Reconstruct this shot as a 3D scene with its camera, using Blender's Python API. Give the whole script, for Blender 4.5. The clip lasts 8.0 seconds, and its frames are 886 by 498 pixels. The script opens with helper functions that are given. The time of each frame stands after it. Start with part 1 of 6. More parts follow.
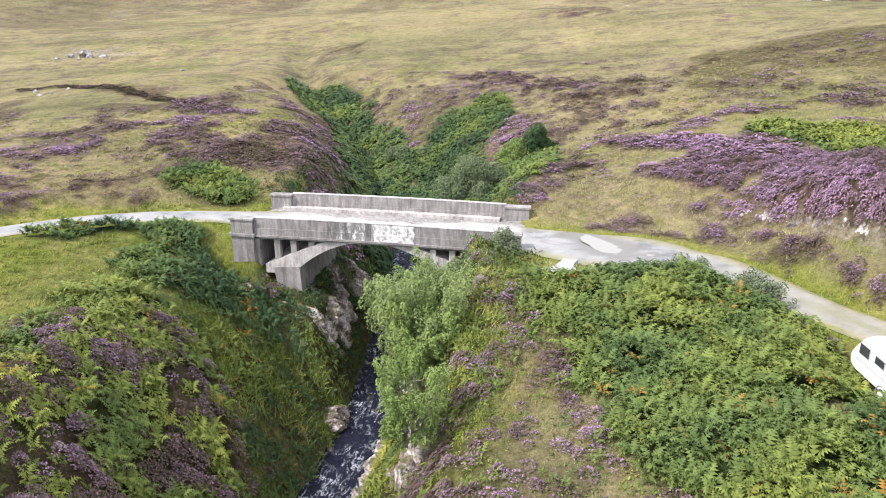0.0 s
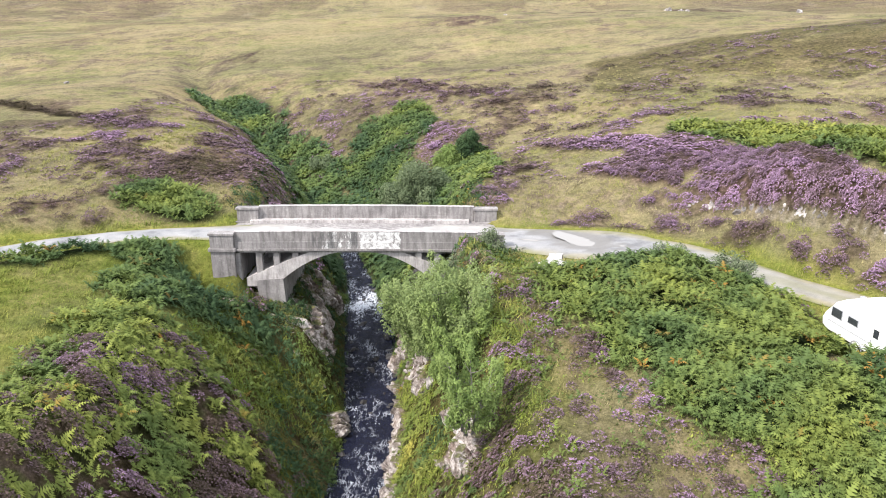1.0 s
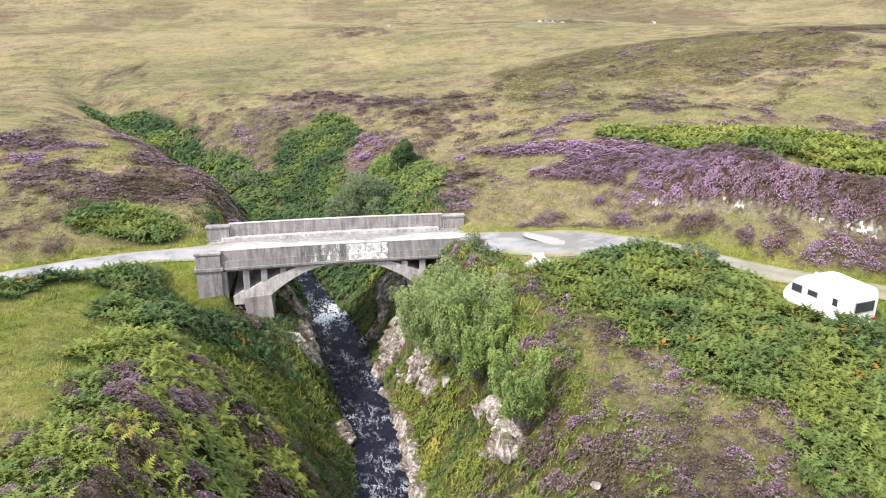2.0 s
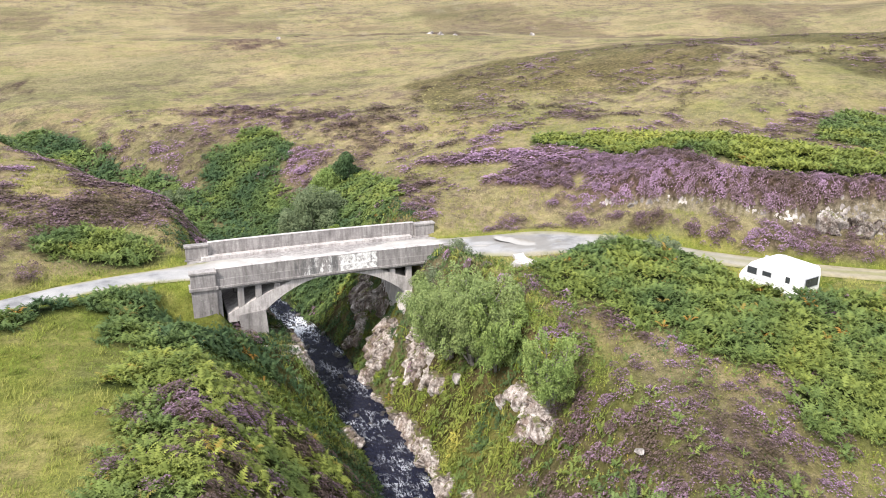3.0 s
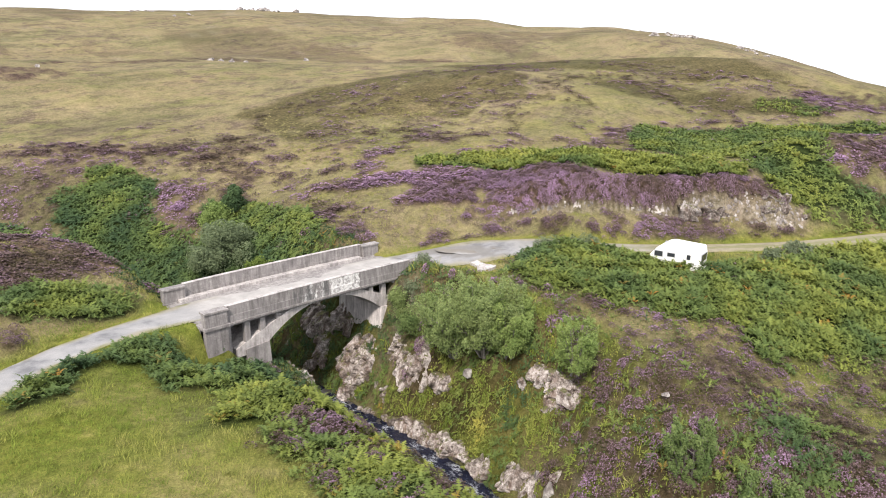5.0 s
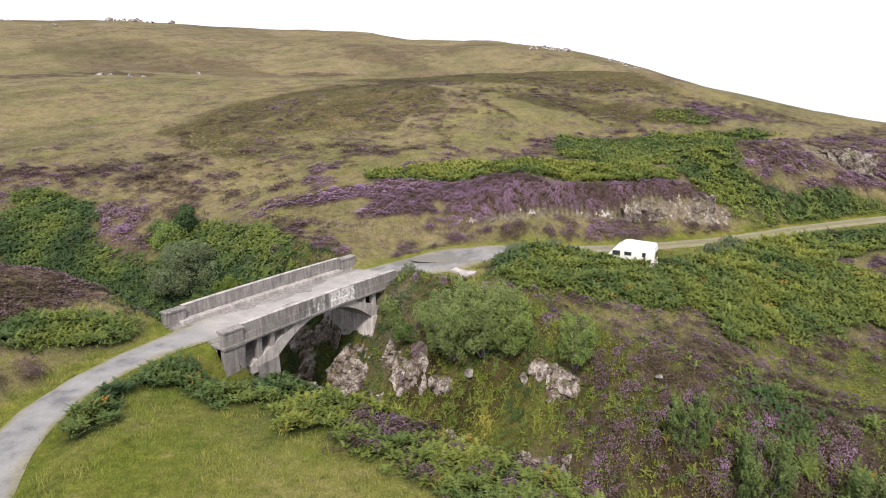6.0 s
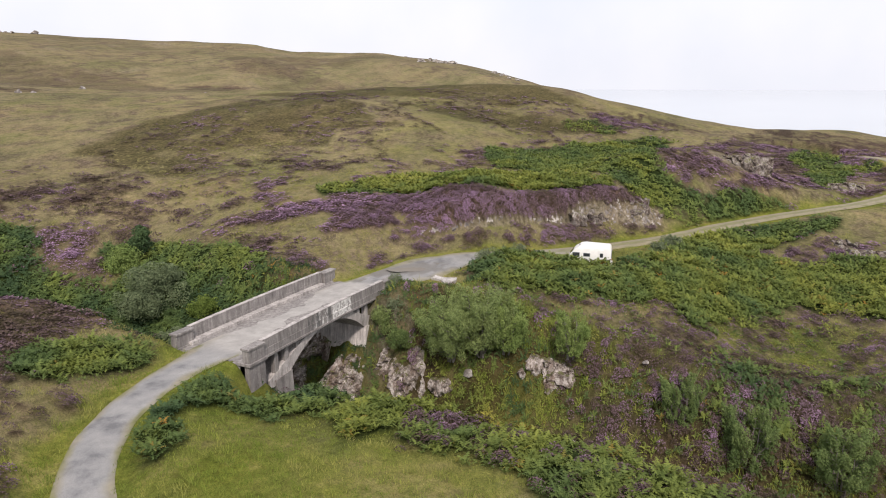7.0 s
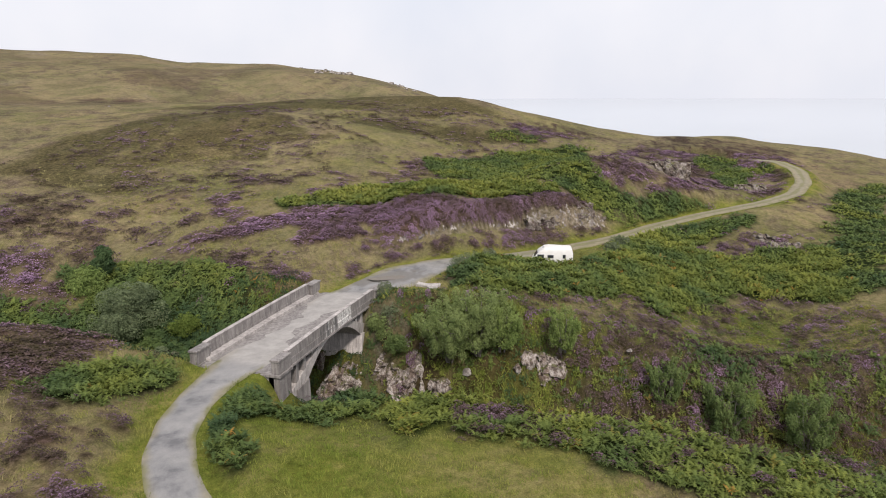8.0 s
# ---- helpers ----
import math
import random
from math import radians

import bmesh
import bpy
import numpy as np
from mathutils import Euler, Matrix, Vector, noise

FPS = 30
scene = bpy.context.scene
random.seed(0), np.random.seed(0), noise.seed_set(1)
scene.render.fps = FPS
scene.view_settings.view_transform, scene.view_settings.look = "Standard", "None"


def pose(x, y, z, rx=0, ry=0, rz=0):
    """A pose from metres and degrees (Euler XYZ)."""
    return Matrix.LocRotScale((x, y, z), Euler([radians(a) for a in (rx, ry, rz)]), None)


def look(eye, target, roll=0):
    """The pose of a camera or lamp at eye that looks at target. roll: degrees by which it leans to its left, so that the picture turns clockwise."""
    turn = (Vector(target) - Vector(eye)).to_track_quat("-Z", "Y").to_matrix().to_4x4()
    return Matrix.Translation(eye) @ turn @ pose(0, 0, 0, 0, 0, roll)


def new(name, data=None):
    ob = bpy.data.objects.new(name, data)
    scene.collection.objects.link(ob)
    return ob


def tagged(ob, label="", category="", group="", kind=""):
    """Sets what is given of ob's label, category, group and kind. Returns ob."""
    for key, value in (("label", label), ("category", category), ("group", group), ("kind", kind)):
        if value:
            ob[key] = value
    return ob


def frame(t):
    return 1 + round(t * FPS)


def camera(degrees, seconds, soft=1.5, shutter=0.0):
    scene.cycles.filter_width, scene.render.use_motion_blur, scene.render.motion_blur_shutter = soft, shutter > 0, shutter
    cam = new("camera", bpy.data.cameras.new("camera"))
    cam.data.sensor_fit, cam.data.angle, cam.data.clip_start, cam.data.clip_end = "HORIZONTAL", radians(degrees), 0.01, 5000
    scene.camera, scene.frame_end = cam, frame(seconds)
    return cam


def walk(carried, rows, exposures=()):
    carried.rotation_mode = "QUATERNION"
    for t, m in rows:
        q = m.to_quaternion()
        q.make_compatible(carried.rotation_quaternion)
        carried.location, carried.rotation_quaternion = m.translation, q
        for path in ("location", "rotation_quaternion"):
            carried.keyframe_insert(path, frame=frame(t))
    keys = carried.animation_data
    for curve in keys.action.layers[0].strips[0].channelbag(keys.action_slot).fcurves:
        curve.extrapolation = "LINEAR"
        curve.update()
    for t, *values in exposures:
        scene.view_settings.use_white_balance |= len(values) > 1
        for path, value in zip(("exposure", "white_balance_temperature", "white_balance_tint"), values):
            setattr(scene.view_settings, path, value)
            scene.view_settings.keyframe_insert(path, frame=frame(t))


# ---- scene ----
cam = camera(64.8, 8.0, soft=1.0)
METRES, EYE, TILT, LEAN, TURN = 75.0, 15.2, -19.0, 0.0, 11.4
ROWS = [
    (0.0, 0.0, 0.0, 0.0, 0.0, 0.0, -0.0),
    (0.5, -0.0557, -0.0122, -0.0006, -5.54, 0.13, 1.85),
    (1.0, -0.1092, -0.0193, 0.0003, -10.68, 0.14, 3.47),
    (1.5, -0.1694, -0.0227, 0.0037, -16.3, 0.04, 5.26),
    (3.0, -0.3426, -0.0026, 0.0233, -32.09, -1.07, 10.09),
    (3.5, -0.4031, 0.0153, 0.0337, -37.65, -1.72, 11.57),
    (4.0, -0.4582, 0.0366, 0.0451, -42.78, -2.4, 12.89),
    (4.5, -0.5164, 0.0647, 0.0595, -48.39, -3.31, 14.21),
    (6.0, -0.6677, 0.1737, 0.1117, -64.24, -6.37, 17.16),
    (6.5, -0.7132, 0.2221, 0.1336, -69.78, -7.58, 17.92),
    (7.0, -0.751, 0.2705, 0.1549, -74.82, -8.77, 18.48),
    (7.5, -0.7869, 0.3255, 0.1785, -80.12, -10.07, 18.94),
    (8.0, -0.8155, 0.3782, 0.2003, -84.79, -11.23, 19.21),
]
EXPOSURES = [(0.0, 0.98, 6250, 13), (3.5, 0.94, 6450, 13), (4.5, 0.80, 6500, 14), (6.0, 0.24, 6650, 15), (6.5, 0.1, 6700, 16), (8.0, -0.16, 6650, 15)]
walk(cam, [(t, pose(0, 0, EYE, TILT, LEAN, TURN) @ pose(METRES * x, METRES * y, METRES * z, 90 + pitch, roll, yaw)) for t, x, y, z, yaw, pitch, roll in ROWS], EXPOSURES)

# ---- sky and sun: a bright overcast day with a soft, high sun ----
SUN_AZ, SUN_EL = 238.0, 46.0          # degrees clockwise from +y; above the horizon
world = bpy.data.worlds.new("overcast_sky")
scene.world = world
world.use_nodes = True
wn = world.node_tree.nodes
wl = world.node_tree.links
wn.clear()
w_out = wn.new("ShaderNodeOutputWorld")
w_bg = wn.new("ShaderNodeBackground")
w_sky = wn.new("ShaderNodeTexSky")
w_sky.sky_type = "NISHITA"
w_sky.sun_disc = False
w_sky.sun_elevation = radians(SUN_EL)
w_sky.sun_rotation = radians(SUN_AZ)
w_sky.air_density, w_sky.dust_density, w_sky.ozone_density = 1.0, 3.0, 1.0
w_mix = wn.new("ShaderNodeMix")
w_mix.data_type = "RGBA"
w_cloud = wn.new("ShaderNodeTexNoise")
w_cloud.inputs["Scale"].default_value = 2.2
w_cloud.inputs["Detail"].default_value = 5.0
w_ramp = wn.new("ShaderNodeValToRGB")
w_ramp.color_ramp.elements[0].color = (10.2, 11.1, 12.4, 1)
w_ramp.color_ramp.elements[1].color = (13.0, 13.3, 13.7, 1)
w_ramp.color_ramp.elements[0].position, w_ramp.color_ramp.elements[1].position = 0.3, 0.65
w_mix.inputs[0].default_value = 0.88
wl.new(w_cloud.outputs["Fac"], w_ramp.inputs[0])
wl.new(w_sky.outputs[0], w_mix.inputs[6])
wl.new(w_ramp.outputs[0], w_mix.inputs[7])
wl.new(w_mix.outputs[2], w_bg.inputs[0])
w_bg.inputs[1].default_value = 0.089
wl.new(w_bg.outputs[0], w_out.inputs[0])

sun_data = bpy.data.lights.new("sun", "SUN")
sun_data.energy = 3.3
sun_data.angle = radians(6)
sun_data.color = (1.0, 0.94, 0.85)
sun = new("sun", sun_data)
az, el = radians(SUN_AZ), radians(SUN_EL)
sun.matrix_world = look((60 * math.sin(az), 60 * math.cos(az), 70), (60 * math.sin(az) - math.sin(az) * math.cos(el), 60 * math.cos(az) - math.cos(az) * math.cos(el), 70 - math.sin(el)))

# ---- the lie of the land ----
def hash_grid(i, j, seed):
    h = (i.astype(np.int64) * 374761393 + j.astype(np.int64) * 668265263 + seed * 1442695041) & 0xFFFFFFFF
    h = ((h ^ (h >> 13)) * 1274126177) & 0xFFFFFFFF
    return ((h ^ (h >> 16)) & 0xFFFF) / 65535.0


def vnoise(x, y, scale=1.0, seed=0):
    """Smooth value noise from -1 to 1, with one cell each 1 / scale metres."""
    x, y = np.asarray(x, float) * scale, np.asarray(y, float) * scale
    i, j = np.floor(x), np.floor(y)
    u, v = x - i, y - j
    u, v = u * u * (3 - 2 * u), v * v * (3 - 2 * v)
    a, b = hash_grid(i, j, seed), hash_grid(i + 1, j, seed)
    c, d = hash_grid(i, j + 1, seed), hash_grid(i + 1, j + 1, seed)
    return 2 * (a + (b - a) * u + (c - a + (a - b - c + d) * u) * v) - 1


def fbm(x, y, scale=1.0, seed=0, octaves=4):
    total, amp = 0.0, 0.5
    for k in range(octaves):
        total = total + amp * vnoise(x, y, scale * 2 ** k, seed + 17 * k)
        amp *= 0.5
    return total


def sstep(a, b, v):
    t = np.clip((v - a) / (b - a), 0, 1)
    return t * t * (3 - 2 * t)


def smin(a, b, k):
    h = np.clip(0.5 + 0.5 * (b - a) / k, 0, 1)
    return b + (a - b) * h - k * h * (1 - h)


def along(line, x, y):
    """Distance to a polyline (positive on the left of its run) and the values carried along it."""
    best = np.full(np.shape(x), 1e9)
    side = np.ones(np.shape(x))
    carried = [np.zeros(np.shape(x)) for _ in line[0][2:]]
    for p, q in zip(line, line[1:]):
        dx, dy = q[0] - p[0], q[1] - p[1]
        u = np.clip(((x - p[0]) * dx + (y - p[1]) * dy) / (dx * dx + dy * dy), 0, 1)
        d = np.hypot(x - p[0] - u * dx, y - p[1] - u * dy)
        m = d < best
        best = np.where(m, d, best)
        side = np.where(m, np.where(dx * (y - p[1]) - dy * (x - p[0]) >= 0, 1.0, -1.0), side)
        carried = [np.where(m, a + u * (b - a), c) for a, b, c in zip(p[2:], q[2:], carried)]
    return (best * side, *carried)


# the burn: x, y, water level, half width
BURN = [(-62, 150, 9.0, 0.4), (-50, 122, 3.0, 0.4), (-38, 104, -1.0, 0.5), (-29, 92, -4.4, 0.5), (-24, 80, -6.2, 0.5),
        (-18.5, 69, -7.9, 0.7), (-15.8, 60, -9.2, 1.2), (-14.2, 52, -10.3, 1.9), (-13.3, 44, -10.8, 1.8), (-12.6, 37, -11.0, 1.6),
        (-12.9, 30, -11.2, 1.5), (-14.2, 22, -11.5, 1.5), (-14.6, 12, -12.0, 1.5), (-14.0, 0, -12.6, 1.6), (-13, -20, -13.5, 1.6), (-12, -60, -15.5, 1.6)]
# the single-track road: x, y, level, half width
ROAD_WEST = [(-74, 6, 1.0, 1.4), (-56, 20, 0.7, 1.4), (-46, 31.5, 0.4, 1.4), (-40.5, 40.2, 0.2, 1.4), (-37.3, 43.2, 0.2, 1.4), (-34.3, 45.3, 0.15, 1.4),
        (-30, 46.9, 0.1, 1.4), (-26.0, 47.6, 0.0, 1.5), (-22, 47.7, 0.0, 2.4), (-6, 47.6, 0.0, 2.5), (-3.2, 46.2, 0.1, 2.6), (0, 44.8, 0.3, 3.2)]
ROAD_EAST = [(3.5, 43.7, 0.5, 3.4),
        (9, 40.6, 0.7, 2.1), (11.6, 36.8, 0.65, 1.7), (15.5, 32.9, 0.5, 1.6), (19.4, 29.3, 0.5, 1.5), (26, 22.8, 0.9, 1.4), (35, 17.4, 1.2, 1.4),
        (44, 10.5, 1.6, 1.4), (53, 1.5, 2.2, 1.4), (60, -4.5, 2.9, 1.4), (70, -7.8, 3.8, 1.4), (79, -8.2, 4.9, 1.4), (86, -5.5, 5.8, 1.4), (92, -1, 5.5, 1.4), (105, 10, 2.0, 1.4)]
ROAD = ROAD_WEST + ROAD_EAST
# the foot of the rock cutting beside the road
CUT = [(6, 53.5), (11.5, 47.3), (16.5, 40.6), (21.5, 35.0), (25.5, 30.5), (28, 25.5), (31, 24.5)]
PLAIN = (-0.2, 2.09, 3.11)                  # level, rise per 50 m to +x and +y
TERRACE = 2.71
# swells and hollows: x, y, half lengths, rise
GLEN_SWELLS = [
    (-45, 70, 25, 20, 0.67),
    (-30, 105, 26, 22, -1.6),
    (-10, 101, 12, 12, 0.8),
    (-33, 62, 8, 8, 0.7),
    (-8, 88, 18, 18, -0.6),
    (-4, 62, 12, 12, -1.80),
    (20, 48, 11, 8, 1.45),
    (24, 66, 16, 12, 1.57),
    (50, 105, 28, 24, 3.39),
    (58, 72, 18, 16, 3.66),
]
ROADSIDE_SWELLS = [
    (55, 22, 13, 10, 5.02),
    (12, 30, 12, 8, -1.50),
    (4, 27, 11, 9, 0.86),
    (2, 10, 14, 12, -3.88),
    (18, 4, 16, 12, -2.57),
    (42, 30, 10, 9, 4.68),
    (-38, 44, 14, 12, -0.55),
    (48, 48, 11, 10, 1.00),
    (5, 46, 10, 6, -3.62),
    (33, 18, 9, 8, -2.03),
    (28, 92, 16, 14, 0.33),
    (-26, 45, 8, 20, -1.84),
    (-62, 95, 20, 20, 2.27),
    (-65, 30, 20, 25, 2.95),
    (66, 98, 12, 14, 3.07),
    (52, 2, 10, 9, 0.84),
    (-4, 26, 6, 8, -1.77),
    (-23.0, 42.3, 3.2, 2.8, -4.4),
    (-27.0, 44.2, 1.4, 1.2, 0.8)]
SWELLS = GLEN_SWELLS + ROADSIDE_SWELLS
# the far skyline seen from FAR_EYE: bearings, heights at 200 m and at 480 m
FAR_EYE = (-60, 14)
BEARING = [-180, -130, -90, -30, 0, 15, 24, 32, 42, 50, 53, 60, 65.5, 69, 73, 78, 83, 89, 95, 100, 104, 130, 180]
MID = [-6, 0, 4, 8, 14, 15, 16, 16, 16.5, 16.8, 17, 17.5, 18, 18, 17.3, 13.8, 10, 7, 7, 5, 4, -8, -6]
FAR = [0, 10, 20, 40, 44, 44, 45.5, 47.5, 43.5, 41.5, 37, 36.5, 31, 23.5, 13, 0, -15, -25, -30, -32, -32, -30, 0]

# levelled places beside the road: x, y, level, inner and outer radius
PADS = [(13.7, 29.0, -0.42, 2.2, 4.6), (-0.9, 39.8, 0.42, 2.6, 5.2)]


def terrace(x, y):
    d = along(CUT, x, y)[0]
    return sstep(-0.3, 1.8, d) * sstep(14, 6, np.hypot((x - 21) * 0.75, (y - 37) * 0.75))


def moor(x, y):
    """The open ground with neither gorge nor road."""
    x, y = np.asarray(x, float), np.asarray(y, float)
    z = PLAIN[0] + PLAIN[1] * x / 50 + PLAIN[2] * y / 50 + TERRACE * terrace(x, y)
    for cx, cy, rx, ry, rise in SWELLS:
        z = z + rise * np.exp(-((x - cx) / rx) ** 2 - ((y - cy) / ry) ** 2)
    dx, dy = x - FAR_EYE[0], y - FAR_EYE[1]
    r, bearing = np.hypot(dx, dy), np.degrees(np.arctan2(dx, dy))
    mid, far = np.interp(bearing, BEARING, MID), np.interp(bearing, BEARING, FAR)
    hill = mid + (far - mid) * sstep(190, 500, r) - (4.5 + 7.0 * sstep(46, 56, bearing)) * np.exp(-((r - 285) / 50) ** 2) + np.clip(r - 520, 0, None) * -0.22
    hill = hill + (2.6 * fbm(x, y, 1 / 70, 5, 4) + 1.0 * fbm(x, y, 1 / 26, 6, 3)) * sstep(130, 300, r) + 1.5 * fbm(x, y, 1 / 22, 4, 3) * sstep(90, 130, r) * sstep(330, 250, r)
    z = z + (hill - z) * sstep(118, 190, r)
    near = sstep(260, 60, r)
    return z + near * (0.55 * fbm(x, y, 1 / 9, 3, 3) + 0.12 * fbm(x, y, 1 / 1.6, 8, 2))


def gorge(x, y):
    """The level of the gorge's sides, and the distance from the water's middle."""
    d, level, half = along(BURN, x, y)
    left = np.interp(y, [0, 20, 30, 40, 46, 52, 57, 64, 70, 80, 110], [1.15, 1.3, 1.12, 0.95, 0.95, 1.15, 1.45, 1.42, 1.2, 0.95, 0.7])
    right = np.interp(y, [0, 10, 20, 26, 32, 40, 46, 53, 58, 64, 69, 76, 90, 110], [0.9, 0.95, 1.0, 1.3, 2.2, 2.45, 2.45, 1.8, 1.4, 1.0, 0.72, 0.52, 0.5, 0.65])
    ragged = 0.9 * fbm(x, y, 1 / 3.0, 21, 4) + 1.6 * fbm(x, y, 1 / 9.0, 22, 3) * sstep(56, 66, y)
    out = np.abs(d) - half + np.where(np.abs(d) > half, ragged * sstep(0, 3, np.abs(d) - half), 0)
    rise = np.where(d > 0, right, left) * np.clip(out, -0.6, None)
    ledge = 2.3 * np.clip(out, -0.6, 2.7) + 0.35 * np.clip(out - 2.7, 0, 3.3) + 1.6 * np.clip(out - 6.0, 0, None)       # the rock shoulder that carries the west pier
    rise = np.where(d < 0, rise + (ledge - rise) * sstep(38.5, 42.0, y) * sstep(55, 51, y), rise)
    return level - 0.15 + rise, d, half


# bare rock on the gorge's sides: distance along y, level, half lengths along y and up
ROCK_EAST = [(48.6, -5.0, 1.8, 1.3), (46.0, -7.6, 2.2, 3.2), (44.6, -5.2, 3.0, 1.1), (40.6, -6.2, 3.2, 1.9), (42.0, -8.8, 1.2, 1.8), (36.4, -6.4, 1.1, 0.8), (39.0, -10.6, 5.5, 0.65),
             (31.5, -10.5, 5.0, 0.7), (27.0, -9.8, 3.0, 1.0), (52.2, -5.4, 1.6, 1.5), (50.5, -8.6, 1.8, 2.0), (28.5, -3.8, 1.4, 0.8), (25.9, -4.5, 1.3, 0.9), (24.0, -8.7, 1.0, 0.8)]
ROCK_WEST = [(45.0, -5.4, 1.9, 3.2), (42.6, -7.0, 1.0, 2.4), (47.4, -6.0, 2.0, 2.8), (53.0, -7.4, 2.2, 2.0), (38.5, -10.6, 1.4, 0.45)]


def rock_face(side, y, z):
    """How far a place on the gorge's east (1) or west (-1) side is bare rock: 0 to 1, along ragged edges."""
    best = np.full(np.shape(y), 9.0)
    for cy, cz, a, b in ROCK_EAST if side > 0 else ROCK_WEST:
        best = np.minimum(best, np.hypot((y - cy) / a, (z - cz) / b))
    return sstep(1.1, 0.7, best + 1.5 * fbm(y, 0.6 * z, 0.7, 95, 5))


def height(x, y):
    x, y = np.asarray(x, float), np.asarray(y, float)
    d, level, half = along(ROAD, x, y)
    z = moor(x, y)
    d = np.abs(d) - half
    z = z + (level - 0.05 - z) * sstep(3.2, 0.3, d) - 0.16 * sstep(-0.1, -0.6, d)
    for px, py, level, inner, outer in PADS:
        z = z + (level - z) * sstep(outer, inner, np.hypot(x - px, y - py)) * sstep(0.0, 1.2, d)
    g, _, _ = gorge(x, y)
    return smin(z, g, 1.0 + 3.5 * sstep(57, 72, y))


# ---- end of the lie of the land ----

# ---- materials ----
def nodes_of(name):
    m = bpy.data.materials.new(name)
    m.use_nodes = True
    nt = m.node_tree
    return m, nt, nt.nodes["Principled BSDF"]


def add(nt, kind, **sockets):
    n = nt.nodes.new(kind)
    for key, value in sockets.items():
        n.inputs[key.replace("_", " ")].default_value = value
    return n


def noise_node(nt, scale, detail=4.0, rough=0.55, space="Object", stretch=None):
    tc = nt.nodes.new("ShaderNodeTexCoord")
    n = add(nt, "ShaderNodeTexNoise", Scale=scale, Detail=detail, Roughness=rough)
    if stretch:
        mp = nt.nodes.new("ShaderNodeMapping")
        mp.inputs["Scale"].default_value = stretch
        nt.links.new(tc.outputs[space], mp.inputs[0])
        nt.links.new(mp.outputs[0], n.inputs["Vector"])
    else:
        nt.links.new(tc.outputs[space], n.inputs["Vector"])
    return n.outputs["Fac"]


def ramp(nt, fac, stops):
    r = nt.nodes.new("ShaderNodeValToRGB")
    els = r.color_ramp.elements
    while len(els) < len(stops):
        els.new(0.5)
    for e, (pos, col) in zip(els, stops):
        e.position, e.color = pos, (*col, 1) if len(col) == 3 else col
    nt.links.new(fac, r.inputs[0])
    return r.outputs[0]


def mix(nt, fac, a, b, blend="MIX"):
    m = nt.nodes.new("ShaderNodeMix")
    m.data_type, m.blend_type = "RGBA", blend
    for sock, v in ((m.inputs[0], fac), (m.inputs[6], a), (m.inputs[7], b)):
        if isinstance(v, (int, float)):
            sock.default_value = v
        elif isinstance(v, tuple):
            sock.default_value = (*v, 1)
        else:
            nt.links.new(v, sock)
    return m.outputs[2]


def calc(nt, op, a, b=0.0, clamp=False):
    m = nt.nodes.new("ShaderNodeMath")
    m.operation, m.use_clamp = op, clamp
    for sock, v in ((m.inputs[0], a), (m.inputs[1], b)):
        if isinstance(v, (int, float)):
            sock.default_value = v
        else:
            nt.links.new(v, sock)
    return m.outputs[0]


def bump(nt, bsdf, fac, strength, distance=0.05):
    b = add(nt, "ShaderNodeBump", Strength=strength, Distance=distance)
    nt.links.new(fac, b.inputs["Height"])
    nt.links.new(b.outputs[0], bsdf.inputs["Normal"])


def attr(nt, name):
    a = nt.nodes.new("ShaderNodeAttribute")
    a.attribute_name = name
    return a


def grey(nt, col):
    s = nt.nodes.new("ShaderNodeSeparateColor")
    nt.links.new(col, s.inputs[0])
    return s.outputs


def plain(name, stops, scale, rough=0.8, bump_scale=None, bump_strength=0.3, bump_dist=0.03, metal=0.0, space="Object", fine=None):
    """A surface mottled at two scales, with relief."""
    m, nt, bs = nodes_of(name)
    n1 = noise_node(nt, scale, 5.0, 0.6, space)
    col = ramp(nt, n1, stops)
    n2 = noise_node(nt, fine or scale * 9, 3.0, 0.6, space)
    shade = ramp(nt, n2, [(0.3, (0.72, 0.72, 0.72)), (0.7, (1.15, 1.15, 1.15))])
    nt.links.new(mix(nt, 1.0, col, shade, "MULTIPLY"), bs.inputs["Base Color"])
    bs.inputs["Roughness"].default_value, bs.inputs["Metallic"].default_value = rough, metal
    if bump_scale:
        bump(nt, bs, noise_node(nt, bump_scale, 6.0, 0.65, space), bump_strength, bump_dist)
    return m


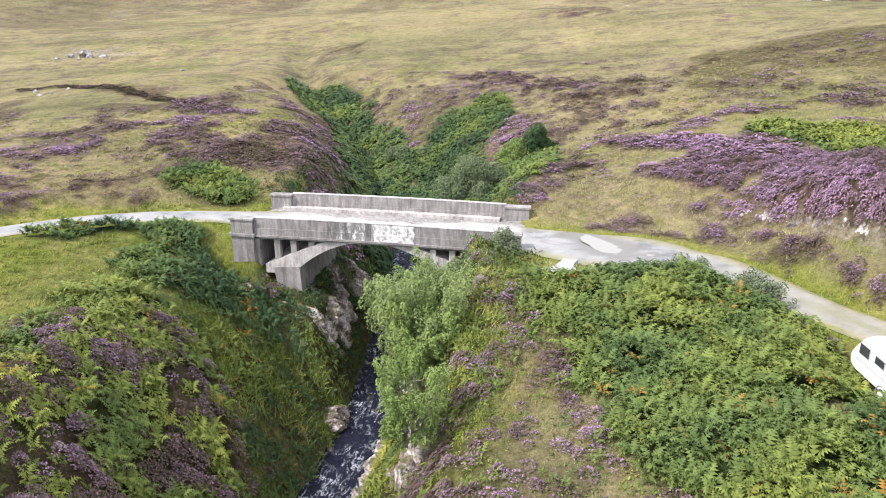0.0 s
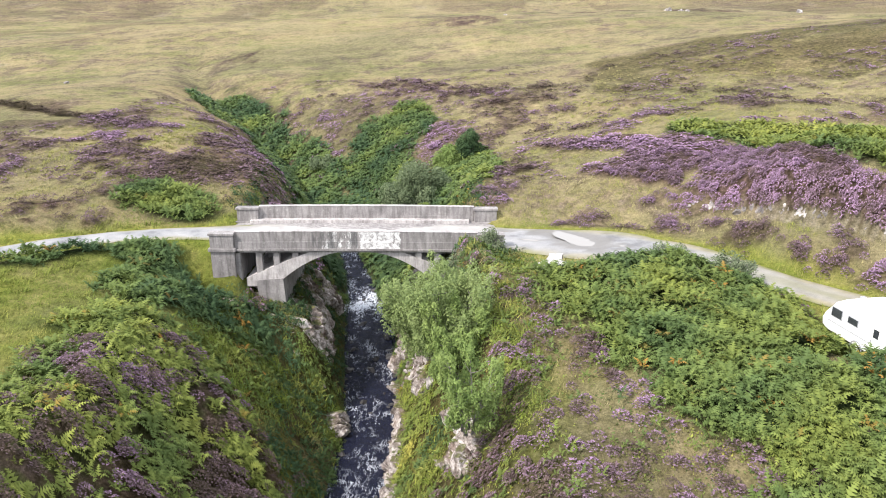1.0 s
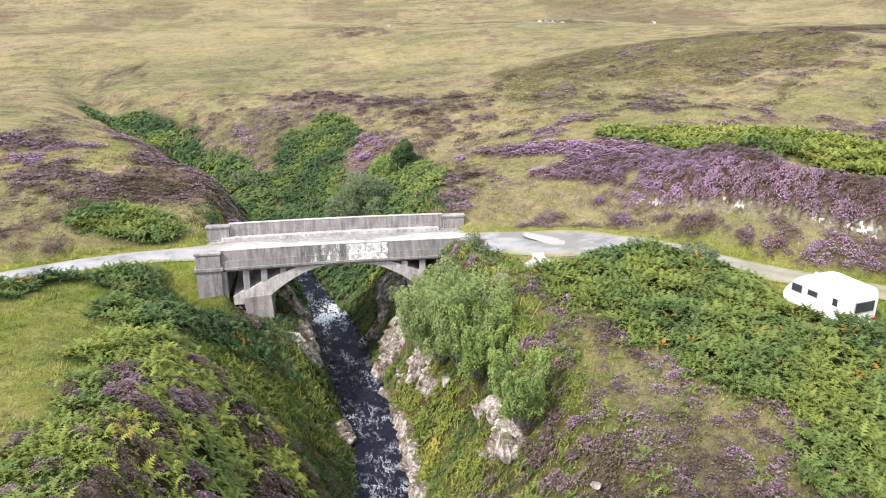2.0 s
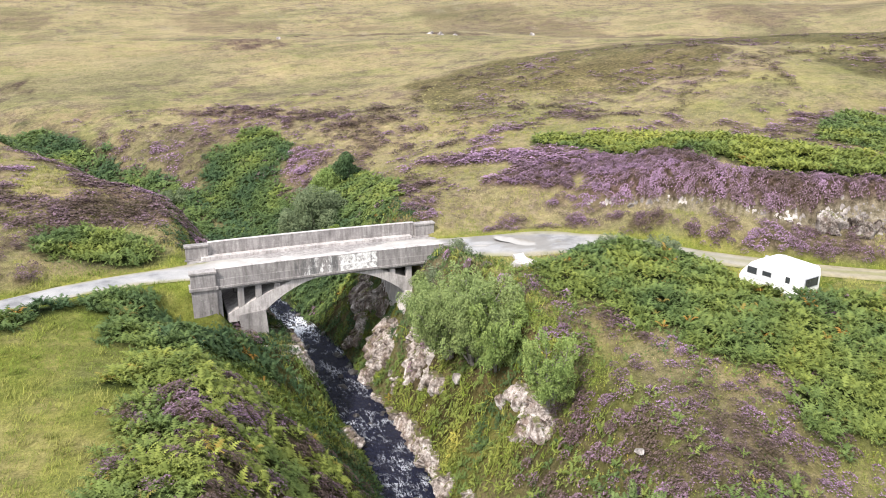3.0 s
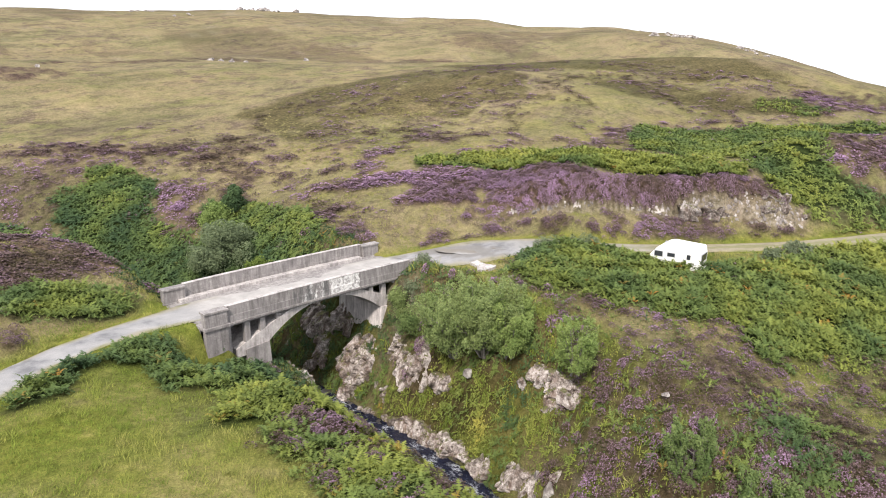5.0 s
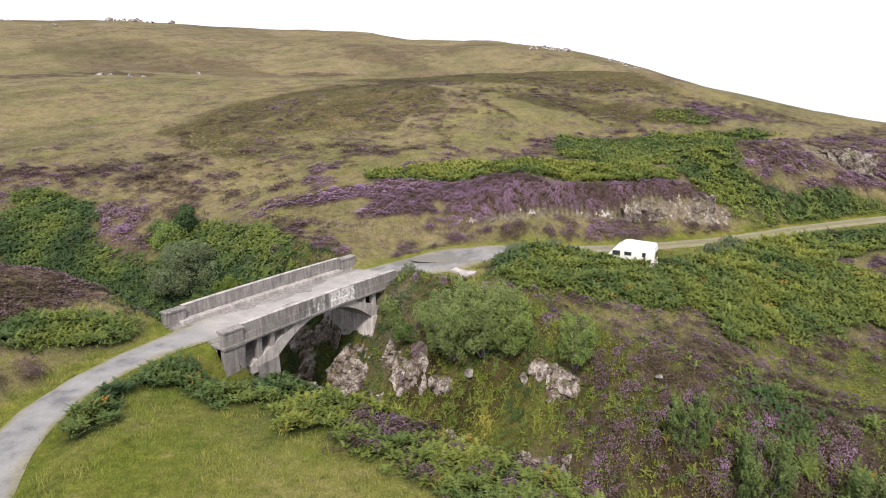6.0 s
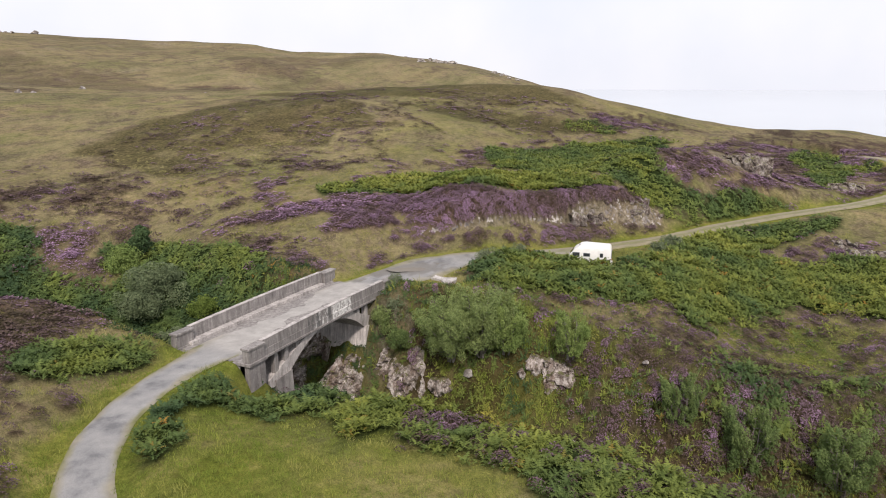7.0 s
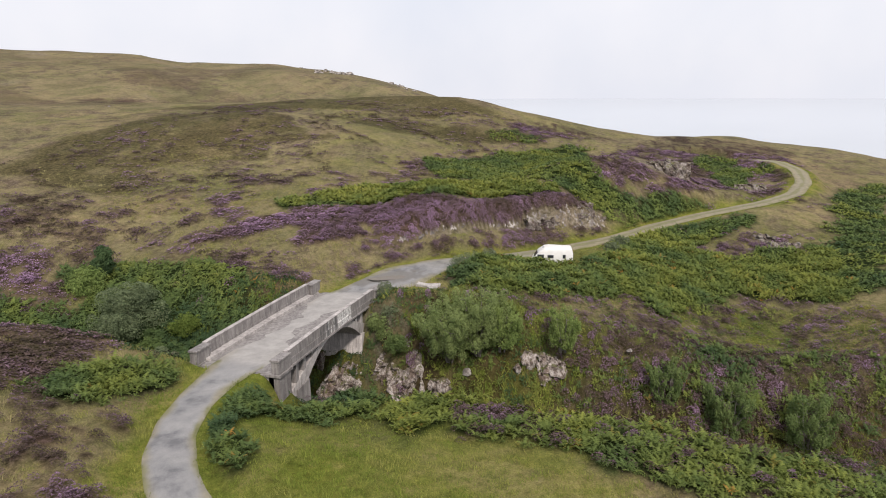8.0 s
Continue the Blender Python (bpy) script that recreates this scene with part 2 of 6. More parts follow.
def concrete(name, light=1.0, limewash=False):
    m, nt, bs = nodes_of(name)
    base = ramp(nt, noise_node(nt, 0.7, 6.0, 0.65), [(0.3, (0.215 * light, 0.199 * light, 0.196 * light)), (0.55, (0.328 * light, 0.306 * light, 0.298 * light)), (0.75, (0.41 * light, 0.388 * light, 0.37 * light))])
    streak = ramp(nt, noise_node(nt, 1.0, 5.0, 0.7, stretch=(3.2, 3.2, 0.35)), [(0.38, (0.45, 0.44, 0.43)), (0.58, (1.0, 1.0, 1.0))])
    col = mix(nt, 0.75, base, streak, "MULTIPLY")
    speck = ramp(nt, noise_node(nt, 9.0, 4.0, 0.7), [(0.35, (0.8, 0.8, 0.78)), (0.7, (1.12, 1.12, 1.12))])
    col = mix(nt, 0.8, col, speck, "MULTIPLY")
    lichen = ramp(nt, noise_node(nt, 2.6, 6.0, 0.7), [(0.6, (0, 0, 0)), (0.68, (1, 1, 1))])
    col = mix(nt, calc(nt, "MULTIPLY", grey(nt, lichen)[0], 0.35), col, (0.44, 0.44, 0.40))
    if limewash:
        wash = attr(nt, "wash")
        runs = noise_node(nt, 1.0, 5.0, 0.75, stretch=(2.6, 2.6, 0.7))
        k = calc(nt, "ADD", calc(nt, "MULTIPLY", wash.outputs["Fac"], 1.0), calc(nt, "MULTIPLY", calc(nt, "SUBTRACT", runs, 0.5), 1.7))
        k = ramp(nt, k, [(0.40, (0, 0, 0)), (0.5, (1, 1, 1))])
        k = calc(nt, "MULTIPLY", grey(nt, k)[0], ramp_value(nt, wash.outputs["Fac"]))
        col = mix(nt, calc(nt, 'MULTIPLY', k, grey(nt, ramp(nt, noise_node(nt, 3.5, 6.0, 0.75), [(0.40, (0.15, 0.15, 0.15)), (0.55, (1, 1, 1))]))[0]), col, (0.66, 0.65, 0.63))
        dark = calc(nt, "MULTIPLY", ramp_value(nt, attr(nt, "soot").outputs["Fac"]), grey(nt, ramp(nt, noise_node(nt, 1.0, 5.0, 0.7, stretch=(2.0, 2.0, 0.5)), [(0.42, (1, 1, 1)), (0.56, (0, 0, 0))]))[0])
        col = mix(nt, calc(nt, "MULTIPLY", dark, 0.75), col, (0.07, 0.07, 0.07))
    nt.links.new(col, bs.inputs["Base Color"])
    bs.inputs["Roughness"].default_value = 0.9
    bump(nt, bs, noise_node(nt, 14.0, 6.0, 0.7), 0.35, 0.03)
    return m


def ramp_value(nt, fac):
    return grey(nt, ramp(nt, fac, [(0.05, (0, 0, 0)), (0.35, (1, 1, 1))]))[0]


def leafy(name, stops, scale=0.6, rough=0.6, through_light=0.25):
    """Leaves: colour varies from clump to clump and from leaf to leaf, and some light passes through."""
    m, nt, bs = nodes_of(name)
    clump = ramp(nt, noise_node(nt, scale, 3.0, 0.6), stops)
    g = nt.nodes.new("ShaderNodeNewGeometry")
    leaf = ramp(nt, g.outputs["Random Per Island"], [(0.0, (0.72, 0.75, 0.72)), (0.6, (1.0, 1.0, 1.0)), (1.0, (1.25, 1.22, 1.15))])
    col = mix(nt, 1.0, clump, leaf, "MULTIPLY")
    nt.links.new(col, bs.inputs["Base Color"])
    bs.inputs["Roughness"].default_value = rough
    bs.inputs["Specular IOR Level"].default_value = 0.08
    t = nt.nodes.new("ShaderNodeBsdfTranslucent")
    nt.links.new(col, t.inputs[0])
    s = nt.nodes.new("ShaderNodeMixShader")
    s.inputs[0].default_value = through_light
    out = nt.nodes["Material Output"]
    nt.links.new(bs.outputs[0], s.inputs[1])
    nt.links.new(t.outputs[0], s.inputs[2])
    nt.links.new(s.outputs[0], out.inputs[0])
    return m


def ground_material():
    """Moorland turf, heather, bracken litter and bare rock, laid out by the cover attributes of the land."""
    m, nt, bs = nodes_of("moorland")
    fine = noise_node(nt, 2.2, 6.0, 0.7)
    mid = noise_node(nt, 0.22, 6.0, 0.65)
    broad = noise_node(nt, 0.035, 5.0, 0.6)
    streaks = noise_node(nt, 0.05, 6.0, 0.7, stretch=(1.0, 2.4, 1.0))
    mosaic = noise_node(nt, 0.13, 9.0, 0.72)
    grass = ramp(nt, mosaic, [(0.34, (0.120, 0.120, 0.056)), (0.43, (0.172, 0.165, 0.074)), (0.50, (0.216, 0.194, 0.102)), (0.57, (0.236, 0.192, 0.112)), (0.64, (0.188, 0.173, 0.084)), (0.72, (0.138, 0.134, 0.066))])
    straw = ramp(nt, streaks, [(0.33, (0.155, 0.137, 0.080)), (0.45, (0.200, 0.176, 0.102)), (0.55, (0.236, 0.198, 0.122)), (0.63, (0.188, 0.172, 0.090)), (0.75, (0.25, 0.220, 0.146))])
    cover, more = attr(nt, "cover"), attr(nt, "more")
    c, d = grey(nt, cover.outputs["Color"]), grey(nt, more.outputs["Color"])
    col = mix(nt, d[0], grass, straw)
    col = mix(nt, d[1], col, ramp(nt, mosaic, [(0.34, (0.075, 0.105, 0.018)), (0.44, (0.14, 0.168, 0.03)), (0.52, (0.195, 0.206, 0.042)), (0.6, (0.26, 0.238, 0.085)), (0.7, (0.115, 0.145, 0.025))]))
    # soil under heather, darkened to paint the shade below the bushes
    heath = ramp(nt, fine, [(0.3, (0.030, 0.022, 0.014)), (0.5, (0.075, 0.053, 0.042)), (0.7, (0.13, 0.09, 0.086))])
    scrub = calc(nt, 'MULTIPLY', grey(nt, ramp(nt, noise_node(nt, 0.22, 8.0, 0.75), [(0.47, (0, 0, 0)), (0.59, (0.8, 0.8, 0.8))]))[0], grey(nt, ramp(nt, noise_node(nt, 0.028, 4.0, 0.6), [(0.36, (0.15, 0.15, 0.15)), (0.55, (1, 1, 1))]))[0])
    scrub = calc(nt, 'MULTIPLY', scrub, calc(nt, 'SUBTRACT', 1.0, d[1]))
    col = mix(nt, scrub, col, ramp(nt, fine, [(0.3, (0.06, 0.046, 0.036)), (0.5, (0.11, 0.083, 0.07)), (0.7, (0.17, 0.13, 0.125))]))
    # bracken litter, its colour deepened to stand for shade beneath the fronds
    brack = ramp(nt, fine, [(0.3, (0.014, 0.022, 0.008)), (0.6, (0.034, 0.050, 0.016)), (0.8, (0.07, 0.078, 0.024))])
    rock = ramp(nt, noise_node(nt, 0.9, 7.0, 0.7), [(0.3, (0.055, 0.05, 0.036)), (0.5, (0.12, 0.108, 0.08)), (0.68, (0.25, 0.23, 0.19))])
    peat_shade = ramp(nt, fine, [(0.3, (0.03, 0.022, 0.014)), (0.7, (0.085, 0.06, 0.035))])
    col = mix(nt, c[0], col, heath)
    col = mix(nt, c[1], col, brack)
    old = ramp(nt, fine, [(0.3, (0.035, 0.033, 0.016)), (0.5, (0.08, 0.07, 0.034)), (0.72, (0.14, 0.12, 0.062))])
    col = mix(nt, calc(nt, 'MULTIPLY', attr(nt, 'old_heath').outputs['Fac'], grey(nt, ramp(nt, noise_node(nt, 0.16, 6.0, 0.7), [(0.3, (0.25, 0.25, 0.25)), (0.5, (0.9, 0.9, 0.9))]))[0]), col, old)
    col = mix(nt, d[2], col, peat_shade)
    col = mix(nt, c[2], col, rock)
    gravel = ramp(nt, noise_node(nt, 1.6, 8.0, 0.75), [(0.32, (0.10, 0.082, 0.058)), (0.5, (0.215, 0.18, 0.14)), (0.68, (0.32, 0.285, 0.245))])
    col = mix(nt, attr(nt, 'gravel').outputs['Fac'], col, gravel)
    specks = ramp(nt, noise_node(nt, 0.8, 5.0, 0.75), [(0.32, (0.66, 0.68, 0.66)), (0.5, (1.0, 1.0, 1.0)), (0.7, (1.16, 1.14, 1.1))])
    col = mix(nt, 0.9, col, specks, 'MULTIPLY')
    shade = ramp(nt, fine, [(0.3, (0.62, 0.62, 0.6)), (0.7, (1.2, 1.2, 1.18))])
    col = mix(nt, 0.8, col, shade, "MULTIPLY")
    grain = ramp(nt, noise_node(nt, 9.0, 4.0, 0.7), [(0.3, (0.55, 0.56, 0.55)), (0.5, (1.0, 1.0, 1.0)), (0.7, (1.35, 1.33, 1.28))])
    col = mix(nt, 0.85, col, grain, "MULTIPLY")
    bands = ramp(nt, noise_node(nt, 0.03, 6.0, 0.68, stretch=(0.55, 1.9, 1.0)), [(0.36, (0.76, 0.80, 0.72)), (0.47, (0.97, 0.98, 0.94)), (0.53, (1.08, 1.05, 1.03)), (0.64, (0.92, 0.88, 0.88))])
    col = mix(nt, calc(nt, "MULTIPLY", calc(nt, "SUBTRACT", 1.0, c[1]), 0.9), col, bands, "MULTIPLY")
    wide = ramp(nt, broad, [(0.35, (0.82, 0.84, 0.82)), (0.65, (1.12, 1.1, 1.06))])
    col = mix(nt, 0.8, col, wide, "MULTIPLY")
    nt.links.new(col, bs.inputs["Base Color"])
    bs.inputs["Roughness"].default_value = 0.95
    bs.inputs["Specular IOR Level"].default_value = 0.04
    bump(nt, bs, noise_node(nt, 3.5, 7.0, 0.75), 0.9, 0.25)
    return m


def road_material():
    m, nt, bs = nodes_of("worn_tarmac")
    n = noise_node(nt, 0.5, 6.0, 0.65)
    tar = ramp(nt, n, [(0.34, (0.13, 0.13, 0.135)), (0.45, (0.21, 0.21, 0.212)), (0.55, (0.25, 0.247, 0.244)), (0.72, (0.31, 0.305, 0.298))])
    grit = ramp(nt, noise_node(nt, 22.0, 3.0, 0.6), [(0.3, (0.78, 0.78, 0.78)), (0.7, (1.14, 1.14, 1.14))])
    col = mix(nt, 1.0, tar, grit, "MULTIPLY")
    deck = ramp(nt, noise_node(nt, 0.9, 6.0, 0.7), [(0.3, (0.25, 0.24, 0.228)), (0.7, (0.37, 0.355, 0.335))])
    col = mix(nt, attr(nt, 'deck').outputs['Fac'], col, deck)
    wear = attr(nt, "wear")
    w = grey(nt, wear.outputs["Color"])
    dirt = ramp(nt, noise_node(nt, 1.6, 5.0, 0.7), [(0.3, (0.165, 0.142, 0.085)), (0.7, (0.28, 0.245, 0.155))])
    col = mix(nt, w[0], col, dirt)
    col = mix(nt, w[1], col, ramp(nt, mid_noise(nt), [(0.3, (0.10, 0.105, 0.035)), (0.7, (0.19, 0.185, 0.08))]))
    col = mix(nt, calc(nt, "MULTIPLY", w[2], 0.8), col, (0.14, 0.132, 0.12))
    nt.links.new(col, bs.inputs["Base Color"])
    bs.inputs["Roughness"].default_value = 0.85
    bump(nt, bs, noise_node(nt, 12.0, 6.0, 0.7), 0.5, 0.03)
    return m


def mid_noise(nt):
    return noise_node(nt, 1.2, 5.0, 0.7)


def water_material():
    """Peaty, fast water with white foam where it breaks."""
    m, nt, bs = nodes_of("peaty_water")
    foam_mask = attr(nt, "foam").outputs["Fac"]
    n = noise_node(nt, 4.2, 8.0, 0.75, stretch=(1.5, 0.7, 1.0))
    k = ramp(nt, calc(nt, "ADD", n, calc(nt, "MULTIPLY", foam_mask, 0.5)), [(0.74, (0, 0, 0)), (0.84, (1, 1, 1))])
    threads = calc(nt, "ABSOLUTE", calc(nt, "SUBTRACT", noise_node(nt, 1.6, 5.0, 0.7, stretch=(1.6, 0.6, 1.0)), 0.5))
    threads = grey(nt, ramp(nt, threads, [(0.0, (1, 1, 1)), (0.035, (0, 0, 0))]))[0]
    where = grey(nt, ramp(nt, noise_node(nt, 0.7, 4.0, 0.6), [(0.49, (0, 0, 0)), (0.64, (0.85, 0.85, 0.85))]))[0]
    k = calc(nt, "MAXIMUM", grey(nt, k)[0], calc(nt, "MULTIPLY", threads, where))
    nt.links.new(mix(nt, k, (0.011, 0.013, 0.028), (0.68, 0.71, 0.77)), bs.inputs["Base Color"])
    nt.links.new(calc(nt, "ADD", calc(nt, "MULTIPLY", k, 0.5), 0.08), bs.inputs["Roughness"])
    bs.inputs["IOR"].default_value = 1.33
    bump(nt, bs, noise_node(nt, 3.0, 6.0, 0.65, stretch=(1.6, 0.8, 1.0)), 1.0, 0.3)
    bs.inputs['Specular IOR Level'].default_value = 0.38
    return m


def clear_paint(name, colour, rough=0.35):
    m, nt, bs = nodes_of(name)
    n = noise_node(nt, 1.5, 5.0, 0.6)
    k = ramp(nt, n, [(0.35, tuple(v * 0.9 for v in colour)), (0.65, colour)])
    nt.links.new(k, bs.inputs["Base Color"])
    bs.inputs["Roughness"].default_value = rough
    return m


M_GROUND = ground_material()
M_ROAD = road_material()
M_WATER = water_material()
M_CONCRETE = concrete("weathered_concrete", 0.88)
M_PARAPET = concrete("stained_parapet_concrete", 0.86, limewash=True)
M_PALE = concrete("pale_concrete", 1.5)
# lightened cream copy: daylight on the east springing block is put into its colour
M_CREAM = concrete("lit_cream_concrete", 2.1)
M_ROCK = plain("lichened_rock", [(0.32, (0.085, 0.075, 0.07)), (0.48, (0.22, 0.195, 0.18)), (0.62, (0.45, 0.42, 0.39))], 0.9, 0.9, 5.0, 0.9, 0.12)
def cliff_material(name="fractured_rock", light=1.0):
    """Schist: pale where it is bare, stained brown and dark in the cracks' run-off, with lichen and moss."""
    m, nt, bs = nodes_of(name)
    col = ramp(nt, noise_node(nt, 1.3, 8.0, 0.75), [(0.34, (0.07, 0.060, 0.050)), (0.44, (0.23, 0.20, 0.175)), (0.53, (0.47, 0.435, 0.405)), (0.66, (0.68, 0.655, 0.63))])
    col = mix(nt, 1.0, col, (light, light * 0.97, light * 0.97), "MULTIPLY")
    stain = ramp(nt, noise_node(nt, 0.7, 6.0, 0.7, stretch=(1.6, 1.6, 0.5)), [(0.40, (0.30, 0.22, 0.17)), (0.55, (1.0, 1.0, 1.0))])
    col = mix(nt, 0.85, col, stain, "MULTIPLY")
    flecks = ramp(nt, noise_node(nt, 7.0, 6.0, 0.75), [(0.36, (0.45, 0.42, 0.4)), (0.5, (1.0, 1.0, 1.0)), (0.66, (1.2, 1.2, 1.18))])
    col = mix(nt, 0.9, col, flecks, "MULTIPLY")
    facing = nt.nodes.new("ShaderNodeSeparateXYZ")
    nt.links.new(nt.nodes.new("ShaderNodeNewGeometry").outputs["Normal"], facing.inputs[0])
    ledge = calc(nt, "ADD", calc(nt, "MULTIPLY", facing.outputs[2], 0.55), calc(nt, "MULTIPLY", calc(nt, "SUBTRACT", noise_node(nt, 1.1, 6.0, 0.7), 0.5), 1.7))
    moss = ramp(nt, ledge, [(0.42, (0, 0, 0)), (0.52, (1, 1, 1))])
    turf = ramp(nt, noise_node(nt, 2.6, 5.0, 0.7), [(0.35, (0.045, 0.05, 0.014)), (0.5, (0.10, 0.105, 0.026)), (0.65, (0.12, 0.085, 0.045))])
    col = mix(nt, calc(nt, "MULTIPLY", grey(nt, moss)[0], 0.92), col, turf)
    nt.links.new(col, bs.inputs["Base Color"])
    bs.inputs["Roughness"].default_value = 0.9
    bump(nt, bs, noise_node(nt, 6.0, 7.0, 0.75), 1.0, 0.12)
    return m


M_CLIFF = cliff_material()
M_CUTTING = cliff_material("weathered_cutting_rock", 0.66)
M_WET_ROCK = plain("wet_dark_rock", [(0.35, (0.02, 0.018, 0.016)), (0.7, (0.07, 0.062, 0.055))], 1.2, 0.45, 5.0, 0.7, 0.08)
M_WHITE = clear_paint("white_caravan_panel", (0.82, 0.82, 0.80), 0.3)
M_DARK_GLASS = plain("tinted_acrylic_window", [(0.3, (0.03, 0.034, 0.038)), (0.7, (0.05, 0.055, 0.06))], 1.0, 0.08)
M_RUBBER = plain("black_rubber", [(0.3, (0.015, 0.015, 0.015)), (0.7, (0.03, 0.03, 0.03))], 5.0, 0.8)
M_STEEL = plain("galvanised_steel", [(0.3, (0.35, 0.35, 0.36)), (0.7, (0.5, 0.5, 0.5))], 4.0, 0.45, metal=0.9)
M_GREYTRIM = plain("grey_plastic_trim", [(0.3, (0.28, 0.29, 0.31)), (0.7, (0.36, 0.37, 0.39))], 3.0, 0.5)
M_RED = plain("red_lamp_lens", [(0.3, (0.35, 0.015, 0.012)), (0.7, (0.45, 0.02, 0.015))], 3.0, 0.25)
def bracken_material():
    """Bracken fronds: dark blue-green on the banks and where shade is painted in, yellow-green in the open, a few
    turning rusty.
    """
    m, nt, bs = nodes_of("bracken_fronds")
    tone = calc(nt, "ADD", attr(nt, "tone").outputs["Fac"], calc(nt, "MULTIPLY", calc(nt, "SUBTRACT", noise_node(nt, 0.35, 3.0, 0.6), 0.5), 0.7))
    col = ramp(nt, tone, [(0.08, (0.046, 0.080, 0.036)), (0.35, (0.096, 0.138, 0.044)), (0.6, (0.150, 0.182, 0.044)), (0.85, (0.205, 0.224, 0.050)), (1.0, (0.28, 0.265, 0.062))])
    g = nt.nodes.new("ShaderNodeNewGeometry")
    leaf = ramp(nt, g.outputs["Random Per Island"], [(0.0, (0.68, 0.72, 0.68)), (0.55, (1.0, 1.0, 1.0)), (1.0, (1.32, 1.28, 1.2))])
    col = mix(nt, 1.0, col, leaf, "MULTIPLY")
    rust = ramp(nt, attr(nt, "rust").outputs["Fac"], [(0.93, (0, 0, 0)), (0.97, (1, 1, 1))])
    col = mix(nt, grey(nt, rust)[0], col, (0.30, 0.17, 0.04))
    nt.links.new(col, bs.inputs["Base Color"])
    bs.inputs["Roughness"].default_value = 0.6
    bs.inputs["Specular IOR Level"].default_value = 0.08
    glow = nt.nodes.new("ShaderNodeBsdfTranslucent")
    nt.links.new(col, glow.inputs[0])
    s = nt.nodes.new("ShaderNodeMixShader")
    s.inputs[0].default_value = 0.18
    nt.links.new(bs.outputs[0], s.inputs[1])
    nt.links.new(glow.outputs[0], s.inputs[2])
    nt.links.new(s.outputs[0], nt.nodes["Material Output"].inputs[0])
    return m


def heather_material():
    """Heather sprigs: brown-green stems, and mauve bloom where the bushes flower."""
    m, nt, bs = nodes_of("heather_sprigs")
    g = nt.nodes.new("ShaderNodeNewGeometry")
    bloom = calc(nt, "ADD", attr(nt, "bloom").outputs["Fac"], calc(nt, "MULTIPLY", calc(nt, "SUBTRACT", noise_node(nt, 0.9, 4.0, 0.65), 0.5), 0.9))
    bloom = calc(nt, "ADD", bloom, calc(nt, "MULTIPLY", calc(nt, "SUBTRACT", g.outputs["Random Per Island"], 0.5), 0.35))
    col = ramp(nt, bloom, [(0.05, (0.060, 0.048, 0.028)), (0.36, (0.088, 0.062, 0.056)), (0.58, (0.142, 0.094, 0.118)), (0.9, (0.25, 0.160, 0.245))])
    leaf = ramp(nt, g.outputs["Random Per Island"], [(0.0, (0.65, 0.65, 0.65)), (1.0, (1.25, 1.25, 1.25))])
    nt.links.new(mix(nt, 1.0, col, leaf, "MULTIPLY"), bs.inputs["Base Color"])
    bs.inputs["Roughness"].default_value = 0.85
    bs.inputs["Specular IOR Level"].default_value = 0.06
    return m


def turf_material():
    """Grass blades: green where the turf is grazed and moist, bleached where it is old."""
    m, nt, bs = nodes_of("grass_blades")
    tone = calc(nt, "ADD", attr(nt, "tone").outputs["Fac"], calc(nt, "MULTIPLY", calc(nt, "SUBTRACT", noise_node(nt, 0.3, 4.0, 0.65), 0.5), 0.9))
    col = ramp(nt, tone, [(0.0, (0.115, 0.150, 0.026)), (0.3, (0.185, 0.198, 0.048)), (0.6, (0.19, 0.178, 0.066)), (1.0, (0.27, 0.238, 0.125))])
    g = nt.nodes.new("ShaderNodeNewGeometry")
    leaf = ramp(nt, g.outputs["Random Per Island"], [(0.0, (0.5, 0.52, 0.5)), (0.6, (1.0, 1.0, 1.0)), (1.0, (1.45, 1.4, 1.3))])
    col = mix(nt, 1.0, col, leaf, "MULTIPLY")
    nt.links.new(col, bs.inputs["Base Color"])
    bs.inputs["Roughness"].default_value = 0.75
    bs.inputs["Specular IOR Level"].default_value = 0.06
    return m


M_BRACKEN = bracken_material()
M_HEATHER = heather_material()
M_TURF = turf_material()
M_ROWAN = leafy("rowan_leaves", [(0.3, (0.15, 0.205, 0.072)), (0.7, (0.25, 0.305, 0.118))], 0.5, 0.5, 0.25)
M_BIRCH = leafy("birch_leaves", [(0.3, (0.145, 0.21, 0.062)), (0.7, (0.25, 0.315, 0.10))], 0.5, 0.5, 0.25)
# darker copy of the birch leaves, with the gorge's shade in the colour
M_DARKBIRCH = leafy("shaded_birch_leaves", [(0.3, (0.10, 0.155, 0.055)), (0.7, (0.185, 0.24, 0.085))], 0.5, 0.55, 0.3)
M_WILLOW = leafy("grey_willow_leaves", [(0.3, (0.11, 0.145, 0.078)), (0.7, (0.175, 0.215, 0.118))], 0.5, 0.6, 0.25)
M_LIME = leafy("bright_sallow_leaves", [(0.3, (0.11, 0.16, 0.035)), (0.7, (0.17, 0.22, 0.055))], 0.5, 0.6, 0.3)
M_PINE = leafy("dark_pine_needles", [(0.3, (0.035, 0.065, 0.03)), (0.7, (0.07, 0.11, 0.045))], 0.7, 0.7, 0.1)
M_GORSE = leafy("gorse_and_juniper_needles", [(0.3, (0.11, 0.14, 0.08)), (0.7, (0.18, 0.21, 0.125))], 0.6, 0.7, 0.15)
M_BARK = plain("grey_bark", [(0.3, (0.09, 0.08, 0.07)), (0.7, (0.24, 0.22, 0.19))], 4.0, 0.9, 14.0, 0.6, 0.03)

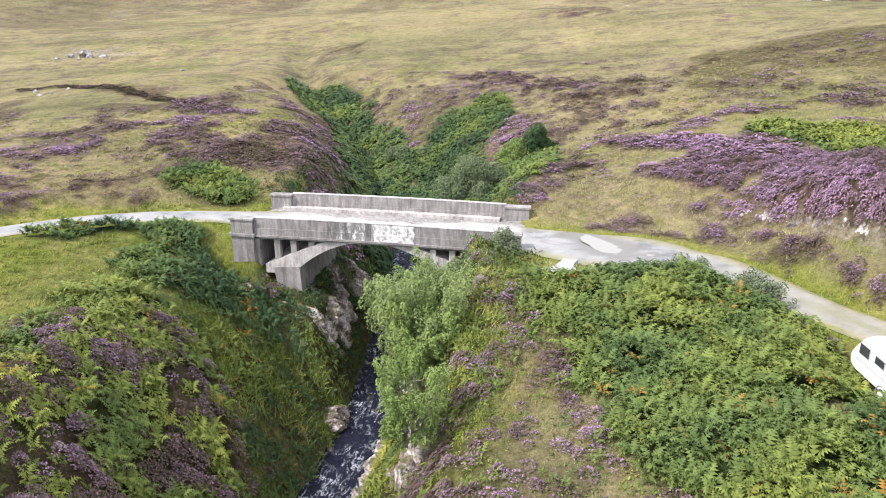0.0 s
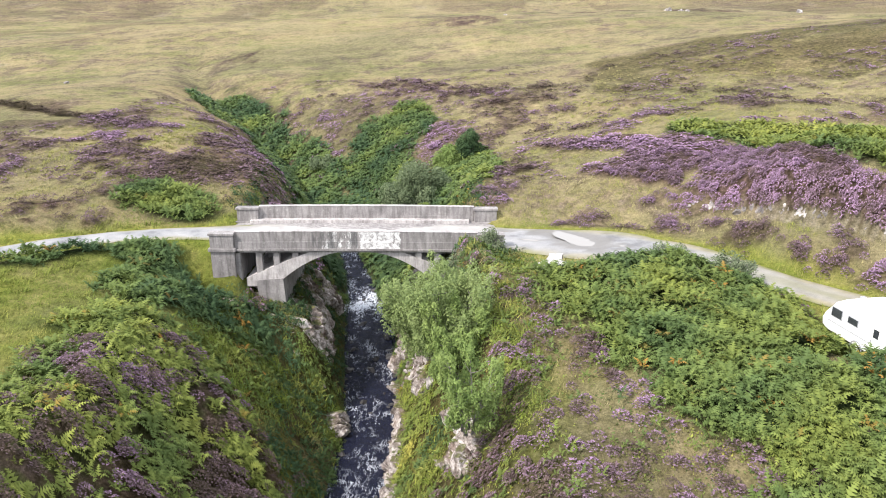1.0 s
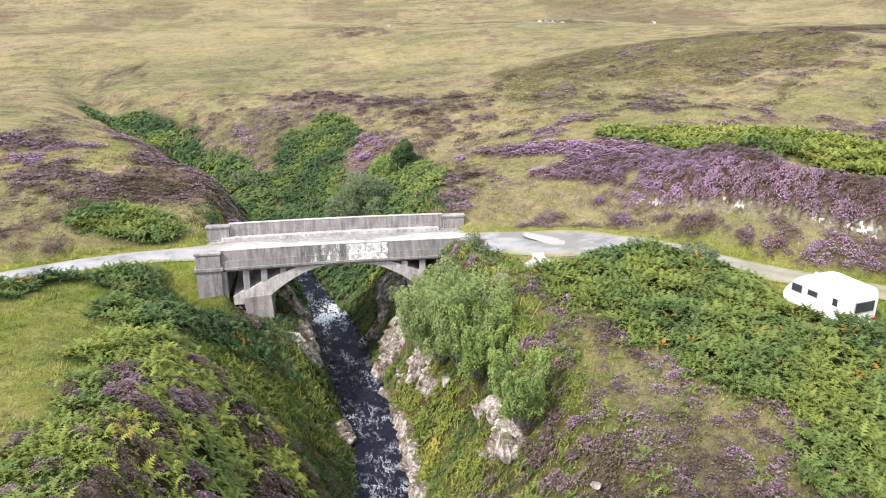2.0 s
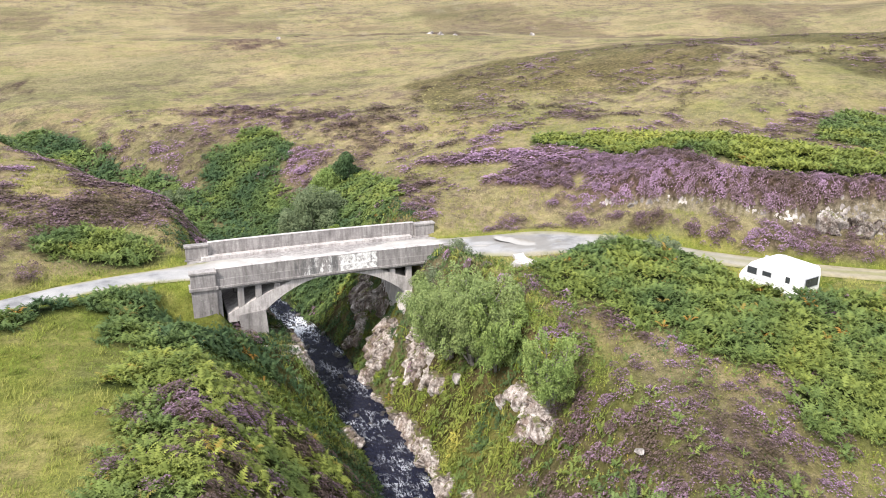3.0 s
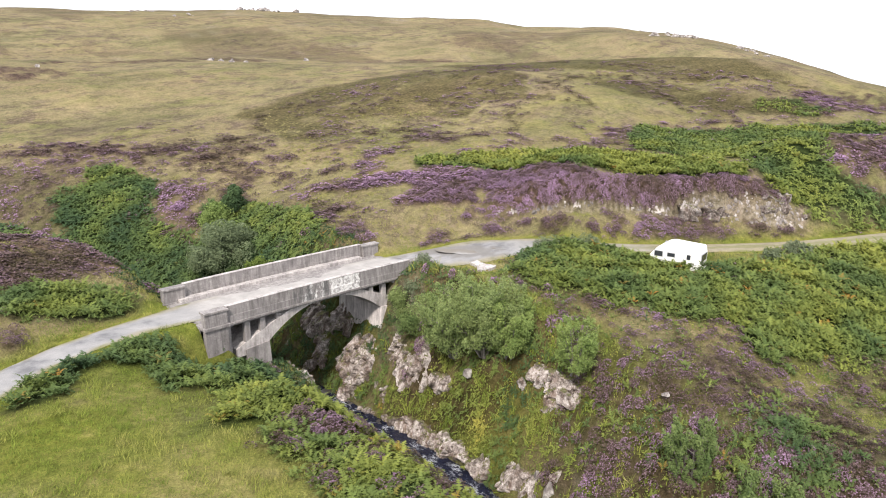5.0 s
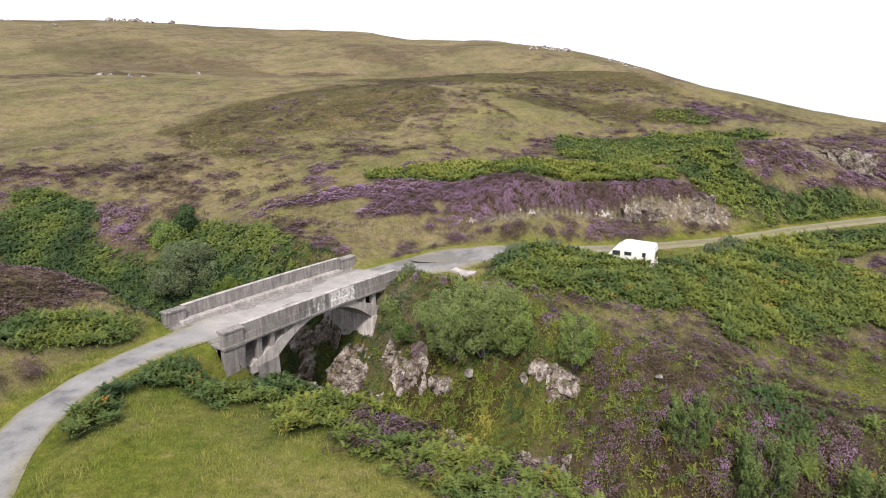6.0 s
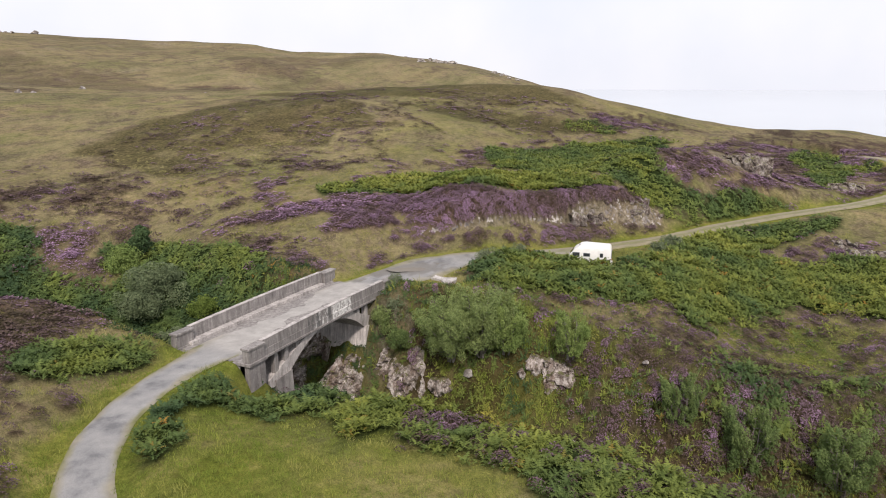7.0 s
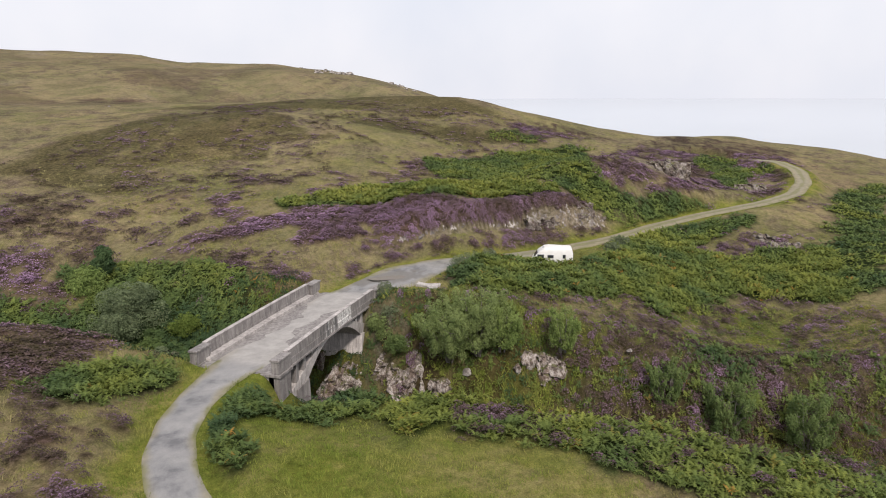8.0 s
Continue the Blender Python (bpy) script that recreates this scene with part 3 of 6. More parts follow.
# ---- mesh helpers ----
def mesh_from(name, verts, faces, material, smooth=True):
    """A mesh from numpy arrays of vertices and of faces with equal corner counts."""
    me = bpy.data.meshes.new(name)
    verts, faces = np.asarray(verts, np.float32), np.asarray(faces, np.int32)
    n = faces.shape[1]
    me.vertices.add(len(verts))
    me.vertices.foreach_set("co", verts.ravel())
    me.loops.add(faces.size)
    me.loops.foreach_set("vertex_index", faces.ravel())
    me.polygons.add(len(faces))
    me.polygons.foreach_set("loop_start", np.arange(0, faces.size, n, dtype=np.int32))
    me.polygons.foreach_set("use_smooth", np.full(len(faces), smooth))
    me.update(calc_edges=True)
    me.validate()
    me.materials.append(material)
    return me


def point_colour(me, name, rgb):
    a = me.attributes.new(name, "FLOAT_COLOR", "POINT")
    rgba = np.ones((len(me.vertices), 4), np.float32)
    rgba[:, :3] = rgb
    a.data.foreach_set("color", rgba.ravel())


def point_value(me, name, v):
    a = me.attributes.new(name, "FLOAT", "POINT")
    a.data.foreach_set("value", np.asarray(v, np.float32))


def sheet(nu, nv):
    """Quads of a grid with nu x nv points, v running fastest."""
    i, j = np.meshgrid(np.arange(nu - 1), np.arange(nv - 1), indexing="ij")
    a = (i * nv + j).ravel()
    return np.stack([a, a + nv, a + nv + 1, a + 1], 1)


def part(name, bm, material, parent=None, label="", smooth=False):
    me = bpy.data.meshes.new(name)
    bmesh.ops.recalc_face_normals(bm, faces=bm.faces)
    bm.to_mesh(me)
    bm.free()
    me.materials.append(material)
    if smooth:
        me.polygons.foreach_set("use_smooth", np.ones(len(me.polygons), bool))
    ob = new(name, me)
    if parent is not None:
        ob.parent = parent
    if label:
        ob["label"] = label
    return ob


def holder(name, m=None):
    ob = new(name)
    ob.empty_display_size = 0.3
    if m is not None:
        ob.matrix_world = m
    return ob


def box(x0, x1, y0, y1, z0, z1, bevel=0.0, bm=None, cuts=0):
    bm = bm or bmesh.new()
    made = bmesh.ops.create_cube(bm, size=1.0)["verts"]
    for v in made:
        v.co = Vector(((x0 + x1) / 2 + v.co.x * (x1 - x0), (y0 + y1) / 2 + v.co.y * (y1 - y0), (z0 + z1) / 2 + v.co.z * (z1 - z0)))
    if cuts:
        long = [e for e in bm.edges if e.verts[0] in made and abs(e.verts[0].co.x - e.verts[1].co.x) > 0.5 * (x1 - x0)]
        bmesh.ops.subdivide_edges(bm, edges=long, cuts=cuts, use_grid_fill=True)
    if bevel:
        edges = [e for e in bm.edges if len(e.link_faces) == 2 and e.calc_face_angle(0) > 0.5]
        bmesh.ops.bevel(bm, geom=edges, offset=bevel, segments=2, profile=0.6, affect="EDGES")
    return bm


def prism(outline, y0, y1, bm=None):
    """A solid with an outline in x and z, from y0 to y1."""
    bm = bm or bmesh.new()
    a = [bm.verts.new((x, y0, z)) for x, z in outline]
    b = [bm.verts.new((x, y1, z)) for x, z in outline]
    n = len(outline)
    bm.faces.new(a)
    bm.faces.new(b[::-1])
    for i in range(n):
        bm.faces.new((a[i], b[i], b[(i + 1) % n], a[(i + 1) % n]))
    return bm


def tube(bm, points, radii, sides=6):
    rings = []
    for k, (p, r) in enumerate(zip(points, radii)):
        p = Vector(p)
        way = Vector(points[min(k + 1, len(points) - 1)]) - Vector(points[max(k - 1, 0)])
        q = way.to_track_quat("Z", "Y")
        rings.append([bm.verts.new(p + q @ Vector((r * math.cos(2 * math.pi * i / sides), r * math.sin(2 * math.pi * i / sides), 0))) for i in range(sides)])
    for a, b in zip(rings, rings[1:]):
        for i in range(sides):
            bm.faces.new((a[i], a[(i + 1) % sides], b[(i + 1) % sides], b[i]))
    bm.faces.new(rings[0][::-1])
    bm.faces.new(rings[-1])
    return bm


def steps_to(inner0, inner1, limit, step, grow):
    mids = list(np.arange(inner0, inner1 + 1e-6, step))
    low, d = [], step
    v = inner0
    while v > -limit:
        d = step + grow * (inner0 - v)
        v -= d
        low.append(v)
    high, v = [], mids[-1]
    while v < limit:
        d = step + grow * (v - inner1)
        v += d
        high.append(v)
    return np.array(low[::-1] + mids + high)


# ---- where things grow ----
def patch(x, y, spots, seed, rough=0.45, scale=1 / 5.0):
    """How far a place lies within any of the spots (x, y, half length, half width, turn): 0 to 1, with ragged edges."""
    wob = rough * fbm(x, y, scale, seed, 4)
    best = np.zeros(np.shape(x))
    for cx, cy, a, b, turn in spots:
        c, s = math.cos(radians(turn)), math.sin(radians(turn))
        u, v = ((x - cx) * c + (y - cy) * s) / a, (-(x - cx) * s + (y - cy) * c) / b
        best = np.maximum(best, sstep(1.12, 0.88, np.hypot(u, v) + 2 * wob))
    return best


HEATHER_MOUND = [(-0.5, 70.5), (7, 67), (11, 65), (16, 60), (18, 48.5), (19.3, 41), (20, 39), (23.3, 35.3), (26, 33.4), (27, 31), (25.3, 31.6), (21.6, 35.6), (16.8, 41.2), (13, 45), (10.8, 49), (9.8, 52), (4, 57), (4.6, 58.5), (8, 57), (9.3, 60.5), (5.5, 63.5)]
HEATHER_DITCH = [(8, 49.5), (11, 46), (16, 39.2), (21, 33), (25, 28.5), (27, 25.4), (25.5, 26), (20, 31.5), (14, 38.5), (11, 43.5), (8, 46)]
HEATHER_BANK = [(-20, 112.5), (-13.5, 116.5), (-10, 111), (-7.5, 102), (1.5, 100.5), (7.5, 98.5), (4.5, 94.5), (-6, 95.5), (-15.5, 104)]
HEATHER_GLEN = [(-38, 112.5), (-29, 108), (-21.5, 98.5), (-22, 91.5), (-28, 63.5), (-33, 68)]
HEATHER_GULLY = [(-28, 84), (-21.5, 80), (-20, 95), (-13, 99), (-14, 104), (-22, 106), (-31, 99)]
HEATHER_PINK = [(-12, 81.5), (-9.5, 87), (-6, 84.5), (-9.5, 79)]
HEATHER_VERGE = [(-3, 65.5), (-0.5, 65.5), (-0.5, 61.5), (-3, 58.5)]
HEATHER_BRINK = [(-28, 28), (-25, 30), (-23.5, 30), (-24.5, 27), (-27.5, 25.5)]
HEATHER_EDGE = [(-3, 34.5), (0, 30.5), (-0.5, 27.5), (2.5, 23), (2.5, 20.5), (0.5, 22), (-2, 26.5), (-3, 31)]
HEATHER_LOW = [(-5, 24.5), (-3.5, 21), (-4.5, 18.5), (-5.5, 17.5), (-7.5, 21), (-7.5, 24.5), (-6, 22.5)]
HEATHER_SLOPE = [(-27.5, 26.5), (-26, 30), (-23.5, 33), (-20.5, 33.5), (-18.5, 30), (-19.5, 26), (-23.5, 22), (-25.5, 24)]
HEATHER_KNOLL = [(-34, 56), (-34.5, 61.5), (-29.5, 63.5), (-27.5, 60), (-31, 55.5)]
HEATHER_WEST = [(-47.5, 48.5), (-41, 49), (-35.5, 53), (-34.5, 51), (-41, 46.5), (-45, 45.5)]
HEATHER_CRAG = [(44.5, 31.5), (96.5, 23.5), (134, 13), (114, -11.5), (75, -6.5), (71.5, 4.5), (49, 10), (38.5, 21.5), (41, 25.5)]
HEATHER_BEND = [(54, 6), (74.5, -6.5), (57.5, -3.5), (49.5, 5.5)]
HEATHER_ROADSIDE = [(22.5, 17.5), (31, 7.5), (35.5, 0.5), (27, 0.5), (23.5, 6), (21, 15)]
HEATHER_STRIP = [(46.5, 60.5), (71.5, 50.5), (77.5, 42), (44, 50)]
HEATHER_FAR_WEST = [(-0.5, 95.5), (6.5, 94.5), (3.5, 90), (-3, 90.5)]
HEATHER_NEAR = [(-41, 51), (-39.5, 48.5), (-42.5, 44.5), (-43.5, 47.5)]
HEATHER_BRAE = [(-8, 27.5), (-5, 23), (0, 16.5), (-2, 6), (-3.5, -1), (-6.5, -0.5), (-8.5, 13), (-9.5, 24.5)]
BRACKEN_SIDE = [(-16, 57), (-8.5, 54), (-4, 56), (-3.2, 67), (-4, 76), (-6.5, 81), (-9.5, 77), (-11, 80), (-10.5, 88), (-12.5, 97), (-19, 95), (-21, 88), (-21.5, 80), (-17, 72), (-15.5, 64)]
BRACKEN_GLEN = [(-19, 95), (-12.5, 98), (-8.5, 89.5), (-13, 77), (-12.5, 71.5), (-16.5, 73.5), (-22, 80), (-22.5, 86), (-20, 90)]
BRACKEN_BURN = [(-8.5, 70), (-3.5, 68.5), (-4, 57.5), (-7, 62), (-10, 68.5)]
BRACKEN_FAR_SIDE = [(-34, 56), (-31.5, 57), (-27, 53.5), (-25.5, 51.5), (-28, 49.8), (-32, 49.6), (-35.5, 53)]
BRACKEN_DARK = [(-28.6, 43.4), (-26.8, 43.8), (-24.8, 42.0), (-20.8, 41.8), (-19.8, 39.8), (-22.2, 36), (-24.5, 34), (-28.0, 35.7), (-29.3, 38.2)]
BRACKEN_WEST = [(-36.2, 43.4), (-33.5, 44.4), (-32.0, 44.3), (-31.5, 42.4), (-33.5, 40.4), (-35.8, 39.8)]
BRACKEN_TUFT = [(-30.6, 44.4), (-29.1, 44.2), (-29.3, 42.8), (-30.7, 43.0)]
BRACKEN_STRIP = [(-27.4, 30), (-26.3, 22), (-26.3, 14), (-26.3, 4), (-30, 4), (-30.5, 14), (-29, 22), (-28.6, 28)]
BRACKEN_HILL = [(53, 57), (72, 46.5), (92, 31), (60, 31), (40.5, 30.8), (35.4, 23.5), (41, 12), (30, 24.3), (33, 29), (41.8, 40.8), (41.9, 51.7)]
BRACKEN_KNOWE = [(86, 54.3), (91, 49), (91, 39.6), (82, 44), (80.5, 50.6)]
BRACKEN_CRAG = [(87, 10.5), (103, 3.4), (80, 2), (66, 4)]
LUSH_HILL = [(92, 98), (106, 72), (120, 41), (123, 22), (77, 37), (49, 49), (32, 61), (60, 80)]
BRACKEN_LIGHT = [(-28, 32.5), (-26.5, 35), (-22.5, 35), (-20.3, 35), (-19.8, 31.5), (-22.5, 28.5), (-26.5, 29.3)]
BRACKEN_ROADSIDE = [(31.5, 23), (37.5, 10.5), (41.5, 4), (38, 4.5), (28, 14.5), (24, 21.5)]
BRACKEN_SHELF = [(69.5, -12.5), (78.5, -22.5), (14.5, -7.5), (24, 0.5), (36, -4.5)]
BRACKEN_EAST = [(-0.5, 37.5), (6, 41), (12.5, 35), (13.5, 30.5), (10.5, 23.5), (14.5, 19.5), (8, 15), (5, 17), (3, 21.5), (1, 26.5), (-1.5, 34.5)]
BRACKEN_BROW = [(15, 65), (23.5, 61.5), (34, 56.5), (30, 50), (27, 44.5), (30, 38), (32.5, 31.5), (29.5, 30.5), (26.8, 32.8), (23, 36.4), (20, 39.5), (20.3, 41), (18.8, 47), (17.2, 59), (14.5, 62.5)]
BRACKEN_BANK = [(46.5, 44.5), (68, 38.5), (38, 25.5), (38.5, 21.5), (48, 10), (42, 14.5), (32.5, 23), (29, 26.5), (31.5, 30.5)]
BRACKEN_HOLLOW = [(78, 8), (84.5, -4), (61, 5.5)]
BRACKEN_LOWER = [(16, 24), (30, 16), (23.5, 11.5), (29, 1), (22.5, -8), (15.5, -6), (15.5, 8.5), (5, 18), (8.5, 27)]
DARK_DOME = [(13.5, 112), (32.5, 120.5), (59.5, 120.5), (76.5, 108), (65.5, 86), (53.5, 77), (43.5, 77.5), (33, 87.5), (24, 92.5), (18, 87.5), (13.5, 92), (12, 102)]
DARK_CREST = [(72, 128), (100, 126), (122, 104), (116, 72), (104, 58), (92, 66), (86, 84), (77, 108)]
DARK_EAST = [(75.5, 89.5), (86, 78.5), (89, 51), (85.5, 44), (74, 52), (73, 69.5)]
FIELDS = [[(48, 85), (52.5, 77), (42.5, 70.5), (37, 80)], [(62, 68), (76.5, 58.5), (67, 53.5), (53, 62)], [(54.5, 81), (67.5, 91), (74, 92.5), (55.5, 77)]]
HEATHER_HILL = [[(-9.5, 222), (5.5, 227), (3, 163), (-5.5, 164.5)], [(-58.5, 146.5), (-46, 146.5), (-44.5, 139), (-53, 138.5)], [(23.5, 253.5), (46.5, 273), (56, 219), (38.5, 179.5), (21.5, 229.5)],
                [(61.5, 232.5), (76.5, 210.5), (60, 180.5), (53, 208.5)], [(139.5, 215), (162, 207.5), (123, 176.5), (113.5, 188.5)], [(97, 53.5), (113.5, 39.5), (109, 28), (86.5, 42.5)]]
HEATHERS = HEATHER_HILL + [HEATHER_BANK, HEATHER_PINK, HEATHER_VERGE, HEATHER_WEST, HEATHER_KNOLL, HEATHER_CRAG, HEATHER_BEND, HEATHER_ROADSIDE,
            HEATHER_STRIP, HEATHER_FAR_WEST, HEATHER_NEAR, HEATHER_MOUND]
HEATHER_SPUR = [(-27.5, 24.5), (-27.5, 28), (-24, 28.5), (-22, 32.8), (-20, 34), (-18.2, 33), (-16.8, 30.5), (-16.4, 27), (-17, 20), (-17.8, 5), (-32, 5), (-31, 18)]
MIXED = [HEATHER_SPUR, HEATHER_SLOPE, HEATHER_BRINK, HEATHER_EDGE, HEATHER_LOW, HEATHER_BRAE]
# the brae east of the gorge: thin heather and small ferns in brown turf
BRAE = [(-5.5, 38), (-2, 37), (2, 28), (6, 19), (10, 13), (14, 4), (10, -8), (-8, -8), (-9, 8), (-8.5, 20), (-7, 28), (-5.5, 33)]
BRACKENS = [BRACKEN_WEST, BRACKEN_TUFT, BRACKEN_STRIP, BRACKEN_HILL, BRACKEN_KNOWE, BRACKEN_CRAG, BRACKEN_SIDE, BRACKEN_GLEN, BRACKEN_BURN, BRACKEN_FAR_SIDE, BRACKEN_DARK, BRACKEN_LIGHT, BRACKEN_ROADSIDE, BRACKEN_SHELF, BRACKEN_EAST, BRACKEN_BROW, BRACKEN_BANK, BRACKEN_HOLLOW, BRACKEN_LOWER]
# dark peaty ditches and old turf banks on the hill: lines
HAGS = [[(-93, 102.5), (-84.5, 103), (-63, 87.5), (-53.5, 82.5), (-46, 79), (-41, 77)], [(15, 92), (19, 88), (24, 92)], [(66, 86), (60, 74), (55, 67)], [(62, 84), (80, 86), (86, 80)],
        [(84, 80), (76, 66), (70, 58)], [(12, 97), (13, 103), (18, 110)], [(30, 74), (28, 80), (26, 84)], [(45, 77), (40, 70), (35, 68)], [(88, 76), (98, 62), (102, 50)]]


def inside(poly, x, y):
    """Signed distance to a closed outline, positive within."""
    x, y = np.asarray(x, float), np.asarray(y, float)
    best, odd = np.full(x.shape, 1e9), np.zeros(x.shape, bool)
    for (x0, y0), (x1, y1) in zip(poly, poly[1:] + poly[:1]):
        dx, dy = x1 - x0, y1 - y0
        u = np.clip(((x - x0) * dx + (y - y0) * dy) / (dx * dx + dy * dy + 1e-9), 0, 1)
        best = np.minimum(best, np.hypot(x - x0 - u * dx, y - y0 - u * dy))
        if dy:
            odd ^= ((y0 > y) != (y1 > y)) & (x < x0 + (y - y0) * dx / dy)
    return np.where(odd, best, -best)


def region(polys, x, y, seed, wob=1.6, soft=0.6, scale=1 / 4.0):
    """1 within any of the outlines and 0 outside, along ragged edges."""
    n = wob * 2 * fbm(x, y, scale, seed, 4)
    best = np.zeros(np.shape(x))
    for poly in polys:
        p = np.array(poly)
        lo, hi = p.min(0) - 6, p.max(0) + 6
        m = (x > lo[0]) & (x < hi[0]) & (y > lo[1]) & (y < hi[1])
        if m.any():
            best[m] = np.maximum(best[m], sstep(-soft, soft, inside(poly, x[m], y[m]) + n[m]))
    return best


def cover(x, y):
    """Shares of heather, bracken, rock, straw, lush grass, peaty soil with painted gorge shade, and dark old heath at
    each place.
    """
    x, y = np.asarray(x, float), np.asarray(y, float)
    z = height(x, y)
    e = 0.35
    slope = np.hypot(height(x + e, y) - z, height(x, y + e) - z) / e
    g, d, half = gorge(x, y)
    bank = np.abs(d) - half
    road_d, _, road_half = along(ROAD, x, y)
    road_d = np.abs(road_d) - road_half
    verge = sstep(0.3, 1.3, road_d + 0.5 * fbm(x, y, 0.5, 33, 3))
    patchy = fbm(x, y, 1 / 1.0, 34, 3)
    mixed = region(MIXED, x, y, 35)
    clump = fbm(x, y, 1 / 1.3, 32, 3)
    heather = region(HEATHERS[:-1], x, y, 31, 2.6, 0.8, 1 / 3.0) * (0.4 + 0.6 * sstep(-0.12, 0.1, clump)) * sstep(-0.42, -0.22, fbm(x, y, 1 / 3.0, 30, 4))
    heather = np.maximum(heather, region([HEATHER_MOUND], x, y, 27, 0.7, 0.4) * sstep(-0.5, -0.3, fbm(x, y, 1 / 3.0, 30, 4)))
    heather = np.maximum(heather, region([HEATHER_DITCH], x, y, 26, 0.7, 0.4) * (0.2 + 0.6 * sstep(-0.05, 0.12, clump)))
    heather = np.maximum(heather, 0.9 * region(HEATHERS[:-1], x, y, 29, 3.0, 4.5, 1 / 5.0) * sstep(0.06, 0.16, clump))
    heather = np.maximum(heather, mixed * np.where(x < -15, 0.1 + 0.85 * sstep(-0.1, 0.0, patchy + 0.17 * sstep(-24, -20, x) - 0.13), 0.3 + 0.4 * sstep(-0.1, 0.15, patchy)))
    heather = np.maximum(heather, region([HEATHER_GLEN, HEATHER_GULLY], x, y, 28) * (0.2 + 0.4 * sstep(-0.1, 0.15, clump)))
    brae = region([BRAE], x, y, 38)
    heather = np.maximum(heather, brae * (0.10 + 0.48 * sstep(27, 21, y) * sstep(4, -3, x) + 0.34 * sstep(0.02, 0.2, fbm(x, y, 1 / 2.0, 39, 4))))
    heather = np.maximum(heather, 0.6 * sstep(0.12, 0.26, fbm(x, y, 1 / 3.5, 36, 5)) * sstep(60, 35, np.hypot(x - 5, y - 45)) * sstep(-26, -20, x + 0.25 * (y - 50) * (y > 50)))
    heather = np.maximum(heather, 0.65 * sstep(0.05, 0.22, fbm(x, y, 1 / 4.5, 37, 5)) * sstep(52, 56, y) * sstep(-10, -25, x) * sstep(120, 80, y))
    bracken = np.maximum(region(BRACKENS, x, y, 41, 1.8, 1.0), mixed * np.where(x < -15, 0.1 + 0.8 * sstep(0.02, -0.08, patchy + 0.12 * sstep(-24, -20, x) - 0.08), 0.3 * sstep(-0.05, -0.13, patchy)))
    gully = sstep(6, 3, bank) * sstep(56, 62, y) * sstep(135, 110, y)
    bracken = np.maximum(bracken, gully * sstep(-0.1, 0.1, fbm(x, y, 1 / 6.0, 42, 3)))
    bracken = np.maximum(bracken, brae * (0.2 + 0.45 * sstep(18, 10, y) * sstep(2, -3, x)) * sstep(0.02 - 0.2 * sstep(18, 10, y) * sstep(2, -3, x), 0.15, fbm(x, y, 1 / 1.6, 43, 4)))
    green = sstep(0.8, 1.1, np.hypot((x + 1.2) / 4.6, (y - 40.2) / 2.8) + 0.4 * patchy)
    green = green * sstep(0.7, 1.1, np.hypot((x - 18.2) / 4.2, (y - 25.6) / 3.0) + 0.5 * patchy)
    verge = verge * green
    bracken, heather = bracken * verge, heather * verge
    heather = heather * (1 - 0.8 * bracken * (1 - mixed))
    ragged = fbm(x, y, 1 / 2.5, 51, 4)
    rock = sstep(1.75, 2.2, slope * 0.45 + 2.2 * ragged) * sstep(14, 9, bank)
    rock = np.maximum(rock, sstep(0.5, 0.0, bank + 0.9 * ragged) * 0.6 * sstep(68, 64, y))
    cut = along(CUT, x, y)[0]
    wide = 0.25 + 0.85 * sstep(20, 26, x)
    lip = sstep(wide - 0.15, wide + 0.15, cut + 0.7 * ragged) * sstep(wide + 2.6, wide + 1.4, cut + 0.8 * ragged) * sstep(11, 14, x) * sstep(31, 29, x)
    heather, bracken = np.maximum(heather, lip), bracken * (1 - lip)
    cutting = sstep(-0.3, -0.1, cut + 0.8 * ragged) * sstep(wide + 0.12, wide - 0.12, cut + 0.7 * ragged) * sstep(12, 15, x) * sstep(34, 31, x)
    bare = cutting
    crag = sstep(1.0, 0.75, np.hypot((x - 54) / 3.2, (y - 17) / 4.2) + 0.9 * ragged)
    crag = np.maximum(crag, sstep(1.0, 0.75, np.hypot((x - 63) / 2.5, (y - 2.0) / 2.5) + 0.9 * ragged))
    bare = np.maximum(bare, crag)
    r = np.hypot(x - FAR_EYE[0], y - FAR_EYE[1])
    far = sstep(90, 150, r)
    bearing = np.degrees(np.arctan2(x - FAR_EYE[0], y - FAR_EYE[1]))
    screes = sstep(0.12, 0.3, fbm(x, y, 1 / 11, 55, 4) + 0.3 * np.exp(-((bearing - 64.8) / 1.6) ** 2 - ((r - 470) / 22) ** 2) + 0.3 * np.exp(-((bearing - 69.5) / 1.2) ** 2 - ((r - 490) / 22) ** 2)
                    + 0.32 * np.exp(-((bearing - 33.5) / 1.6) ** 2 - ((r - 480) / 25) ** 2) - 0.2) * 0.7 * sstep(350, 420, r) * sstep(540, 520, r)
    screes = np.maximum(screes, sstep(0.42, 0.5, fbm(x, y, 1 / 9, 56, 4)) * sstep(150, 250, r) * 0.4)
    screes = np.maximum(screes, sstep(1.0, 0.7, np.hypot((x + 111.6) / 9, (y - 145) / 6) + 1.2 * ragged))
    bare = np.maximum(bare, screes * (r < 540))
    heath_far = sstep(0.04, 0.22, fbm(x, y, 1 / 38, 61, 5)) * sstep(130, 200, r) * 0.42
    heath_far = np.maximum(heath_far, 0.34 * sstep(330, 430, r) * sstep(-0.25, 0.1, fbm(x, y, 1 / 40, 62, 4)))
    heather = np.maximum(heather, heath_far)
    dark = region([DARK_DOME, DARK_EAST, DARK_CREST], x, y, 63, 3.0, 1.4, 1 / 7.0) * (1 - region(FIELDS, x, y, 64, 0.6, 0.6))
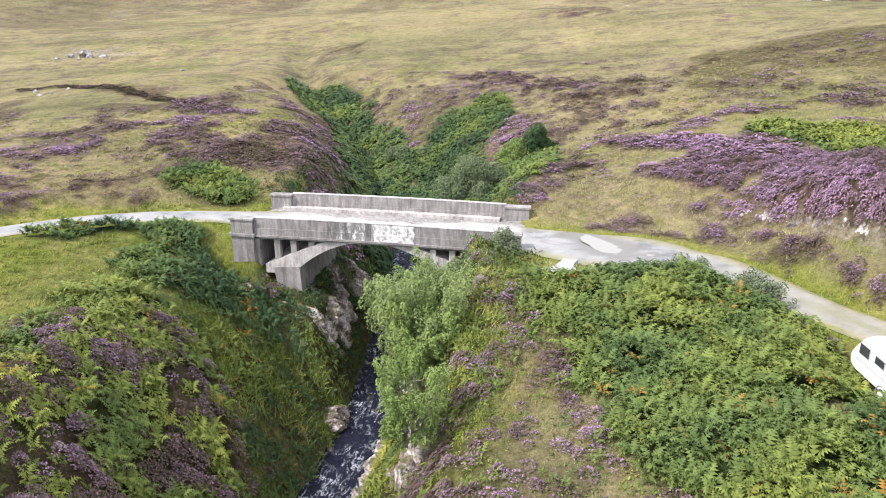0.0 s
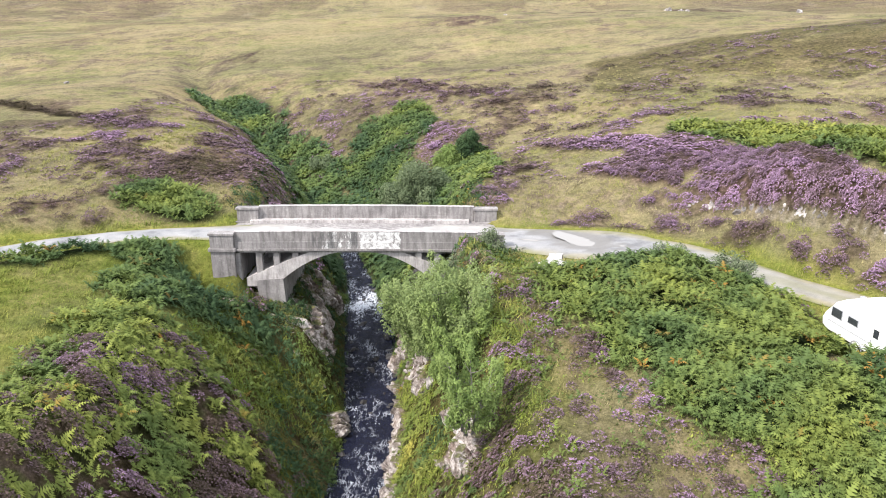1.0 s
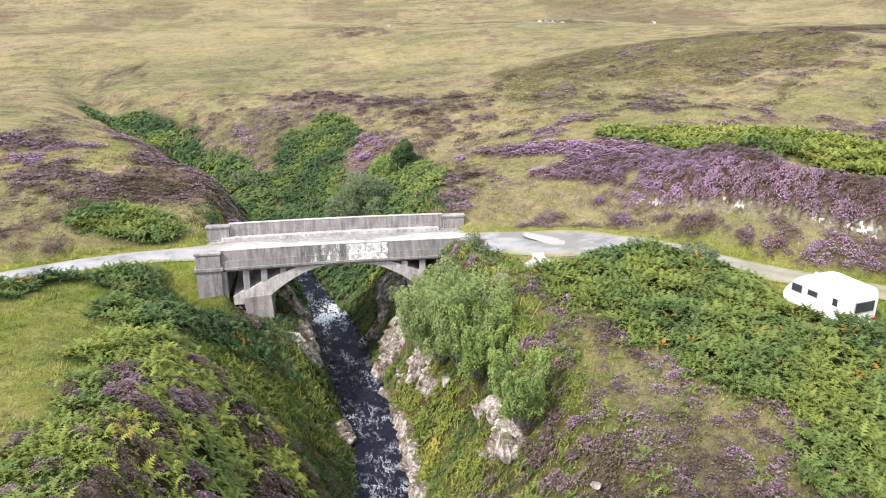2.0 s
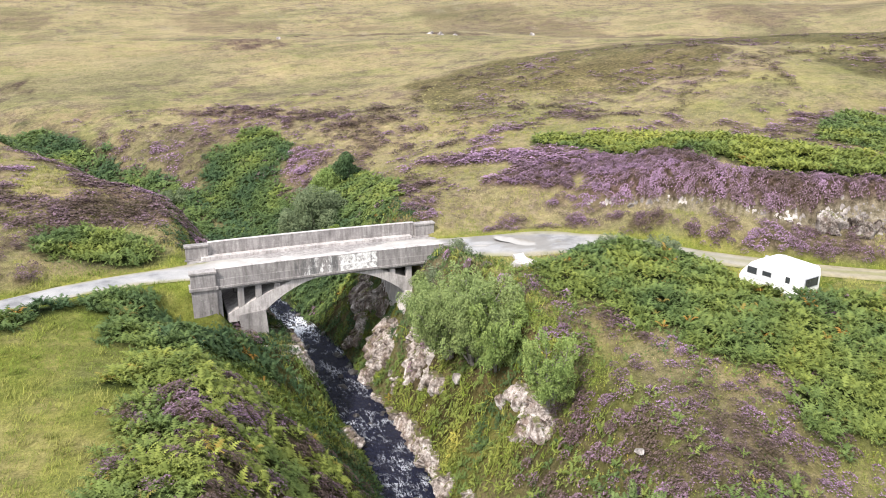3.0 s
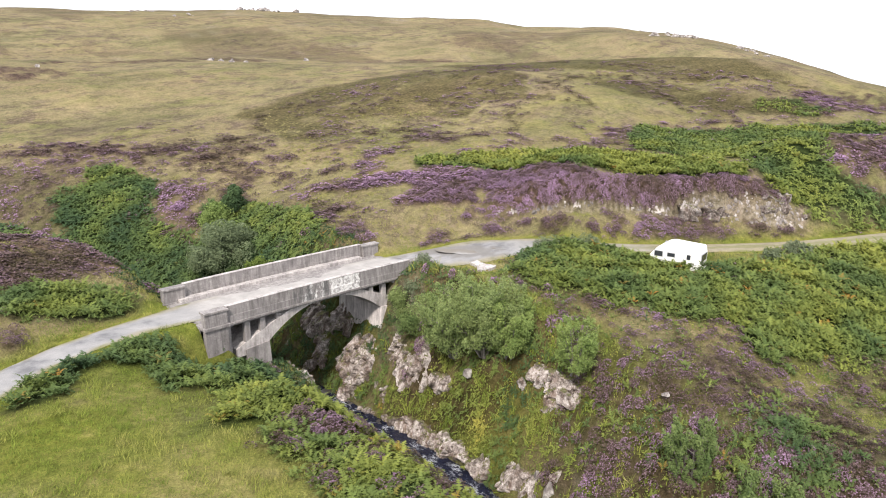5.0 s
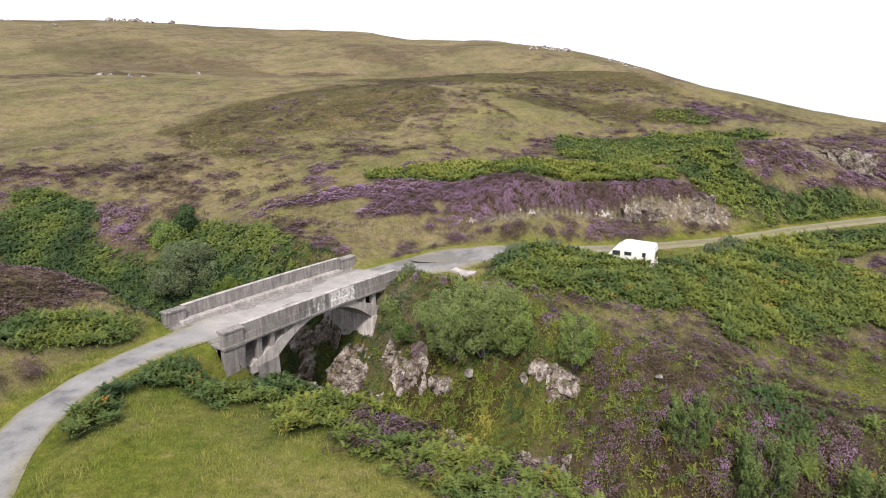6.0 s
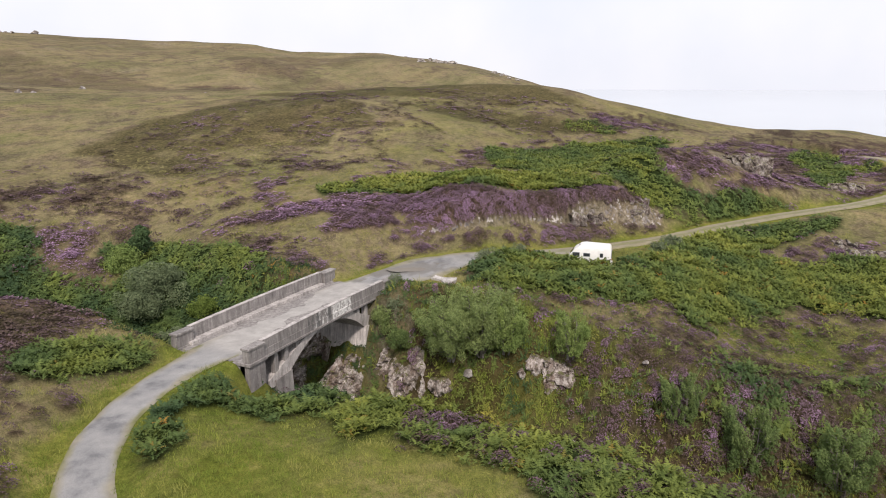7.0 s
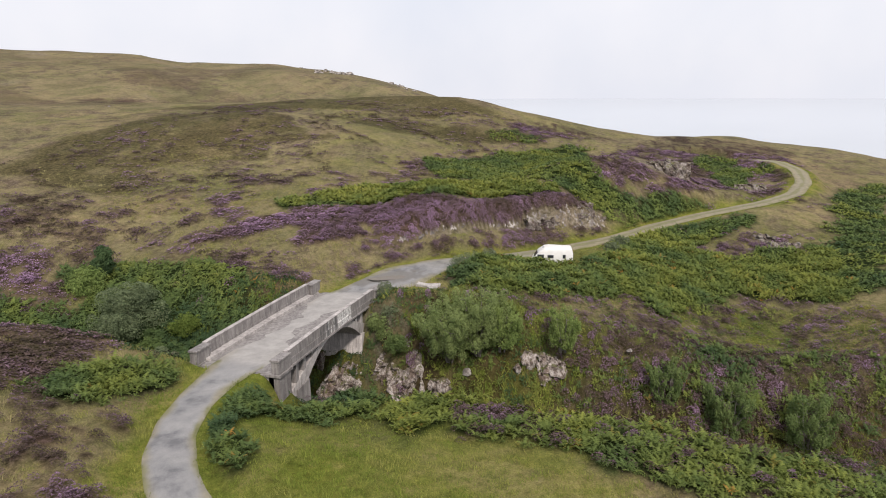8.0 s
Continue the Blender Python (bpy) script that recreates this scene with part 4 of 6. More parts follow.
    straw = np.clip(sstep(-0.12, 0.3, fbm(x, y, 1 / 16, 71, 5)) * 0.7 + 0.25 * far + 0.4 * sstep(250, 330, r), 0, 1)
    field = sstep(-18.5, -24, x + 0.2 * (32 - y)) * sstep(47, 45, y) * sstep(16, 20, y)
    lush = np.maximum(field * (0.7 + 0.5 * fbm(x, y, 1 / 6.0, 72, 4)), sstep(2.6, 0.6, road_d + 1.2 * ragged) * 0.95)
    lush = np.maximum(lush, 0.6 * (1 - green))
    lush = np.maximum(lush, sstep(12, 8, bank) * sstep(54, 50, y) * 0.85 * sstep(-0.3, 0.2, fbm(x, y, 1 / 5.0, 73, 3)))
    straw = np.clip(straw * (1 - 0.8 * field) + 0.1 * brae, 0, 1)
    lush = np.maximum(lush, brae * np.maximum(sstep(22, 27, y), sstep(-2, 3, x)) * (0.2 + 0.3 * sstep(-0.1, 0.2, fbm(x, y, 1 / 2.2, 74, 4))))
    lush = np.maximum(lush, 0.3 * region([LUSH_HILL], x, y, 65, 4.0, 4.0, 1 / 9.0) * sstep(-0.3, 0.2, fbm(x, y, 1 / 7.0, 75, 4)))
    hag = np.zeros(x.shape)
    for k, line in enumerate(HAGS):
        hag = np.maximum(hag, (0.4 if k else 1.0) * sstep(1.6 if k else 2.2, 0.4, np.abs(along(line, x, y)[0] + 1.4 * fbm(x, y, 1 / 6, 81, 3)) + 0.8 * ragged))
    # shade of the gorge and the arch, painted as dark soil along the burn
    gorge_shade = sstep(9, 5, bank) * sstep(62, 56, y) * (0.45 + 0.55 * sstep(-0.25, 0.2, fbm(x, y, 1 / 3.5, 82, 4)))
    peat_shade = np.maximum(hag * 0.45, 0.75 * gorge_shade)
    return [np.clip(v, 0, 1) for v in (heather * (1 - bare), bracken * (1 - bare), rock, straw, lush, peat_shade, dark, bare)]


def mound(x, y):
    """How far the old heather bushes stand up in rounded clumps."""
    return 0.32 * (1 - np.abs(vnoise(x, y, 1 / 1.1, 23))) ** 1.0 * sstep(130, 60, np.hypot(x, y - 30))


# ---- the ground: one sheet from the burn to the far hills ----
gx, gy = steps_to(-40, 34, 950, 0.42, 0.03), steps_to(8, 70, 950, 0.42, 0.03)
GX, GY = np.meshgrid(gx, gy, indexing="ij")
X, Y = GX.ravel(), GY.ravel()
Z = height(X, Y)
g_heather, g_bracken, g_rock, g_straw, g_lush, g_peat_shade, g_dark, g_bare = cover(X, Y)
g_heather = g_heather * (1 - 0.3 * region([BRAE], X, Y, 38) * np.maximum(sstep(22, 27, Y), sstep(-2, 3, X)))
Z = Z + 0.45 * g_rock * fbm(X, Y, 1 / 0.9, 91, 3) - 0.5 * g_peat_shade + g_heather * (0.05 + mound(X, Y)) + 0.1 * g_bracken
me = mesh_from("ground", np.stack([X, Y, Z], 1), sheet(len(gx), len(gy)), M_GROUND)
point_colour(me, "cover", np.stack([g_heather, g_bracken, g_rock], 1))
point_colour(me, "more", np.stack([g_straw, g_lush, g_peat_shade], 1))
point_value(me, "old_heath", g_dark)
point_value(me, "gravel", g_bare)
ground = tagged(new("ground", me), "rough moorland turf with heather and bracken cut by a gorge", "moorland", kind="structure")

# ---- the sea beyond the hills ----
bm = bmesh.new()
bmesh.ops.create_circle(bm, cap_ends=True, radius=4700, segments=96)
m_sea, nt, bs = nodes_of("calm_grey_sea")
bs.inputs["Roughness"].default_value = 0.12
nt.links.new(ramp(nt, noise_node(nt, 0.004, 5.0, 0.6), [(0.3, (0.36, 0.40, 0.45)), (0.7, (0.42, 0.46, 0.51))]), bs.inputs["Base Color"])
sea = part("water_sea", bm, m_sea)
sea.location = (0, 0, -46)
tagged(sea, "calm pale grey sea reaching to the horizon", "sea", kind="structure")


# ---- the road ----
def resample(line, step):
    """Points along a polyline, rounded at its corners, with the values carried along it."""
    p = np.array(line, float)
    s = np.concatenate([[0], np.cumsum(np.hypot(np.diff(p[:, 0]), np.diff(p[:, 1])))])
    t = np.arange(0, s[-1], step)
    q = np.stack([np.interp(t, s, p[:, k]) for k in range(p.shape[1])], 1)
    k = max(1, int(2.4 / step))
    pad = np.concatenate([np.repeat(q[:1], k, 0), q, np.repeat(q[-1:], k, 0)])
    return np.stack([np.convolve(pad[:, c], np.ones(2 * k + 1) / (2 * k + 1), "valid") for c in range(q.shape[1])], 1)


def strip(line, across):
    """Places over a band along a line: across runs from -1 (right edge) to 1 (left edge). Returns x, y, level, across, half width, distance along."""
    way = np.gradient(line[:, :2], axis=0)
    way /= np.linalg.norm(way, axis=1)[:, None]
    side = np.stack([-way[:, 1], way[:, 0]], 1)
    s = np.concatenate([[0], np.cumsum(np.linalg.norm(np.diff(line[:, :2], axis=0), axis=1))])
    u = np.broadcast_to(across[None], (len(line), len(across)))
    w = line[:, 3][:, None]
    ragged = 1 + 0.10 * vnoise(s[:, None] * np.ones_like(u), np.sign(u) * 50, 0.45, 7) * (np.abs(u) > 0.9)
    x = line[:, 0][:, None] + side[:, 0][:, None] * u * w * ragged
    y = line[:, 1][:, None] + side[:, 1][:, None] * u * w * ragged
    z = np.broadcast_to(line[:, 2][:, None], u.shape)
    return x, y, z, u, np.broadcast_to(w, u.shape), np.broadcast_to(s[:, None], u.shape)


PUDDLES = [(1.85, 44.7, 2.6, 0.9, -56), (-1.5, 45.4, 0.75, 0.18, -20), (4.6, 43.1, 0.45, 0.2, -60), (-3.1, 48.0, 0.6, 0.2, -25)]
road_line = resample(ROAD, 0.5)
x, y, z, u, w, s = strip(road_line, np.linspace(-1, 1, 15))
z = z + 0.05 * (1 - u ** 2) - 0.03 * sstep(0.9, 1.0, np.abs(u)) + 0.018 * fbm(x, y, 1 / 1.3, 12, 3)
hollow = patch(x, y, PUDDLES, 15, 0.25, 1 / 1.2)
z = z - 0.10 * hollow
me = mesh_from("road", np.stack([x.ravel(), y.ravel(), z.ravel()], 1), sheet(*x.shape), M_ROAD)
east = sstep(4, 22, x)
edge = sstep(0.55, 1.0, np.abs(u) + 0.35 * fbm(x, y, 1 / 1.5, 13, 3))
dirt = np.clip(0.75 * edge + 0.85 * east, 0, 1) * np.where((x > -24) & (x < -4), 0.35, 1.0)
verge_grass = np.clip(sstep(0.8, 1.05, np.abs(u) + 0.4 * fbm(x, y, 1 / 1.1, 14, 3)) + 0.75 * east * sstep(0.4, 0.1, np.abs(u) + 0.3 * fbm(x, y, 1 / 1.5, 17, 3)), 0, 1) * np.where((x > -23) & (x < -4), 0.0, 1.0)
point_value(me, "deck", (sstep(-24.6, -22, x) * sstep(-2.4, -5.0, x)).ravel())
wet = patch(x, y, [(cx, cy, a * 1.5, b * 2.0, t) for cx, cy, a, b, t in PUDDLES], 16, 0.35, 1 / 1.2)
point_colour(me, "wear", np.stack([dirt.ravel(), verge_grass.ravel(), wet.ravel()], 1))
tagged(new("road", me), "pale worn single-track road with gritty grassy edges", "road", kind="structure")

# ---- the burn ----
burn_line = resample(BURN, 0.35)
burn_line = burn_line[burn_line[:, 1] < 68]
x, y, z, u, w, s = strip(burn_line, np.linspace(-1.7, 1.7, 27))
fall = 0.55 * np.exp(-((burn_line[:, 1] - 57.5) / 2.2) ** 2) + 0.16 * np.exp(-((burn_line[:, 1] - 47) / 3.0) ** 2) + 0.16 * np.exp(-((burn_line[:, 1] - 38) / 3.0) ** 2) + 0.12
z = z + 0.10 * fbm(x, y, 1 / 0.8, 18, 3) + 0.05
me = mesh_from("water_burn", np.stack([x.ravel(), y.ravel(), z.ravel()], 1), sheet(*x.shape), M_WATER)
point_value(me, "foam", (fall[:, None] * np.ones_like(u) + 0.5 * fbm(x, y, 1 / 1.4, 19, 4)).ravel())
tagged(new("water_burn", me), "dark peaty burn with white foam between rocks", "stream", kind="structure")

# ---- rain puddles on the road ----
M_PUDDLE, nt, bs = nodes_of("still_rain_water")
bs.inputs["Base Color"].default_value = (0.23, 0.215, 0.19, 1)
bs.inputs["Roughness"].default_value = 0.03
bs.inputs["IOR"].default_value = 1.33
bump(nt, bs, noise_node(nt, 6.0, 3.0), 0.03, 0.01)
for cx, cy, a, b, turn in PUDDLES:
    n = 72
    bm = bmesh.new()
    c, sn = math.cos(radians(turn)), math.sin(radians(turn))
    level = float(along(ROAD, np.array([cx]), np.array([cy]))[1][0]) + 0.004
    ring = []
    for i in range(n):
        t = 2 * math.pi * i / n
        k = 1.0 + 0.4 * float(fbm(np.array([1.6 * math.cos(t)]), np.array([1.6 * math.sin(t) + cx * 7]), 1.0, 20, 4)[0])
        ring.append(bm.verts.new((cx + k * (a * math.cos(t) * c - b * math.sin(t) * sn), cy + k * (a * math.cos(t) * sn + b * math.sin(t) * c), level)))
    bm.faces.new(ring)
    tagged(part("puddle", bm, M_PUDDLE), "shallow rain puddle in the broken road surface", "puddle", "puddles on the road")

# ---- the concrete arch bridge ----
BX0, BX1, BXM = -24.3, -3.6, -14.0
YN, YF = 43.9, 51.3


def camber(bm):
    for v in bm.verts:
        v.co.z += 0.10 * max(0.0, 1 - ((v.co.x - BXM) / 10.4) ** 2)
    return bm


def arch_under(x):
    return -0.22 - 2.15 * (abs(x - BXM) / 5.35) ** 2.15


def arch_top(x):
    d = abs(x - BXM)
    return -0.02 - 2.75 * (max(0.0, d - 2.4) / 6.6) ** 1.12


def build_bridge():
    bridge = tagged(holder("bridge"), "old grey concrete single-arch road bridge with solid parapets", "bridge")
    part("deck", camber(box(BX0 + 0.2, BX1 - 0.2, YN + 0.12, YF - 0.12, -0.42, -0.05, cuts=24)), M_CONCRETE, bridge)
    # arch vault, with its thick haunches
    xs = [BXM - 5.35 + 10.7 * i / 36 for i in range(37)]
    outline = [(x, arch_under(x)) for x in xs]
    upper = [BXM + 8.0 - 16.0 * i / 30 for i in range(31)]
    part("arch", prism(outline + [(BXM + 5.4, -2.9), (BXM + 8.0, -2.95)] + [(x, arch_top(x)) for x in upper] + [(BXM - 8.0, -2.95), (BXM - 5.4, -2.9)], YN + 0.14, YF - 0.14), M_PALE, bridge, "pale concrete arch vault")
    for sgn in (-1, 1):
        out = [(BXM + sgn * 7.3, -2.45), (BXM + sgn * 5.36, -2.30), (BXM + sgn * 5.22, -4.6), (BXM + sgn * 5.4, -7.4), (BXM + sgn * 7.0, -7.4), (BXM + sgn * 7.1, -4.2)]
        part("springing_block", prism(out, YN + 0.02, YF - (1.3 if sgn > 0 else 0.02)), M_CREAM if sgn > 0 else M_CONCRETE, bridge, "cream concrete springing block with daylight put into its colour" if sgn > 0 else "tapering concrete springing block")
        x0, x1 = sorted((BXM + sgn * 10.3, BXM + sgn * 8.35))
        part("abutment", box(x0, x1, YN + 0.25, YF - 0.25, -6.0, -0.1, 0.03), M_CONCRETE, bridge)
        x0, x1 = sorted((BXM + sgn * 9.1, BXM + sgn * 8.3))
        part("side_wall", box(x0, x1, YN + 0.12, YN + 0.5, -3.4, -0.12, 0.02), M_CONCRETE, bridge)
        for y0 in (YN - 0.18, YF - 0.72):
            x0, x1 = sorted((BX0 if sgn < 0 else BX1, BXM + sgn * 8.62))
            part("pier", box(x0, x1, y0, y0 + 0.9, -3.0, -0.10, 0.03), M_CONCRETE, bridge)
            part("pier_base", box(x0 - 0.1, x1 + 0.1, y0 - 0.1, y0 + 1.0, -6.0, -2.55, 0.04), M_CONCRETE, bridge)
            part("pier_cornice", box(x0 - 0.13, x1 + 0.13, y0 - 0.14, y0 + 1.04, -0.20, 0.04, 0.04), M_CONCRETE, bridge)
            part("pier_head", box(x0, x1, y0, y0 + 0.62, 0.04, 1.04, 0.03), M_CONCRETE, bridge)
            part("pier_cap", box(x0 - 0.08, x1 + 0.08, y0 - 0.08, y0 + 0.70, 0.98, 1.14, 0.03), M_CONCRETE, bridge)
    # open spandrels: rows of columns across the vault
    for d in (4.4, 5.75, 7.0):
        for sgn in (-1, 1):
            x = BXM + sgn * d
            for y0 in (YN + 0.16, (YN + YF) / 2 - 0.2, YF - 0.56):
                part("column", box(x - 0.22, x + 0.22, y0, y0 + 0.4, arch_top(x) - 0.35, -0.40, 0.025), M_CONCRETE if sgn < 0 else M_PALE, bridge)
    # parapets
    for near in (True, False):
        f = (lambda a, b: (YN + a, YN + b)) if near else (lambda a, b: (YF - b, YF - a))
        x0, x1 = BXM - 8.6, BXM + 8.6
        ya, yb = f(0.05, 0.37)
        wall = part("parapet", camber(box(x0, x1, ya, yb, 0.40, 1.13, cuts=60)), M_PARAPET if near else M_CONCRETE, bridge, "smooth upper parapet wall with pale limewash stains" if near else "")
        ya, yb = f(0.0, 0.42)
        low = part("parapet_plinth", camber(box(x0, x1, ya, yb, -0.10, 0.40, cuts=60)), M_PARAPET if near else M_CONCRETE, bridge)
        ya, yb = f(-0.10, 0.42)
        part("cornice", camber(box(x0, x1, ya, yb, -0.24, -0.10, cuts=24)), M_CONCRETE, bridge)
        ya, yb = f(0.03, 0.39)
        part("coping", camber(box(x0, x1, ya, yb, 1.13, 1.18, cuts=24)), M_PALE, bridge, "pale worn coping edge")
        ya, yb = f(0.42, 1.05)
        part("kerb", camber(box(x0 - 0.6, x1 - 0.4, ya, yb, -0.10, 0.16, cuts=24)), M_PALE, bridge, "pale raised concrete kerb")
        if near:
            for ob in (wall, low):
                n = len(ob.data.vertices)
                co = np.empty(n * 3)
                ob.data.vertices.foreach_get("co", co)
                vx = co[0::3]
                point_value(ob.data, "wash", 0.72 * sstep(-14.1, -13.6, vx) * sstep(-10.7, -10.9, vx) + 0.42 * sstep(-16.9, -16.4, vx) * sstep(-13.9, -14.2, vx))
                point_value(ob.data, "soot", sstep(-17.3, -16.6, vx) * sstep(-13.8, -14.1, vx))
    return bridge


build_bridge()


# ---- concrete drain outfall beside the road ----
def build_spillway():
    thing = tagged(holder("drain_spillway", pose(-0.75, 39.5, 0.0)), "pale concrete drain spillway flaring onto the grass verge", "spillway")
    gz = 0.62
    bm = bmesh.new()
    rows = [(2.0, 0.55), (1.2, 0.5), (0.5, 0.62), (0.0, 0.95), (-0.35, 1.25), (-0.7, 1.3)]
    top = []
    for yy, hw in rows:
        xo = 0.28 * yy
        drop = 0.02 * (2.0 - yy)
        top.append([bm.verts.new((xo + k * hw, yy, gz - drop + (0.0 if abs(k) < 1 else 0.05))) for k in (-1, -0.8, 0.8, 1)])
    for a, b in zip(top, top[1:]):
        for i in range(3):
            bm.faces.new((a[i], a[i + 1], b[i + 1], b[i]))
    low = bmesh.ops.extrude_face_region(bm, geom=list(bm.faces))
    for v in low["geom"]:
        if isinstance(v, bmesh.types.BMVert):
            v.co.z -= 0.55
    part("apron", bm, M_PALE, thing)
    bm = bmesh.new()
    pts = []
    for i in range(13):
        t = math.pi * (1 + i / 12)
        pts.append((1.32 * math.cos(t) - 0.2, -0.62 + 0.45 * math.sin(t)))
    for (xa, ya), (xb, yb) in zip(pts, pts[1:]):
        dx, dy = xb - xa, yb - ya
        n = Vector((-dy, dx)).normalized() * 0.14
        a = [bm.verts.new((px, py, zz)) for zz in (gz - 0.6, gz + 0.06) for px, py in ((xa, ya), (xb, yb), (xb + n.x, yb + n.y), (xa + n.x, ya + n.y))]
        for q in ((3, 2, 1, 0), (4, 5, 6, 7), (0, 1, 5, 4), (1, 2, 6, 5), (2, 3, 7, 6), (3, 0, 4, 7)):
            bm.faces.new([a[i] for i in q])
    part("lip", bm, M_PALE, thing)
    thing.scale = (0.85, 0.85, 1.0)


build_spillway()

# ---- plants of the moor ----
rng = np.random.default_rng(7)


def frond_mesh(fronds, pairs, length, rise, seed):
    """A bracken plant: long fronds that rise and arch over, each a rachis with pairs of narrow pinnae swept towards the tip."""
    r = np.random.default_rng(seed)
    verts, faces = [], []
    first = r.uniform(0, 2 * math.pi)
    for k in range(fronds):
        turn = first + 2 * math.pi * (k + r.uniform(-0.3, 0.3)) / fronds
        size = length * r.uniform(0.7, 1.2)
        lift = rise * r.uniform(0.6, 1.3)
        droop = r.uniform(0.7, 1.3)
        c, s = math.cos(turn), math.sin(turn)

        def at(u, side):
            out = size * (0.05 + 0.95 * u)
            up = lift * (1.9 * u - 1.25 * droop * u * u)
            return (c * out - s * side, s * out + c * side, up)
        base = len(verts)
        for i in range(pairs + 1):
            verts.append(at(0.08 + 0.92 * i / pairs, 0.0))
        for i in range(pairs):
            u = 0.08 + 0.92 * i / pairs
            w = size * 0.42 * (1 - 0.92 * (i / pairs) ** 0.9) * (0.75 if i == 0 else 1.0) * r.uniform(0.85, 1.12)
            for sgn in (-1, 1):
                p = at(min(1.02, u + 0.16 + 0.03 * r.uniform(-1, 1)), sgn * w)
                verts.append((p[0], p[1], p[2] - 0.22 * w + 0.04 * r.uniform(-1, 1) * length))
                tip = len(verts) - 1
                faces.append((base + i, base + i + 1, tip) if sgn > 0 else (base + i + 1, base + i, tip))
    return np.array(verts), np.array(faces)


def sprig_mesh(count, radius, tall, seed, width=0.03):
    """A heather bush: many fine sprigs lying outwards over a low dome."""
    r = np.random.default_rng(seed)
    verts, faces = [], []
    for k in range(count):
        a, q = r.uniform(0, 2 * math.pi), math.sqrt(r.uniform(0, 1))
        x, y = radius * q * math.cos(a), radius * q * math.sin(a)
        z = tall * (1 - 0.85 * q * q) * r.uniform(0.7, 1.1)
        w, h = width * r.uniform(0.8, 1.5), width * r.uniform(1.6, 3.0)
        t = a + r.normal(0, 0.9)
        rise = r.uniform(0.1, 0.8) * (1 - 0.5 * q)
        n = len(verts)
        verts += [(x + w * math.sin(t), y - w * math.cos(t), z - 0.1 * h), (x - w * math.sin(t), y + w * math.cos(t), z - 0.1 * h), (x + h * math.cos(t), y + h * math.sin(t), z + h * (rise - 0.3 * q))]
        faces.append((n, n + 1, n + 2))
    return np.array(verts), np.array(faces)


def herb_mesh(leaves, radius, tall, size, seed):
    """A low leafy plant: small leaves at all angles in a loose dome."""
    r = np.random.default_rng(seed)
    verts, faces = [], []
    for k in range(leaves):
        a, q = r.uniform(0, 2 * math.pi), math.sqrt(r.uniform(0, 1))
        p = np.array([radius * q * math.cos(a), radius * q * math.sin(a), tall * (1 - 0.7 * q * q) * r.uniform(0.3, 1.1)])
        n = len(verts)
        d = r.normal(size=3) * [1, 1, 0.7]
        d *= size * r.uniform(0.7, 1.4) / np.linalg.norm(d)
        e = np.cross(d, r.normal(size=3))
        e *= 0.55 * np.linalg.norm(d) / np.linalg.norm(e)
        verts += [tuple(p - d), tuple(p + e), tuple(p + d), tuple(p - e)]
        faces += [(n, n + 1, n + 2), (n, n + 2, n + 3)]
    return np.array(verts), np.array(faces)


def tuft_mesh(blades, spread, tall, width, seed):
    """A grass tuft whose blades all lean more or less with the wind."""
    r = np.random.default_rng(seed)
    verts, faces = [], []
    for k in range(blades):
        a, q = r.uniform(0, 2 * math.pi), spread * math.sqrt(r.uniform(0, 1))
        x, y, t = q * math.cos(a), q * math.sin(a), r.normal(0, 0.9)
        h, out = tall * r.uniform(0.5, 1.2), tall * r.uniform(0.4, 1.6)
        n = len(verts)
        verts += [(x - width * math.sin(t), y + width * math.cos(t), -0.03), (x + width * math.sin(t), y - width * math.cos(t), -0.03), (x + out * math.cos(t), y + out * math.sin(t), h)]
        faces.append((n, n + 1, n + 2))
    return np.array(verts), np.array(faces)


def slope_at(x, y):
    e = 0.4
    return (height(x + e, y) - height(x - e, y)) / (2 * e), (height(x, y + e) - height(x, y - e)) / (2 * e)


def spread(name, templates, x, y, z, size, material, label, category, values, tilt=0.6, wind=None):
    """One object of many plants of a kind, each a turned and scaled copy of a template standing on the ground."""
    allv, allf, attrs, base = [], [], {k: [] for k in values}, 0
    pick = rng.integers(0, len(templates), len(x))
    sx, sy = slope_at(x, y)
    for k, (tv, tf) in enumerate(templates):
        m = np.nonzero(pick == k)[0]
        if not len(m):
            continue
        a = rng.uniform(0, 2 * np.pi, len(m)) if wind is None else rng.normal(wind, 0.5, len(m))
        c, s = np.cos(a)[:, None], np.sin(a)[:, None]
        sc = size[m][:, None]
        vx = sc * (c * tv[None, :, 0] - s * tv[None, :, 1])
        vy = sc * (s * tv[None, :, 0] + c * tv[None, :, 1])
        vz = sc * tv[None, :, 2] + tilt * (np.clip(sx[m], -1.5, 1.5)[:, None] * vx + np.clip(sy[m], -1.5, 1.5)[:, None] * vy)
        allv.append(np.stack([vx + x[m][:, None], vy + y[m][:, None], vz + z[m][:, None]], 2).reshape(-1, 3))
        allf.append((tf[None] + (base + np.arange(len(m)) * len(tv))[:, None, None]).reshape(-1, 3))
        for key, v in values.items():
            attrs[key].append(np.repeat(v[m], len(tv)))
        base += len(m) * len(tv)
    me = mesh_from(name, np.concatenate(allv), np.concatenate(allf), material, smooth=False)
    for key, v in attrs.items():
        point_value(me, key, np.concatenate(v))
    return tagged(new(name, me), label, category, kind="stuff")


def scatter(x0, x1, y0, y1, per_m2, seed):
    r = np.random.default_rng(seed)
    n = int((x1 - x0) * (y1 - y0) * per_m2)
    return r.uniform(x0, x1, n), r.uniform(y0, y1, n), r


